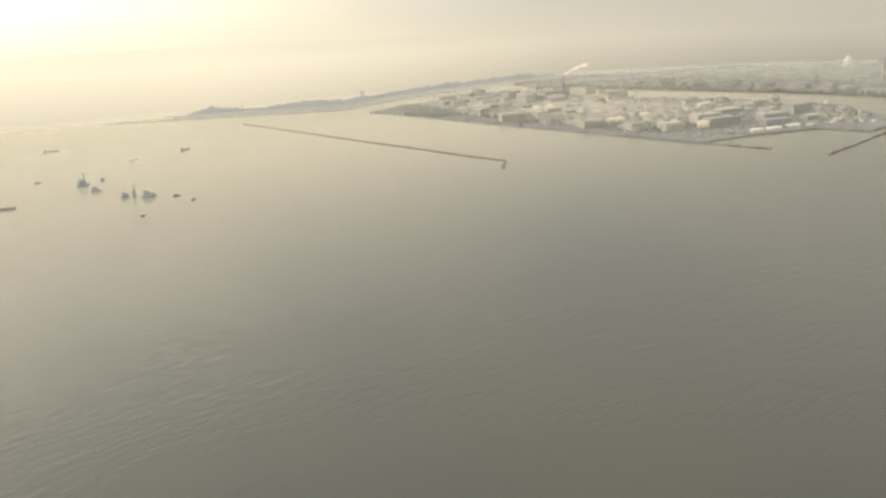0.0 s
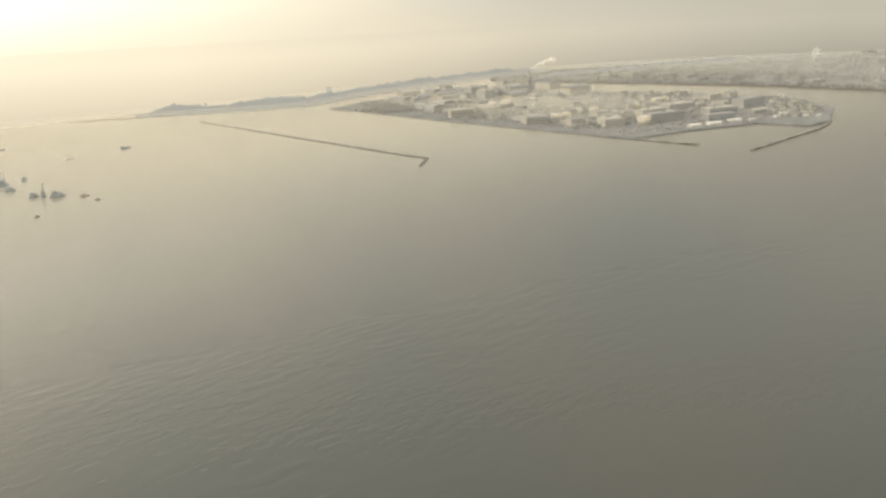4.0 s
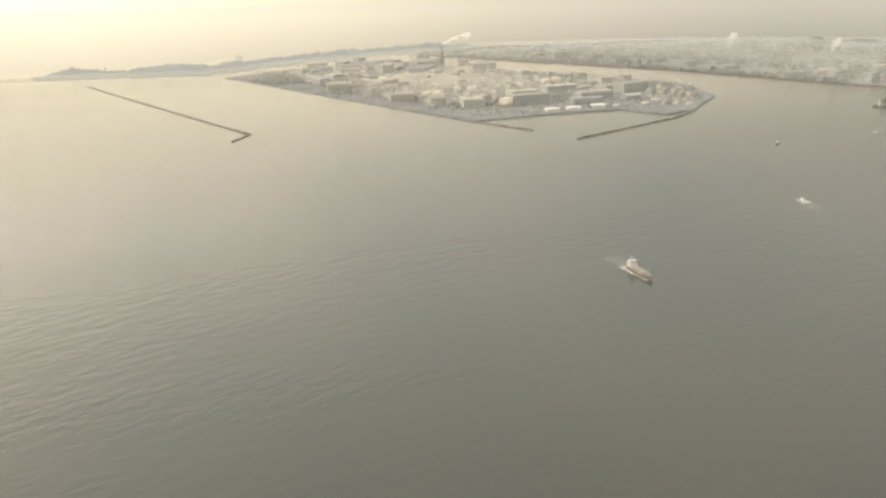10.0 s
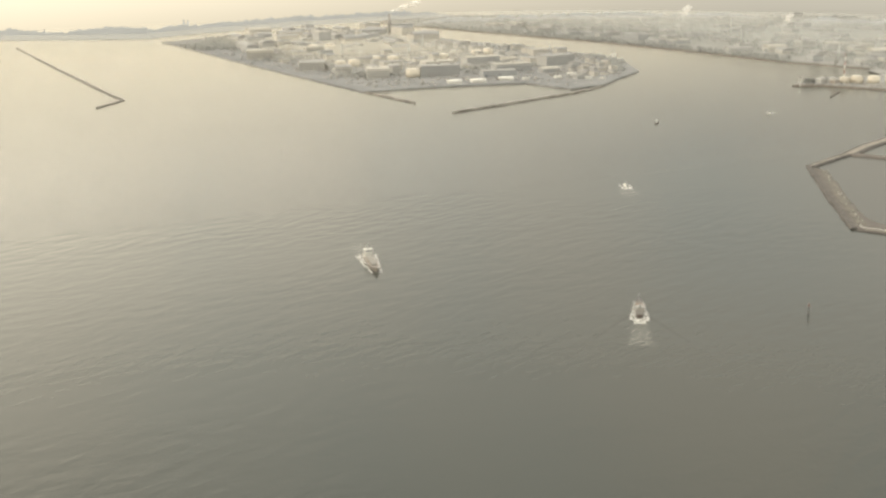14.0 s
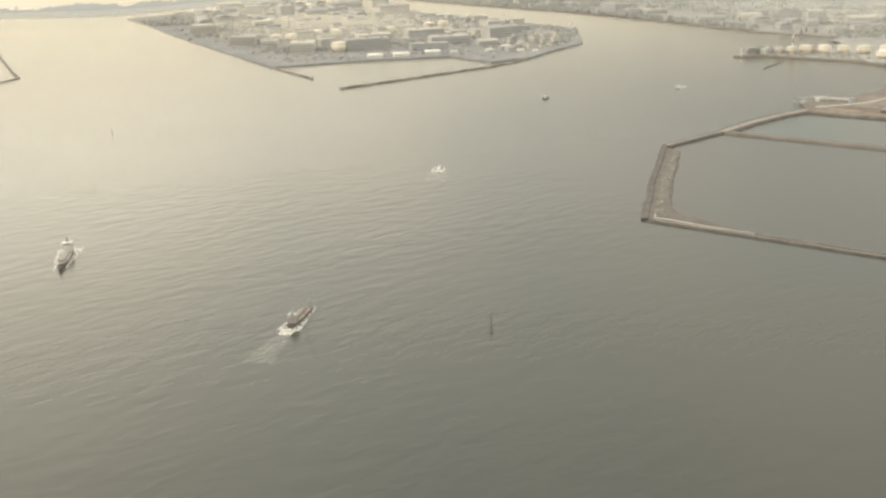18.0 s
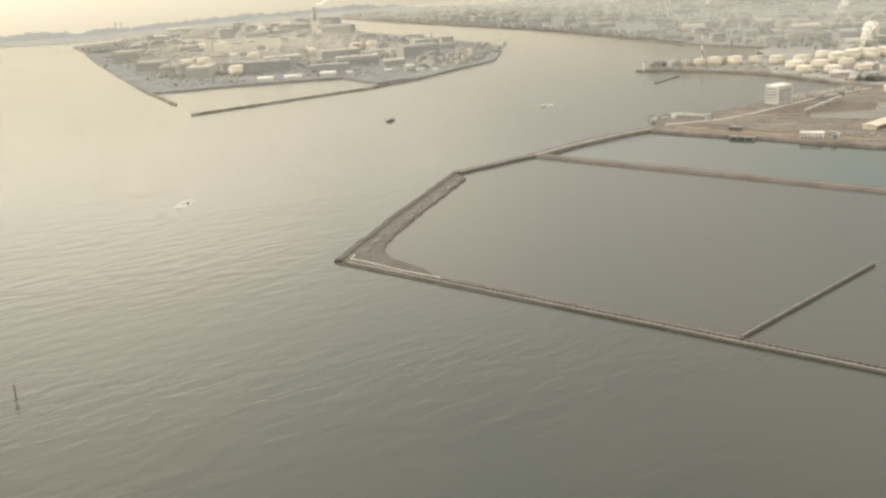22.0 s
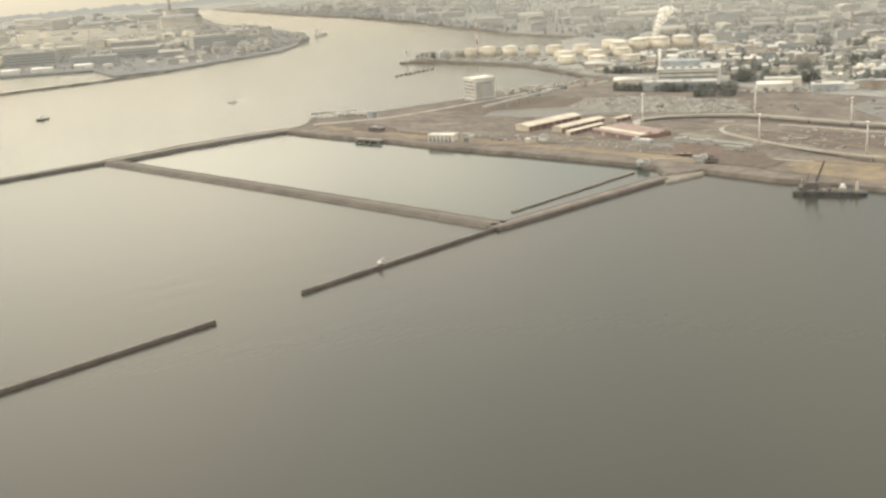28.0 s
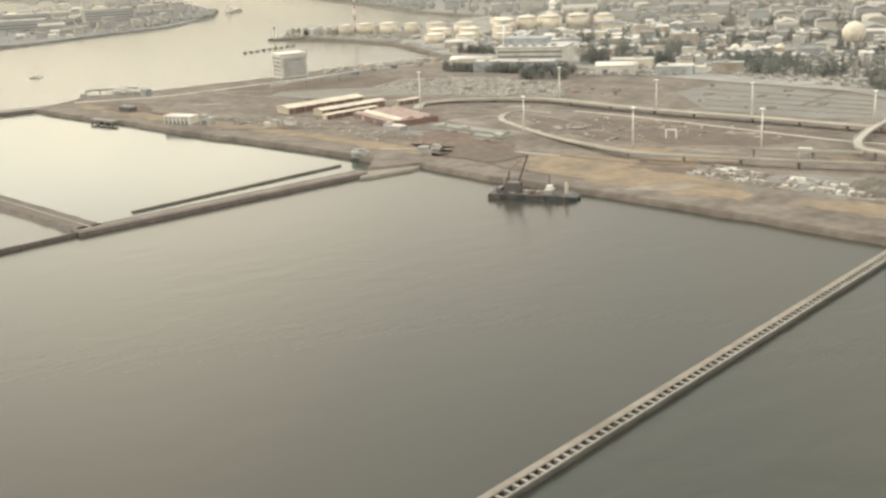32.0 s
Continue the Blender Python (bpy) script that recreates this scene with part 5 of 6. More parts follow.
yard([(2402, 905), (2440, 848), (2550, 752), (2570, 800), (2520, 860), (2450, 930)], 60, 51, "pale stacked scrap and building goods on the yard", "stacked goods on the scrap yard", 30, 0.3, 0.8)


def formwork_pad(a, b, c, d, seed):
    """A levelled pad with rows of panels, pipes and pallets; a to d are its corners."""
    r = random.Random(seed)
    a, b, c, d = (Vector(p) for p in (a, b, c, d))
    turn = math.degrees(math.atan2((d - a).y, (d - a).x))
    kerbing = thing("pad_kerb", 0, 0, 0, 0, "pale concrete edging of a store pad", "kerb")
    for p, q in ((a, d), (b, c)):
        part("edging", Geo().beam((p.x, p.y, LAND_Z + 0.3), (q.x, q.y, LAND_Z + 0.3), 0.7, 0.6), CONCRETE, kerbing)
    for i in range(6):
        for j in range(11):
            if r.random() < 0.2:
                continue
            u, v = (i + 0.5 + r.uniform(-0.15, 0.15)) / 6, (j + 0.5 + r.uniform(-0.2, 0.2)) / 11
            p = a.lerp(b, u).lerp(d.lerp(c, u), v)
            ob = new("formwork_panel", r.choice(PANELS))
            ob.matrix_world = at(p.x, p.y, LAND_Z + 0.12, turn + r.choice((0, 0, 0, 90)) + r.uniform(-6, 6)) @ Matrix.Diagonal((r.uniform(0.5, 1.3), r.uniform(0.5, 1.4), r.uniform(0.5, 1.8), 1))
            tagged(ob, "stacked formwork panels on the store pad", "formwork", "formwork on the store pads")


PANELS = [Geo().box(-1.8, -0.6, 0, 1.8, 0.6, 0.7, 0.05).mesh("panel", m) for m in (WALLS[0], CONCRETE, BOXES[0], WALLS[2], BOXES[1], BOXES[2])]
formwork_pad((2481, 499), (2503, 515), (2519, 480), (2501, 462), 52)
formwork_pad((2504, 458), (2522, 475), (2548, 438), (2532, 416), 53)
yard([(2380, 990), (2480, 1050), (2490, 1080), (2370, 1050)], 16, 54, "pale goods stored along the channel shore", "stacked goods by the shore", 20, 0.6, 1.4)
yard([(2450, 640), (2480, 600), (2560, 590), (2540, 640), (2480, 670)], 8, 55, "building site stores inside the road loop", "building site stores", 30, 0.35, 0.7)
yard([(2255, 780), (2300, 760), (2330, 700), (2350, 700), (2330, 770), (2280, 800)], 10, 56, "site stores beside the pond", "building site stores", 30, 0.3, 0.6)
yard([(2560, 770), (2610, 800), (2690, 690), (2655, 590), (2600, 650)], 8, 57, "site stores on the paved lot", "building site stores", 30, 0.35, 0.7)



def clutter(name, poly, n, seed, turn, size, label, z=None, low=1.0):
    """Low goods, rubble and scrap packed too close to count."""
    r, g = random.Random(seed), Geo()
    xs, ys = [p[0] for p in poly], [p[1] for p in poly]
    made = 0
    while made < n:
        x, y = r.uniform(min(xs), max(xs)), r.uniform(min(ys), max(ys))
        if not inside(x, y, poly):
            continue
        w, d, h = r.uniform(0.5, 1) * size * r.choice((1, 1, 2.2)), r.uniform(0.3, 0.8) * size * low, r.uniform(0.2, 0.8) * size * 0.7 * low
        b = Geo().box(-w / 2, -d / 2, 0, w / 2, d / 2, h, 0.1)
        m = Matrix.Translation((x, y, (LAND_Z if z is None else z) - 0.05)) @ Matrix.Rotation(radians(turn + r.choice((0, 90)) + r.uniform(-10, 10)), 4, "Z")
        g.add([tuple(m @ Vector(v)) for v in b.v], b.f)
        made += 1
    return tagged(part(name, g, CLUTTER), label, "clutter", "", "stuff")


clutter("scrap_field", [(2395, 912), (2428, 948), (2479, 934), (2540, 850), (2517, 782), (2425, 838)], 3600, 151, 30, 2.9, "pale field of scrap and stacked building goods", None, 0.55)
clutter("shore_goods", [(2370, 1030), (2400, 1040), (2490, 1070), (2490, 1088), (2370, 1058)], 260, 154, 20, 4.0, "pale goods stored along the channel shore")
clutter("site_goods", [(2440, 690), (2470, 600), (2560, 560), (2600, 560), (2540, 650), (2470, 720)], 60, 155, 30, 2.6, "scattered site goods inside the road loop")
clutter("site_goods", [(2250, 790), (2300, 740), (2350, 660), (2385, 640), (2370, 700), (2320, 790), (2270, 815)], 60, 156, 30, 2.2, "scattered site goods beside the pond")
clutter("works_clutter", [(2560, 880), (2660, 830), (2720, 700), (2800, 640), (2900, 900), (2700, 1000)], 1200, 157, -30, 5.0, "small sheds, pipes and goods between the works halls", LAND_Z + 0.25)
clutter("works_clutter", [(2520, 1130), (2640, 1000), (2820, 980), (2840, 1300), (2620, 1330), (2540, 1260)], 1200, 158, -30, 6.0, "small sheds, pipes and goods between the works halls", LAND_Z + 0.25)
clutter("works_clutter", [(2800, 1100), (3200, 900), (3500, 1400), (3000, 1700), (2700, 1500)], 1500, 159, -20, 9.0, "small sheds, pipes and goods between the works halls", LAND_Z + 0.25)
clutter("spit_plant", [(2395, 1440), (2440, 1385), (2490, 1300), (2520, 1300), (2520, 1440), (2420, 1462)], 260, 160, 20, 5.0, "dark pipes and small plant on the spit", LAND_Z + 0.25)
clutter("island_clutter", [(1640, 1800), (1900, 1770), (2050, 1720), (2240, 1850), (2240, 2100), (1620, 2250)], 620, 161, 3, 6.0, "small sheds, pipes and goods between the island halls", ISLAND_Z)
clutter("island_clutter", [(1600, 2250), (2230, 2150), (2150, 2650), (1560, 2700)], 600, 162, 3, 9.0, "small sheds, pipes and goods between the island halls", ISLAND_Z)

# ---- built-up land further back ----
SHAPES = ["flat", "flat", "gable", "vault"]
NAMES = ["white", "cream", "grey", "blue-grey", "tan"]
RNAMES = ["pale", "grey", "dark", "brown"]


def quarter(poly, n, seed, turn, size, height, base, wset=WALLS, rset=ROOFS, walls=(0, 1, 2, 3, 4), detail=1, where="industrial quarter", gap=1.25, shapes=SHAPES, roofs=(0, 1, 1, 1, 2, 2, 3), far=False):
    """Fills an outline with buildings that keep clear of each other."""
    r = random.Random(seed)
    xs, ys = [p[0] for p in poly], [p[1] for p in poly]
    placed, sink = [], {}
    for _ in range(n * 14):
        if len(placed) >= n:
            break
        x, y = r.uniform(min(xs), max(xs)), r.uniform(min(ys), max(ys))
        w, d, h = r.uniform(*size), r.uniform(size[0], size[1] * 0.6), r.uniform(*height) * r.choice((0.7, 1, 1, 1.4))
        rad = math.hypot(w, d) / 2 * 0.8
        if not inside(x, y, poly) or any(math.hypot(x - a, y - b) < (rad + c) * gap * 0.85 for a, b, c in placed):
            continue
        placed.append((x, y, rad))
        if far:
            hall(x, y, base, turn + r.choice((0, 90)) + r.uniform(-3, 3), w, d, h, wset[r.choice(walls)], rset[r.choice(roofs)], "", r.choice(shapes), r, 0, sink)
            continue
        k, q, sh = r.choice(walls), r.choice(roofs), r.choice(shapes)
        hall(x, y, base, turn + r.choice((0, 90)) + r.uniform(-3, 3), w, d, h, wset[k], rset[q], f"{NAMES[k]} {'works block' if h > 12 else 'works hall'} with a {RNAMES[q]} roof in the {where}", sh, r, detail)
    if far:
        vs, fs, mi = [], [], []
        for i, (key, g) in enumerate(sink.items()):
            fs += [tuple(j + len(vs) for j in f) for f in g.f]
            mi += [i] * len(g.f)
            vs += [(x * SCALE, y * SCALE, z * SCALE) for x, y, z in g.v]
        me = bpy.data.meshes.new("works_quarter")
        me.from_pydata(vs, [], fs)
        for key in sink:
            me.materials.append(bpy.data.materials[key])
        me.polygons.foreach_set("material_index", mi)
        me.update()
        tagged(new("works_quarter", me), f"many pale works halls of the {where}, far off in haze", "buildings", "", "stuff")
    return placed

quarter([(2520, 1140), (2640, 1000), (2800, 1010), (2800, 1260), (2640, 1255), (2540, 1200)], 70, 61, -30, (8, 30), (4, 9), LAND_Z + 0.25)
quarter([(2650, 840), (2760, 780), (3000, 700), (3050, 1000), (2850, 1080), (2680, 1000)], 135, 62, -30, (7, 26), (3.5, 8), LAND_Z + 0.25)
quarter([(2720, 680), (2760, 400), (3050, 250), (3200, 700), (2900, 720)], 90, 63, -30, (7, 26), (3.5, 8), LAND_Z + 0.25)
quarter([(2780, 1050), (3100, 900), (3500, 1100), (3400, 1500), (2800, 1420)], 100, 64, -25, (14, 50), (5, 14), LAND_Z + 0.25, HAZEWALLS, HAZEROOFS, far=True)
quarter([(2720, 1400), (3400, 1500), (3600, 2100), (2650, 2100), (2660, 1640)], 80, 65, -15, (20, 70), (6, 14), LAND_Z + 0.25, HAZEWALLS, HAZEROOFS, (1, 2, 3, 0), shapes=["flat", "flat", "vault"], roofs=(0, 1, 1, 2), far=True)
quarter([(2660, 2120), (3600, 2120), (3700, 3100), (2450, 3100), (2560, 2460)], 80, 66, 5, (25, 80), (6, 13), LAND_Z + 0.25, HAZEWALLS, HAZEROOFS, (1, 2, 3), shapes=["flat"], roofs=(0, 1, 1, 2), far=True)
quarter([(3100, 200), (3900, 300), (4000, 1500), (3550, 1500), (3200, 800)], 70, 68, -20, (16, 60), (6, 16), LAND_Z + 0.25, HAZEWALLS, HAZEROOFS, far=True)

# the island: named halls at the harbour front, then the filled works area
ir = random.Random(17)
for x, y, w, d, h, t, wall, roof, shp in (
        (1703, 1946, 46, 56, 18, -17, 0, 0, "flat"), (1651, 2012, 34, 46, 18, -17, 0, 1, "flat"), (1822, 1908, 84, 36, 21, -6, 1, 1, "flat"), (1622, 2142, 54, 60, 17, -17, 0, 1, "flat"),
        (1578, 2425, 62, 34, 20, -17, 4, 0, "flat"), (1716, 2440, 46, 30, 20, 0, 0, 0, "flat"), (1926, 1838, 72, 26, 12, -10, 3, 1, "flat"), (1995, 1915, 80, 32, 15, -5, 2, 0, "flat"), (2130, 1965, 80, 36, 22, 10, 1, 1, "flat"),
        (2050, 1850, 40, 24, 9, 0, 2, 0, "gable"), (1865, 2010, 70, 34, 18, 0, 0, 0, "flat"), (1990, 2060, 80, 36, 17, 0, 2, 0, "flat")):
    hall(x, y, ISLAND_Z, t, w, d, h, HAZEWALLS[wall], HAZEROOFS[roof], f"{NAMES[wall]} works block on the island harbour front", shp, ir, 2)
for x, y, w, d, h in ((1800, 1774, 28, 18, 4), (1848, 1768, 30, 18, 4), (1911, 1772, 28, 18, 4), (1948, 1757, 13, 10, 3.5), (2016, 1750, 14, 9, 3.5), (2064, 1712, 13, 9, 3.5), (2064, 1778, 18, 12, 4), (2088, 1696, 9, 7, 3)):
    hall(x, y, ISLAND_Z, -12, w, d, h, WHITEPAINT, WHITEPAINT, "white vaulted quay shed on the island", "vault", ir, 1)
tank(1765, 1905, ISLAND_Z, 15, 16)
quarter([(1640, 1990), (1900, 1960), (2120, 2010), (2260, 2050), (2240, 2350), (2150, 2600), (1590, 2600), (1600, 2300)], 110, 71, 3, (12, 50), (4, 11), ISLAND_Z, HAZEWALLS, HAZEROOFS, (0, 0, 1, 1, 2, 3), 1, "island works", 1.2)
quarter([(1600, 2620), (2140, 2610), (2130, 2980), (1900, 3130), (1700, 3080), (1620, 2900)], 55, 72, 5, (22, 80), (8, 24), ISLAND_Z, HAZEWALLS, HAZEROOFS, (0, 1, 2, 3), 1, "island works", 1.2, far=True)
# woods on the island's ends and along the far channel shore
def woods(path, wide, n, seed, tall, label):
    """Far woods: ragged low clumps packed along a line."""
    r, g = random.Random(seed), Geo()
    total = sum(math.dist(a, b) for a, b in zip(path, path[1:]))
    for a, b in zip(path, path[1:]):
        for _ in range(int(n * math.dist(a, b) / total)):
            t = r.random()
            x, y = a[0] + (b[0] - a[0]) * t + r.uniform(-wide, wide), a[1] + (b[1] - a[1]) * t + r.uniform(-wide, wide)
            if not (inside(x, y, ISLAND) or inside(x, y, MAINLAND) or y > 3000 or x > 2800):
                continue
            s, h = r.uniform(2.5, 5.5), tall * r.uniform(0.45, 1.1)
            g.lathe(x, y, [(s * 0.5, 2), (s, 2 + h * 0.35), (s * 0.75, 2 + h * 0.7), (0.3, 2 + h)], 6)
    return tagged(part("woods", g, FARLEAF), label, "trees", "", "stuff")


woods([(2392, 1436), (2408, 1430), (2456, 1362), (2494, 1284), (2508, 1165)], 4, 70, 312, 4, "grey-green scrub along the spit")
woods([(2372, 1446), (2404, 1455), (2480, 1460), (2600, 1458)], 4, 80, 313, 5, "grey-green scrub along the spit")
woods([(1470, 2830), (1540, 2720), (1580, 2880), (1620, 3040)], 45, 320, 301, 12, "grey-green woods at the end of the island")
woods([(2180, 1800), (2290, 1960), (2305, 2120)], 14, 110, 302, 9, "grey-green trees along the island shore")
woods([(1640, 1985), (1900, 1950), (2100, 2010)], 40, 170, 303, 9, "grey-green trees between the island works")
woods([(1600, 2400), (2200, 2350)], 90, 220, 304, 11, "grey-green trees between the island works")
woods([(2624, 1770), (2578, 2125), (2516, 2443), (2401, 2822), (2303, 3176)], 8, 420, 305, 7, "grey-green trees along the far channel bank")
woods([(2640, 1800), (2590, 2130), (2530, 2450), (2420, 2830), (2320, 3180)], 22, 420, 311, 13, "grey-green woods along the far channel shore")
woods([(2800, 1700), (2900, 2300), (2650, 2800)], 130, 320, 306, 15, "grey-green woods among the far works")
woods([(2850, 1450), (3300, 1150), (3400, 700)], 150, 420, 307, 13, "grey-green woods among the far works")
woods([(2700, 1620), (2900, 1560), (3300, 1750)], 70, 260, 308, 14, "grey-green woods among the far works")
woods([(2500, 2950), (2900, 2900), (3400, 2600), (3700, 2000), (3700, 1200)], 160, 500, 309, 13, "grey-green woods on the far plain")
woods([(2400, 3330), (2900, 3150), (3600, 2900), (4200, 2300)], 90, 400, 310, 13, "grey-green woods on the far plain")
clutter("island_quay_goods", [(1625, 1775), (1760, 1752), (1925, 1728), (1965, 1640), (2040, 1640), (2120, 1710), (2200, 1775), (2100, 1800), (1950, 1770), (1640, 1830)], 130, 163, 3, 4.0, "low goods and sheds along the island quay", ISLAND_Z)
clutter("island_quay_goods", [(1520, 2590), (1572, 2175), (1622, 1780), (1665, 1790), (1612, 2200), (1560, 2600)], 120, 164, 3, 5.0, "low goods and sheds along the island quay", ISLAND_Z)
clutter("island_quay_goods", [(2215, 1790), (2292, 1955), (2308, 2115), (2262, 2390), (2225, 2390), (2260, 2115), (2180, 1850)], 150, 165, 3, 5.0, "low goods and sheds along the island quay", ISLAND_Z)
quarter([(2050, 1720), (2150, 1760), (2260, 1900), (2250, 2000), (2100, 1880)], 22, 73, 10, (8, 26), (4, 10), ISLAND_Z, HAZEWALLS, HAZEROOFS, (0, 0, 1, 2), 1, "island works", 1.3)
stack(2090, 2900, ISLAND_Z, 62, 4.6, STACKMAT, "tall grey concrete chimney on the island")
plume(2090, 2900, ISLAND_Z + 62, 84, 27, 17, -8, 81, "white steam drifting from the chimney top")
for x, y, h in ((1760, 2350, 34), (1905, 2280, 28), (2005, 2440, 40), (1700, 2700, 36), (1850, 2780, 44), (2200, 2120, 30)):
    stack(x, y, ISLAND_Z, h, 1.8, WALLS[2], "slim grey stack over the island works")
for x, y in ((1690, 2150), (1725, 2160), (1790, 2200), (1830, 2190), (2060, 2230), (2100, 2250), (1950, 2180), (1750, 2560), (1800, 2570)):
    tank(x, y, ISLAND_Z, 13, 13)

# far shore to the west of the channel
# these stacks glow faintly too, in place of haze
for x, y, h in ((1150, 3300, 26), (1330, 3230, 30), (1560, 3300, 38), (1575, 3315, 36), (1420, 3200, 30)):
    stack(x, y, 4, h, 3, DISTANCE, "far stack with haze put into a faint glow")
# stacks and steam over the mainland works
for x, y, h, band in ((2700, 2050, 50, True), (2760, 1900, 44, False), (2860, 2300, 60, True), (2690, 1700, 40, False), (2980, 1800, 50, True), (3150, 1400, 45, False), (2950, 1250, 36, True), (2820, 1500, 42, False)):
    stack(x, y, LAND_Z, h, 1.7, WALLS[2], "slim pale works stack", band and y < 1300)
plume(2700, 1350, LAND_Z + 8, 34, 40, 13, 35, 84, "cream steam rising beside the tanks")
plume(2780, 2000, 26, 50, 60, 14, 25, 85, "thin white steam rising over the works", THINSTEAM)
plume(2680, 2300, 20, 60, 70, 15, 25, 86, "thin white steam rising over the works", THINSTEAM)
plume(2900, 1700, 20, 45, 50, 13, 25, 87, "thin white steam rising over the works", THINSTEAM)

# trees in shelter belts
geos = [tree_geo(91), tree_geo(92), tree_geo(93)]
kinds = []
for trunk, crown in geos:
    tree = thing("tree", 0, 0, 0, 0, "dark evergreen tree in a shelter belt", "tree", "trees of the shelter belts")
    part("trunk", trunk, BARK, tree)
    part("crown", crown, LEAF, tree)
    kinds.append(tree)
tr = random.Random(95)
BELTS = [((2476, 985), (2566, 898), 9, 90, True), ((2520, 896), (2550, 872), 8, 24, True), ((2380, 1450), (2440, 1456), 8, 12, True), ((2520, 1120), (2600, 1060), 8, 40, True),
         ((2605, 968), (2670, 905), 24, 120, False), ((2660, 905), (2740, 815), 18, 130, False), ((2690, 815), (2800, 690), 16, 130, False), ((2760, 1020), (2900, 960), 26, 110, False), ((2800, 860), (2980, 770), 24, 130, False),
         ((2720, 700), (2760, 560), 18, 110, False), ((2690, 860), (2860, 760), 40, 130, False), ((2640, 1040), (2760, 960), 30, 120, False), ((2640, 1150), (2800, 1080), 14, 70, False), ((2850, 1180), (3100, 1050), 40, 140, False), ((2700, 1480), (3100, 1350), 40, 120, False), ((3000, 950), (3200, 700), 50, 140, False),
         ((2750, 1800), (3200, 1700), 60, 120, False), ((3100, 1300), (3400, 1200), 60, 120, False)]
first = set()
for a, b, wide, n, single in BELTS:
    g = Geo()
    for _ in range(n if single else int(n * 0.6)):
        t, o = tr.random(), tr.uniform(-wide, wide) / 2
        x, y = a[0] + (b[0] - a[0]) * t + o * 0.7, a[1] + (b[1] - a[1]) * t + o * 0.7
        k, s, u, w = tr.randrange(3), tr.uniform(0.65, 1.15), tr.uniform(0.8, 1.15 if single else 1.7), tr.uniform(0, 360)
        if single:
            m = at(x, y, LAND_Z, w)
            ob = kinds[k] if k not in first else copy_thing(kinds[k], m)
            first.add(k)
            ob.matrix_world = m @ Matrix.Diagonal((s, s, s * u, 1))
        else:
            m = Matrix.Translation((x, y, LAND_Z)) @ Matrix.Rotation(radians(w), 4, "Z") @ Matrix.Diagonal((s, s, s * u, 1))
            g.add([tuple(m @ Vector(v)) for v in geos[k][1].v], geos[k][1].f)
    if not single:
        tagged(part("tree_belt", g, LEAF), "dark evergreen shelter belt among the works", "trees", "", "stuff")

# ---- ships ----


def hull_geo(ln, beam, depth, sheer=1.2, z0=-1.0):
    """A ship's hull from bow (+x) to stern with a raked, pointed bow."""
    g, vs, n = Geo(), [], 14
    for i in range(n + 1):
        t = i / n
        x = -ln / 2 + ln * t
        w = beam / 2 * (min(1.0, 0.75 + t * 2.2) if t < 0.15 else 1.0 if t < 0.68 else max(0.02, 1 - ((t - 0.68) / 0.32) ** 2.0))
        top = depth + sheer * max(0.0, (t - 0.7) / 0.3) ** 1.6 + 0.5 * max(0.0, (0.18 - t) / 0.18)
        fx = x + (1.8 * max(0.0, (t - 0.75) / 0.25))
        vs += [(x, -w * 0.72, z0), (x, -w * 0.95, z0 + (top - z0) * 0.55), (fx, -w, top), (fx, w, top), (x, w * 0.95, z0 + (top - z0) * 0.55), (x, w * 0.72, z0)]
    fs = [(i * 6 + j, (i + 1) * 6 + j, (i + 1) * 6 + j + 1, i * 6 + j + 1) for i in range(n) for j in range(5)]
    fs += [(0, 1, 2, 3, 4, 5), tuple(range(n * 6, n * 6 + 6))[::-1]]
    return g.add(vs, fs)


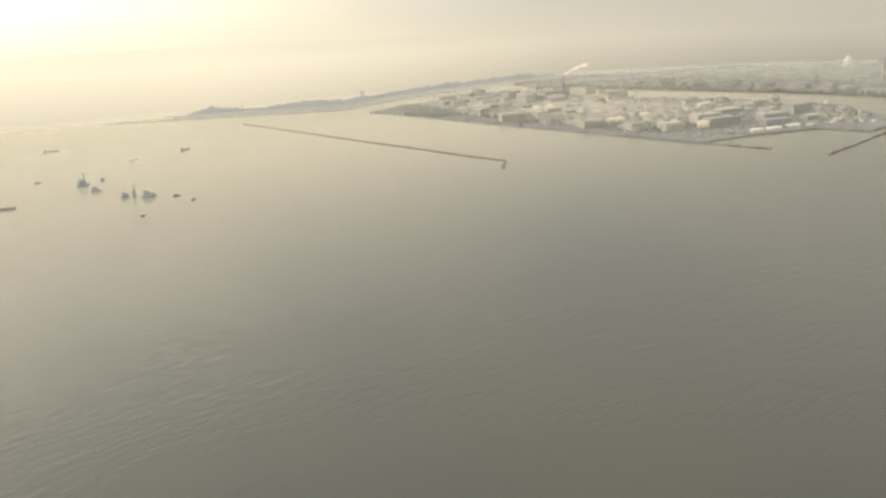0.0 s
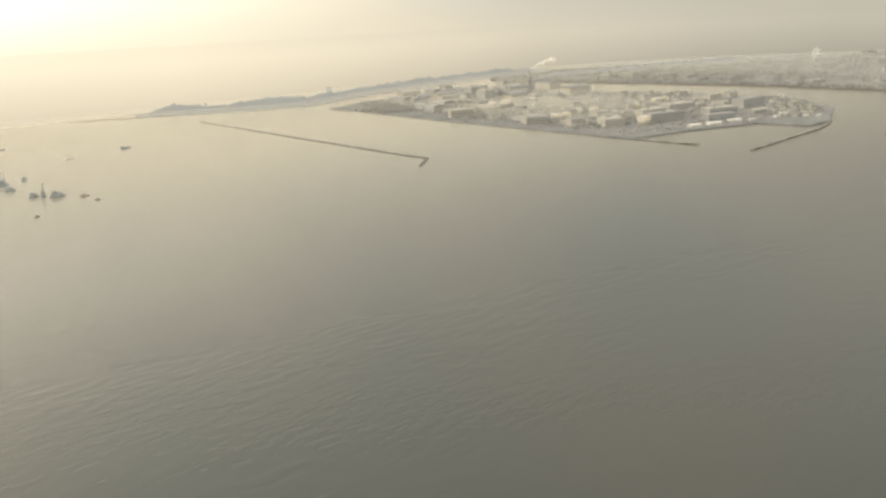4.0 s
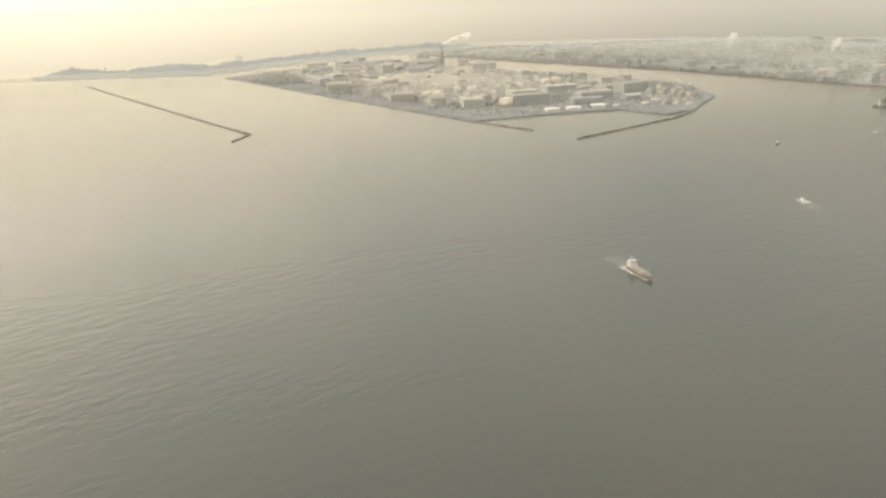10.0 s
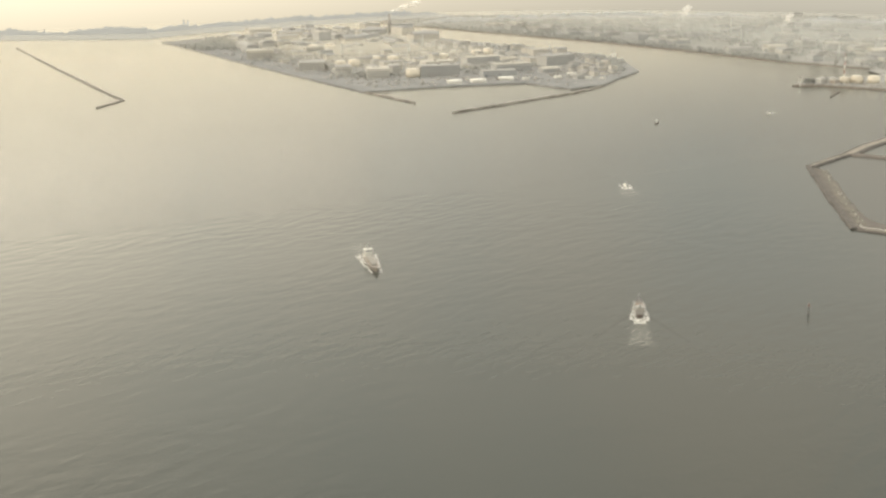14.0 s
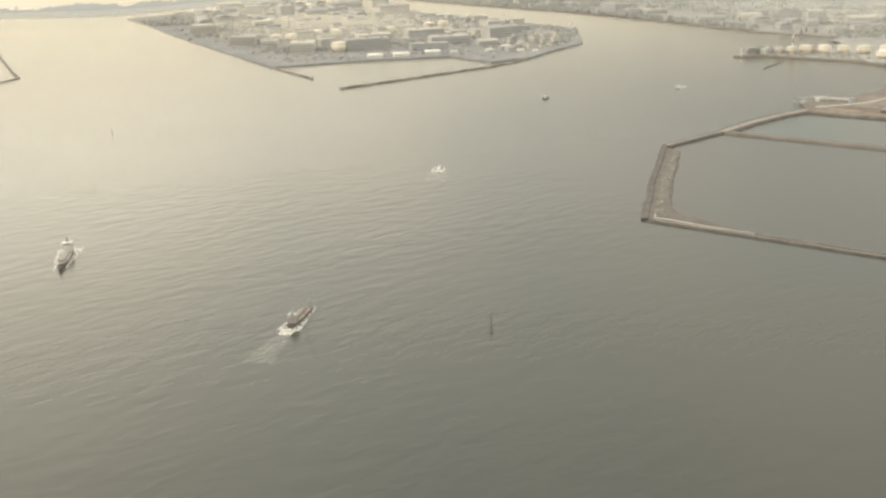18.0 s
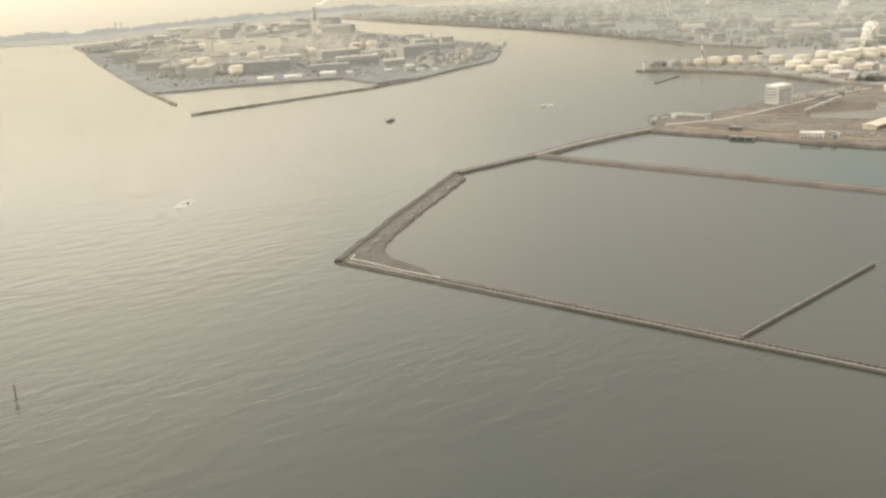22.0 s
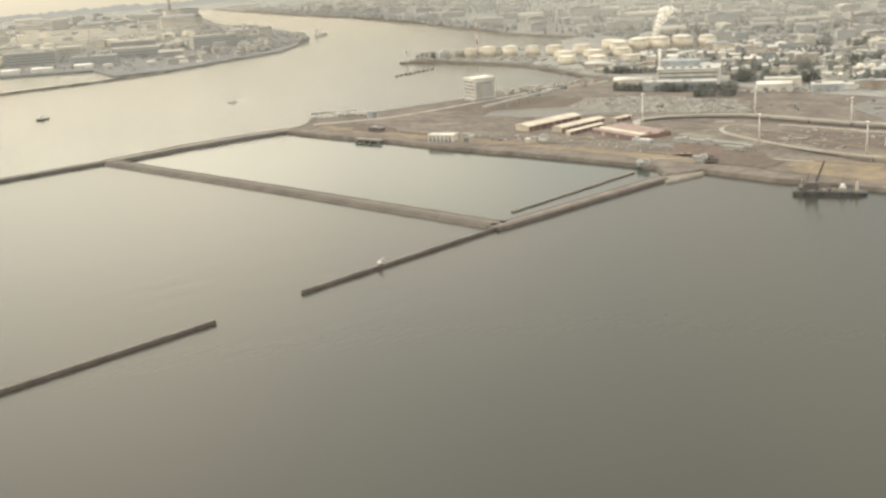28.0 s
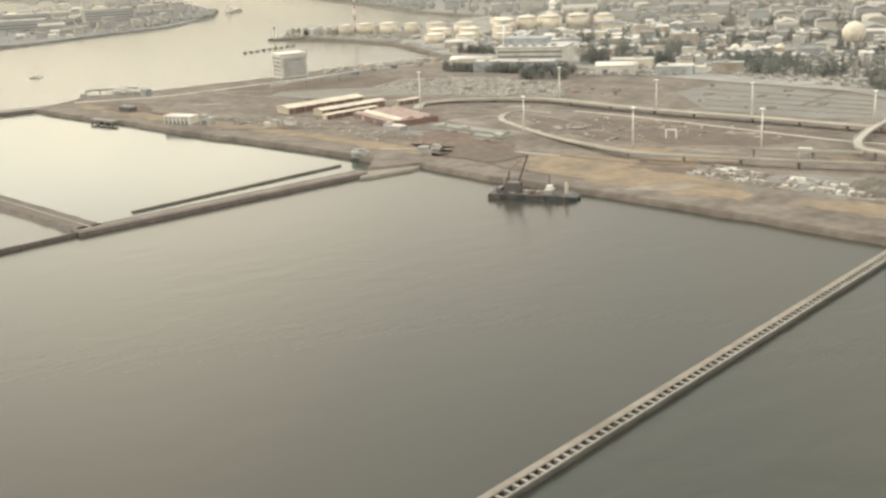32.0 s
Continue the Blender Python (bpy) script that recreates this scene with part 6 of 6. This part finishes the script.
def cargo_ship(x, y, turn, ln, label, cargo=True, hull=None, cabin=None):
    b, d = ln * 0.17, ln * 0.055
    ob = thing("cargo_ship", x, y, 0, turn, label, "ship")
    part("hull", hull_geo(ln, b, d, ln * 0.035), hull or HULL, ob)
    part("deck", Geo().box(-ln * 0.42, -b * 0.42, d - 0.2, ln * 0.30, b * 0.42, d + 0.08), DECK, ob)
    s = ln / 50
    house = part("bridge_house", Geo().box(-ln * 0.44, -b * 0.40, d, -ln * 0.27, b * 0.40, d + 4.2 * s, 0.1).box(-ln * 0.41, -b * 0.46, d + 4.2 * s, -ln * 0.29, b * 0.46, d + 6.6 * s, 0.2), cabin or WHITEPAINT, ob, "" if cabin else "white bridge house")
    part("bridge_window", Geo().box(-ln * 0.292, -b * 0.40, d + 5 * s, -ln * 0.284, b * 0.40, d + 6 * s), GLASS, house)
    part("funnel", Geo().lathe(-ln * 0.40, 0, [(1.2 * s, d + 4), (1.0 * s, d + 9.5 * s)], 10), STEEL, ob)
    part("mast", Geo().beam((-ln * 0.33, 0, d + 6 * s), (-ln * 0.33, 0, d + 12 * s), 0.4 * s), STEEL, ob)
    part("foremast", Geo().beam((ln * 0.38, 0, d), (ln * 0.38, 0, d + 8 * s), 0.4 * s), STEEL, ob)
    if cargo:
        for k in range(4):
            x0 = -ln * 0.23 + k * ln * 0.135
            part("hatch_cover", Geo().box(x0, -b * 0.30, d, x0 + ln * 0.12, b * 0.30, d + 1.5 * s, 0.15), BOXES[k % 2], ob, "closed hatch cover")
    else:
        part("pipe_rack", Geo().box(-ln * 0.24, -b * 0.06, d, ln * 0.28, b * 0.06, d + 1.6 * s).box(-ln * 0.24, -b * 0.25, d, ln * 0.28, -b * 0.2, d + 0.7 * s).box(-ln * 0.24, b * 0.2, d, ln * 0.28, b * 0.25, d + 0.7 * s), DECK, ob)
    for sd in (-1, 1):
        part("rail", Geo().beam((-ln * 0.25, sd * b * 0.47, d + 0.9), (ln * 0.2, sd * b * 0.47, d + 0.9), 0.15), WHITEPAINT, ob)
    return ob


def small_boat(x, y, turn, ln, label, hull=None, house=None):
    ob = thing("motor_boat", x, y, 0, turn, label, "boat")
    part("hull", hull_geo(ln, ln * 0.28, ln * 0.09, ln * 0.05, -0.5), hull or WHITEPAINT, ob)
    cabin = part("cabin", Geo().box(-ln * 0.22, -ln * 0.09, ln * 0.08, ln * 0.10, ln * 0.09, ln * 0.24, ln * 0.015), house or WHITEPAINT, ob, "" if house else "white cabin")
    part("windscreen", Geo().box(ln * 0.07, -ln * 0.08, ln * 0.16, ln * 0.10, ln * 0.08, ln * 0.21), GLASS, cabin)
    part("mast", Geo().beam((-ln * 0.1, 0, ln * 0.2), (-ln * 0.1, 0, ln * 0.45), ln * 0.02), STEEL, ob)
    return ob


def wake(x, y, turn, ln, beam, tail, seed, bow=True):
    """Foam on the water: a bow wave along both sides and a ragged trail astern."""
    r, g = random.Random(seed), Geo()
    a = radians(turn)

    def put(poly, material, name, label, z):
        pts = [(x + math.cos(a) * p - math.sin(a) * q, y + math.sin(a) * p + math.cos(a) * q, z) for p, q in poly]
        tagged(part(name, Geo().add(pts, [tuple(range(len(pts)))]), material), label, "foam", "", "stuff")
    if bow:
        for s in (-1, 1):
            out = [(ln * 0.55, 0.0)] + [(ln * (0.5 - 0.22 * k), s * (beam * 0.52 + ln * 0.018 * k + r.uniform(0, 0.8))) for k in range(6)]
            back = [(ln * (0.5 - 0.22 * k), s * beam * 0.40) for k in range(5, -1, -1)]
            put(out + back, FOAM, "bow_wave", "white foam of a bow wave", 0.07)
    left = [(-ln * 0.42 - tail * k / 8, beam * (0.45 + 0.11 * k) + r.uniform(-0.5, 0.5)) for k in range(9)]
    right = [(p, -q + r.uniform(-0.5, 0.5)) for p, q in left[::-1]]
    put(left[:3] + right[-3:], FOAM, "stern_foam", "white churned foam astern", 0.09)
    put(left + right, WAKE, "wake_trail", "thin pale wake trailing astern", 0.05)


cargo_ship(1234, 676, -100, 50, "tan coaster with a white bridge house under way", True, HULLTAN)
wake(1234, 676, -100, 50, 9.5, 46, 101)
cargo_ship(1377, 474, 58, 40, "dark laden coaster with a grey bridge house and white bow wave", False, None, STEEL)
wake(1377, 474, 58, 40, 7, 60, 102)
small_boat(1603, 850, 66, 11, "white motor boat throwing spray")
wake(1603, 850, 66, 14, 10, 44, 103)


def wake_waves(x, y, turn, n, gap, spread, seed, sides=(-1, 1)):
    """The spreading waves astern, drawn flat: dark strips for two long arms, pale ones for short crests."""
    r, a = random.Random(seed), radians(turn + 180)

    def spot(p, q, z=0.06):
        return (x + math.cos(a) * p - math.sin(a) * q, y + math.sin(a) * p + math.cos(a) * q, z)
    for s in sides:
        pts = [spot(gap * (k + 0.6), s * spread * gap * (k + 0.6) + r.uniform(-0.8, 0.8)) for k in range(n)]
        tagged(part("wake_arm", Geo().strip(pts, [(-1.5, 0), (1.5, 0)]), DARKWAVE), "flat dark strip drawn for a ship wave's arm", "wake", "", "stuff")
    for k in range(n // 2):
        p = gap * (1.2 + 1.3 * k)
        h = spread * p * r.uniform(0.4, 0.8)
        pts = [spot(p + 0.12 * h * abs(u) * 4, h * u) for u in (-1, -0.5, 0, 0.5, 1)]
        tagged(part("wake_crest", Geo().strip(pts, [(-0.4, 0), (0.4, 0)]), WAKE), "flat pale strip drawn for a ship wave's crest", "wake", "", "stuff")


wake_waves(1603, 850, 66, 18, 10.0, 0.42, 201, ())
wake_waves(1377, 474, 58, 7, 10.0, 0.5, 202)
wake_waves(1234, 676, -100, 6, 14.0, 0.30, 203, ())
small_boat(1885, 1205, 33, 15, "dark work boat under way", HULL)
small_boat(2094, 1202, 200, 12, "white motor boat crossing the channel")
wake(2094, 1202, 200, 12, 4, 60, 105)
cargo_ship(2345, 2070, 60, 60, "pale ship moored at the island corner", True, WALLS[2])
# anchored working ships to the west
# far hulls take pale wall paint in place of haze
cargo_ship(485, 2845, 20, 44, "hazy grey ship at anchor", True, WALLS[2])
cargo_ship(750, 2590, 40, 40, "hazy grey ship at anchor", True, WALLS[3], WALLS[3])
cargo_ship(250, 2030, -20, 50, "large grey ship at anchor", True, STEEL)
cargo_ship(606, 2510, 5, 22, "small hazy ship at anchor", True, WALLS[2])
for x, y, t, ln in ((362, 2314, 0, 14), (536, 1935, 10, 16), (549, 1877, 30, 13), (434, 1780, 40, 13), (448, 2086, 80, 9)):
    small_boat(x, y, t, ln, "small dark grey work boat lying still", HULLTAN, HULLTAN)


def crane_barge(x, y, turn, ln, boom, boom_turn, label, house=True, hull=None, steel=None):
    steel = steel or CRANEMAT
    """A crane barge: hull, deck, slewing crane with a lattice boom, deckhouse and mast."""
    ob = thing("crane_barge", x, y, -0.8, turn, label, "barge")
    b = ln * 0.30
    part("hull", Geo().box(-ln / 2, -b / 2, -1, ln / 2 - ln * 0.12, b / 2, 3.2, 0.2).add(
        [(ln * 0.38, -b / 2, -1), (ln * 0.38, b / 2, -1), (ln * 0.38, b / 2 - 0.2, 3.2), (ln * 0.38, -b / 2 + 0.2, 3.2), (ln / 2, -b * 0.3, 1), (ln / 2, b * 0.3, 1), (ln / 2, b * 0.3, 2.4), (ln / 2, -b * 0.3, 2.4)],
        [(0, 4, 7, 3), (4, 5, 6, 7), (5, 1, 2, 6), (3, 7, 6, 2), (0, 1, 5, 4)]), hull or HULLBLUE, ob, "blue-grey steel hull")
    part("deck", Geo().box(-ln * 0.47, -b * 0.44, 3.2, ln * 0.33, b * 0.44, 3.35), BARGEDECK, ob)
    cx = -ln * 0.24
    cab = part("crane_house", Geo().box(cx - 4, -3, 4, cx + 4, 3, 8.2, 0.2), steel, ob)
    part("turntable", Geo().lathe(cx, 0, [(3.2, 3.3), (3.0, 4.1)], 16), STEEL, ob)
    a = radians(boom_turn)
    tip = Vector((cx + math.cos(a) * boom * 0.42, math.sin(a) * boom * 0.42, 6 + boom * 0.9))
    g, foot = Geo(), Vector((cx + 2 * math.cos(a), 2 * math.sin(a), 6))
    side = Vector((-math.sin(a), math.cos(a), 0))
    for s in (-1, 1):
        for up in (0, 1):
            g.beam(foot + side * s * 0.9 + Vector((0, 0, up * 1.4)), tip + side * s * 0.35, 0.45)
    for k in range(12):
        p, q = foot.lerp(tip, k / 12), foot.lerp(tip, (k + 1) / 12)
        g.beam(p + side * 0.8 * (1 - k / 20), q - side * 0.8 * (1 - k / 20), 0.18)
        g.beam(p - side * 0.8 * (1 - k / 20) + Vector((0, 0, 1.2 * (1 - k / 12))), q + side * 0.8 * (1 - k / 20), 0.18)
    part("boom", g, steel, cab)
    part("gantry", Geo().beam((cx - 3, -1.5, 8), (cx - 2, 0, 14), 0.4).beam((cx - 3, 1.5, 8), (cx - 2, 0, 14), 0.4), steel, cab)
    part("stay_rope", Geo().beam((cx - 2, 0, 14), tip, 0.14).beam(tip, tip - Vector((0, 0, boom * 0.5)), 0.12), steel, cab)
    if house:
        part("deck_house", Geo().box(ln * 0.12, -b * 0.30, 3.3, ln * 0.22, b * 0.26, 5.4, 0.1), STEEL, ob, "grey deckhouse")
        part("wheelhouse", Geo().box(ln * 0.14, -b * 0.2, 5.4, ln * 0.2, b * 0.16, 7.2, 0.15), WHITEPAINT, ob, "white wheelhouse")
        part("wheelhouse_mast", Geo().beam((ln * 0.17, 0, 7), (ln * 0.17, 0, 12.5), 0.35).beam((ln * 0.17, -1.2, 11), (ln * 0.17, 1.2, 11), 0.25), CRANEMAT, ob)
        part("mast", Geo().lathe(ln * 0.36, 0, [(1.0, 3.2), (0.95, 6.5), (0.7, 7.0), (0.8, 8.2), (0.3, 9.0)], 10), WALLS[1], ob, "cream rounded mast")
        part("spud", Geo().beam((-ln * 0.38, b * 0.3, 0), (-ln * 0.38, b * 0.3, 9), 0.6), STEEL, ob)
        for k in range(3):
            part("bollard", Geo().lathe(ln * (0.28 - 0.3 * k), -b * 0.42, [(0.5, 3.3), (0.45, 4.2), (0.7, 4.4)], 8), CRANEMAT, ob)
        part("deck_winch", Geo().box(-ln * 0.42, -b * 0.3, 3.3, -ln * 0.36, b * 0.3, 5.6, 0.2), CRANEMAT, ob)
        part("tyre_fender", Geo().box(-ln * 0.4, -b / 2 - 0.5, 0.8, -ln * 0.36, -b / 2, 2.6, 0.3).box(ln * 0.1, -b / 2 - 0.5, 0.8, ln * 0.14, -b / 2, 2.6, 0.3), CRANEMAT, ob)
        for k in range(5):
            part("deck_load", Geo().box(-ln * 0.1 + k * 3, -b * 0.3, 3.35, -ln * 0.1 + k * 3 + 2, -b * 0.1, 4.6 + 0.3 * (k % 2), 0.1), (BOXES[1], CRANEMAT, BOXES[2])[k % 3], ob)
    return ob


crane_barge(2400, 495, -34, 44, 17, 20, "blue-grey crane barge with a dark lattice boom moored at the bank")


def dredger(x, y, turn, ln, high, tower, label):
    """A bulky dredging ship: hull, stacked houses, digging ladder, funnel and, on some, a tall spud tower."""
    ob = thing("dredger", x, y, 0, turn, label, "dredger", "dredgers at anchor")
    # every part is painted pale to stand in for haze
    b, d = ln * 0.34, high * 0.24
    part("hull", hull_geo(ln, b, d, 0.6), WALLS[3], ob)
    house = part("deck_house", Geo().box(-ln * 0.40, -b * 0.42, d - 0.2, ln * 0.12, b * 0.42, high * 0.58, 0.2), WALLS[3], ob)
    part("bridge", Geo().box(-ln * 0.30, -b * 0.46, high * 0.58, -ln * 0.02, b * 0.46, high * 0.84, 0.2), WALLS[3], house)
    part("bridge_window", Geo().box(-ln * 0.02, -b * 0.40, high * 0.66, -ln * 0.012, b * 0.40, high * 0.78), GLASS, house)
    part("funnel", Geo().lathe(-ln * 0.26, 0, [(ln * 0.05, high * 0.8), (ln * 0.045, high * 1.05)], 10), WALLS[3], house)
    part("ladder_gantry", Geo().beam((ln * 0.16, -b * 0.3, d), (ln * 0.22, -b * 0.25, high * 0.8), 0.7).beam((ln * 0.16, b * 0.3, d), (ln * 0.22, b * 0.25, high * 0.8), 0.7).beam((ln * 0.22, -b * 0.3, high * 0.8), (ln * 0.22, b * 0.3, high * 0.8), 0.7), WALLS[3], ob)
    part("digging_ladder", Geo().beam((ln * 0.05, 0, high * 0.5), (ln * 0.45, 0, d + 0.8), 1.3), WALLS[3], ob)
    part("deck_winch", Geo().box(ln * 0.24, -b * 0.3, d, ln * 0.34, b * 0.3, d + high * 0.16, 0.2), WALLS[3], ob)
    if tower:
        g, w = Geo(), 1.0
        for p in (-w, w):
            for q in (-w, w):
                g.beam((ln * 0.14 + p, q, d), (ln * 0.14 + p * 0.4, q * 0.4, tower), 0.5)
        for k in range(6):
            z = d + (tower - d) * (k + 0.5) / 6
            g.beam((ln * 0.14 - w, -w * 0.8, z), (ln * 0.14 + w, w * 0.8, z + 1.5), 0.3)
        part("spud_tower", g, WALLS[3], ob)
    return ob


dredger(426, 2194, 20, 26, 17, 26, "bulky hazy grey dredger with a tall tower at anchor")
dredger(431, 2110, 10, 19, 11, 0, "small hazy grey dredger at anchor")
dredger(473, 2240, 40, 13, 8, 0, "small hazy grey dredger at anchor")
dredger(458, 1996, 15, 17, 11, 0, "small hazy grey dredger beside the tower dredger")
dredger(474, 1990, 70, 18, 13, 25, "hazy grey dredger with a slim upright tower")
dredger(495, 1970, 8, 27, 13, 0, "long hazy grey dredger moored at the tower dredger")


def beacon(x, y, label):
    ob = thing("channel_beacon", x, y, 0, 0, label, "beacon", "channel beacons")
    part("pile", Geo().lathe(0, 0, [(0.38, -2), (0.32, 5.1)], 10), CRANEMAT, ob)
    part("platform", Geo().lathe(0, 0, [(0.5, 4.8), (1.1, 5.1), (1.1, 5.4)], 10), CRANEMAT, ob)
    part("topmark", Geo().lathe(0, 0, [(0.25, 5.4), (0.25, 6.4), (0.6, 6.6), (0.6, 7.6), (0.2, 7.9)], 10), REDPAINT, ob, "faded red top")
    return ob


beacon(1486, 413, "slim dark channel beacon with a red top")
beacon(1300, 1215, "slim dark channel beacon")
ex = thing("excavator", 2106, 466.3, 2.05, 30, "white excavator standing on the breakwater", "excavator")
part("body", Geo().box(-1.1, -0.9, 0.6, 1.0, 0.9, 1.9, 0.15), WHITEPAINT, ex)
part("track", Geo().box(-1.2, -0.95, 0, 1.2, -0.5, 0.58, 0.08), CRANEMAT, ex)
part("track", Geo().box(-1.2, 0.5, 0, 1.2, 0.95, 0.58, 0.08), CRANEMAT, ex)
part("arm", Geo().beam((0.7, 0, 1.4), (2.4, 0, 3.2), 0.35).beam((2.4, 0, 3.2), (3.4, 0, 1.6), 0.28), WHITEPAINT, ex)


def sign_gantry(x, y, turn, label):
    """A bent white tube frame over the unfinished road."""
    ob = thing("road_gantry", x, y, LAND_Z, turn, label, "gantry", "road gantries")
    part("upright", Geo().beam((-3, 0, -0.3), (-3, 0, 5), 0.8), MAST, ob)
    part("upright", Geo().beam((3, 0, -0.3), (3, 0, 5), 0.8), MAST, ob)
    part("crossbar", Geo().beam((-3.4, 0, 5.2), (3.4, 0, 5.2), 0.8), MAST, ob)
    return ob


sign_gantry(2516, 591, -35, "small white tube frame on the building site")
sign_gantry(2554, 509, -35, "small white tube frame beside the ramp")
pool = thing("round_basin", 2478, 648, LAND_Z, 0, "low round concrete basin on the dirt site", "basin")
part("rim", Geo().lathe(0, 0, [(6.2, -0.3), (6.2, 1.6), (5.4, 1.6), (5.4, 0.6), (0.2, 0.6)], 20), CONCRETE, pool)
heap, hn = Geo(), 17
hv = []
for j in range(hn):
    for i in range(hn):
        u, v = 2 * i / (hn - 1) - 1, 2 * j / (hn - 1) - 1
        rise = max(0.0, 1 - u * u - v * v) ** 0.7
        hv.append((u * 13, v * 19, 5.2 * rise * (1 + 0.35 * noise.noise(Vector((u * 3, v * 3, 9)))) - 0.4))
heap.add(hv, [(j * hn + i, j * hn + i + 1, (j + 1) * hn + i + 1, (j + 1) * hn + i) for j in range(hn - 1) for i in range(hn - 1)])
hob = new("soil_heap", heap.mesh("soil_heap", SCRUB))
hob.matrix_world = at(2548, 432, LAND_Z)
tagged(hob, "dark overgrown heap of soil on the bank", "heap")
# pale pipe gallery in front of the louvred hall
gal = thing("pipe_gallery", 0, 0, 0, 0, "long pale pipe gallery on trestles beside the hall", "gallery")
ga, gb = Vector((2311, 927, 8.6)), Vector((2407, 993, 8.6))
part("tube", Geo().beam(ga, gb, 2.2, 1.6), WALLS[2], gal)
for k in range(7):
    p = ga.lerp(gb, k / 6)
    part("trestle", Geo().beam((p.x - 0.8, p.y, LAND_Z - 0.4), (p.x - 0.4, p.y, 7.9), 0.45).beam((p.x + 0.8, p.y, LAND_Z - 0.4), (p.x + 0.4, p.y, 7.9), 0.45), STEEL, gal)
# loader on the jetty
ldr = thing("jetty_loader", 2195, 985, 0, -55, "pale steel loader bridge on the jetty", "loader")
part("bridge", Geo().beam((-26, 0, 6.4), (26, 0, 7.2), 2.4, 2.0), WALLS[2], ldr)
part("cabin", Geo().box(20, -3, 1.5, 28, 3, 9), WALLS[3], ldr)
for k in range(4):
    part("leg", Geo().beam((-22 + k * 14, -2.2, -1), (-22 + k * 14, -0.6, 6.6), 0.7).beam((-22 + k * 14, 2.2, -1), (-22 + k * 14, 0.6, 6.6), 0.7), STEEL, ldr)
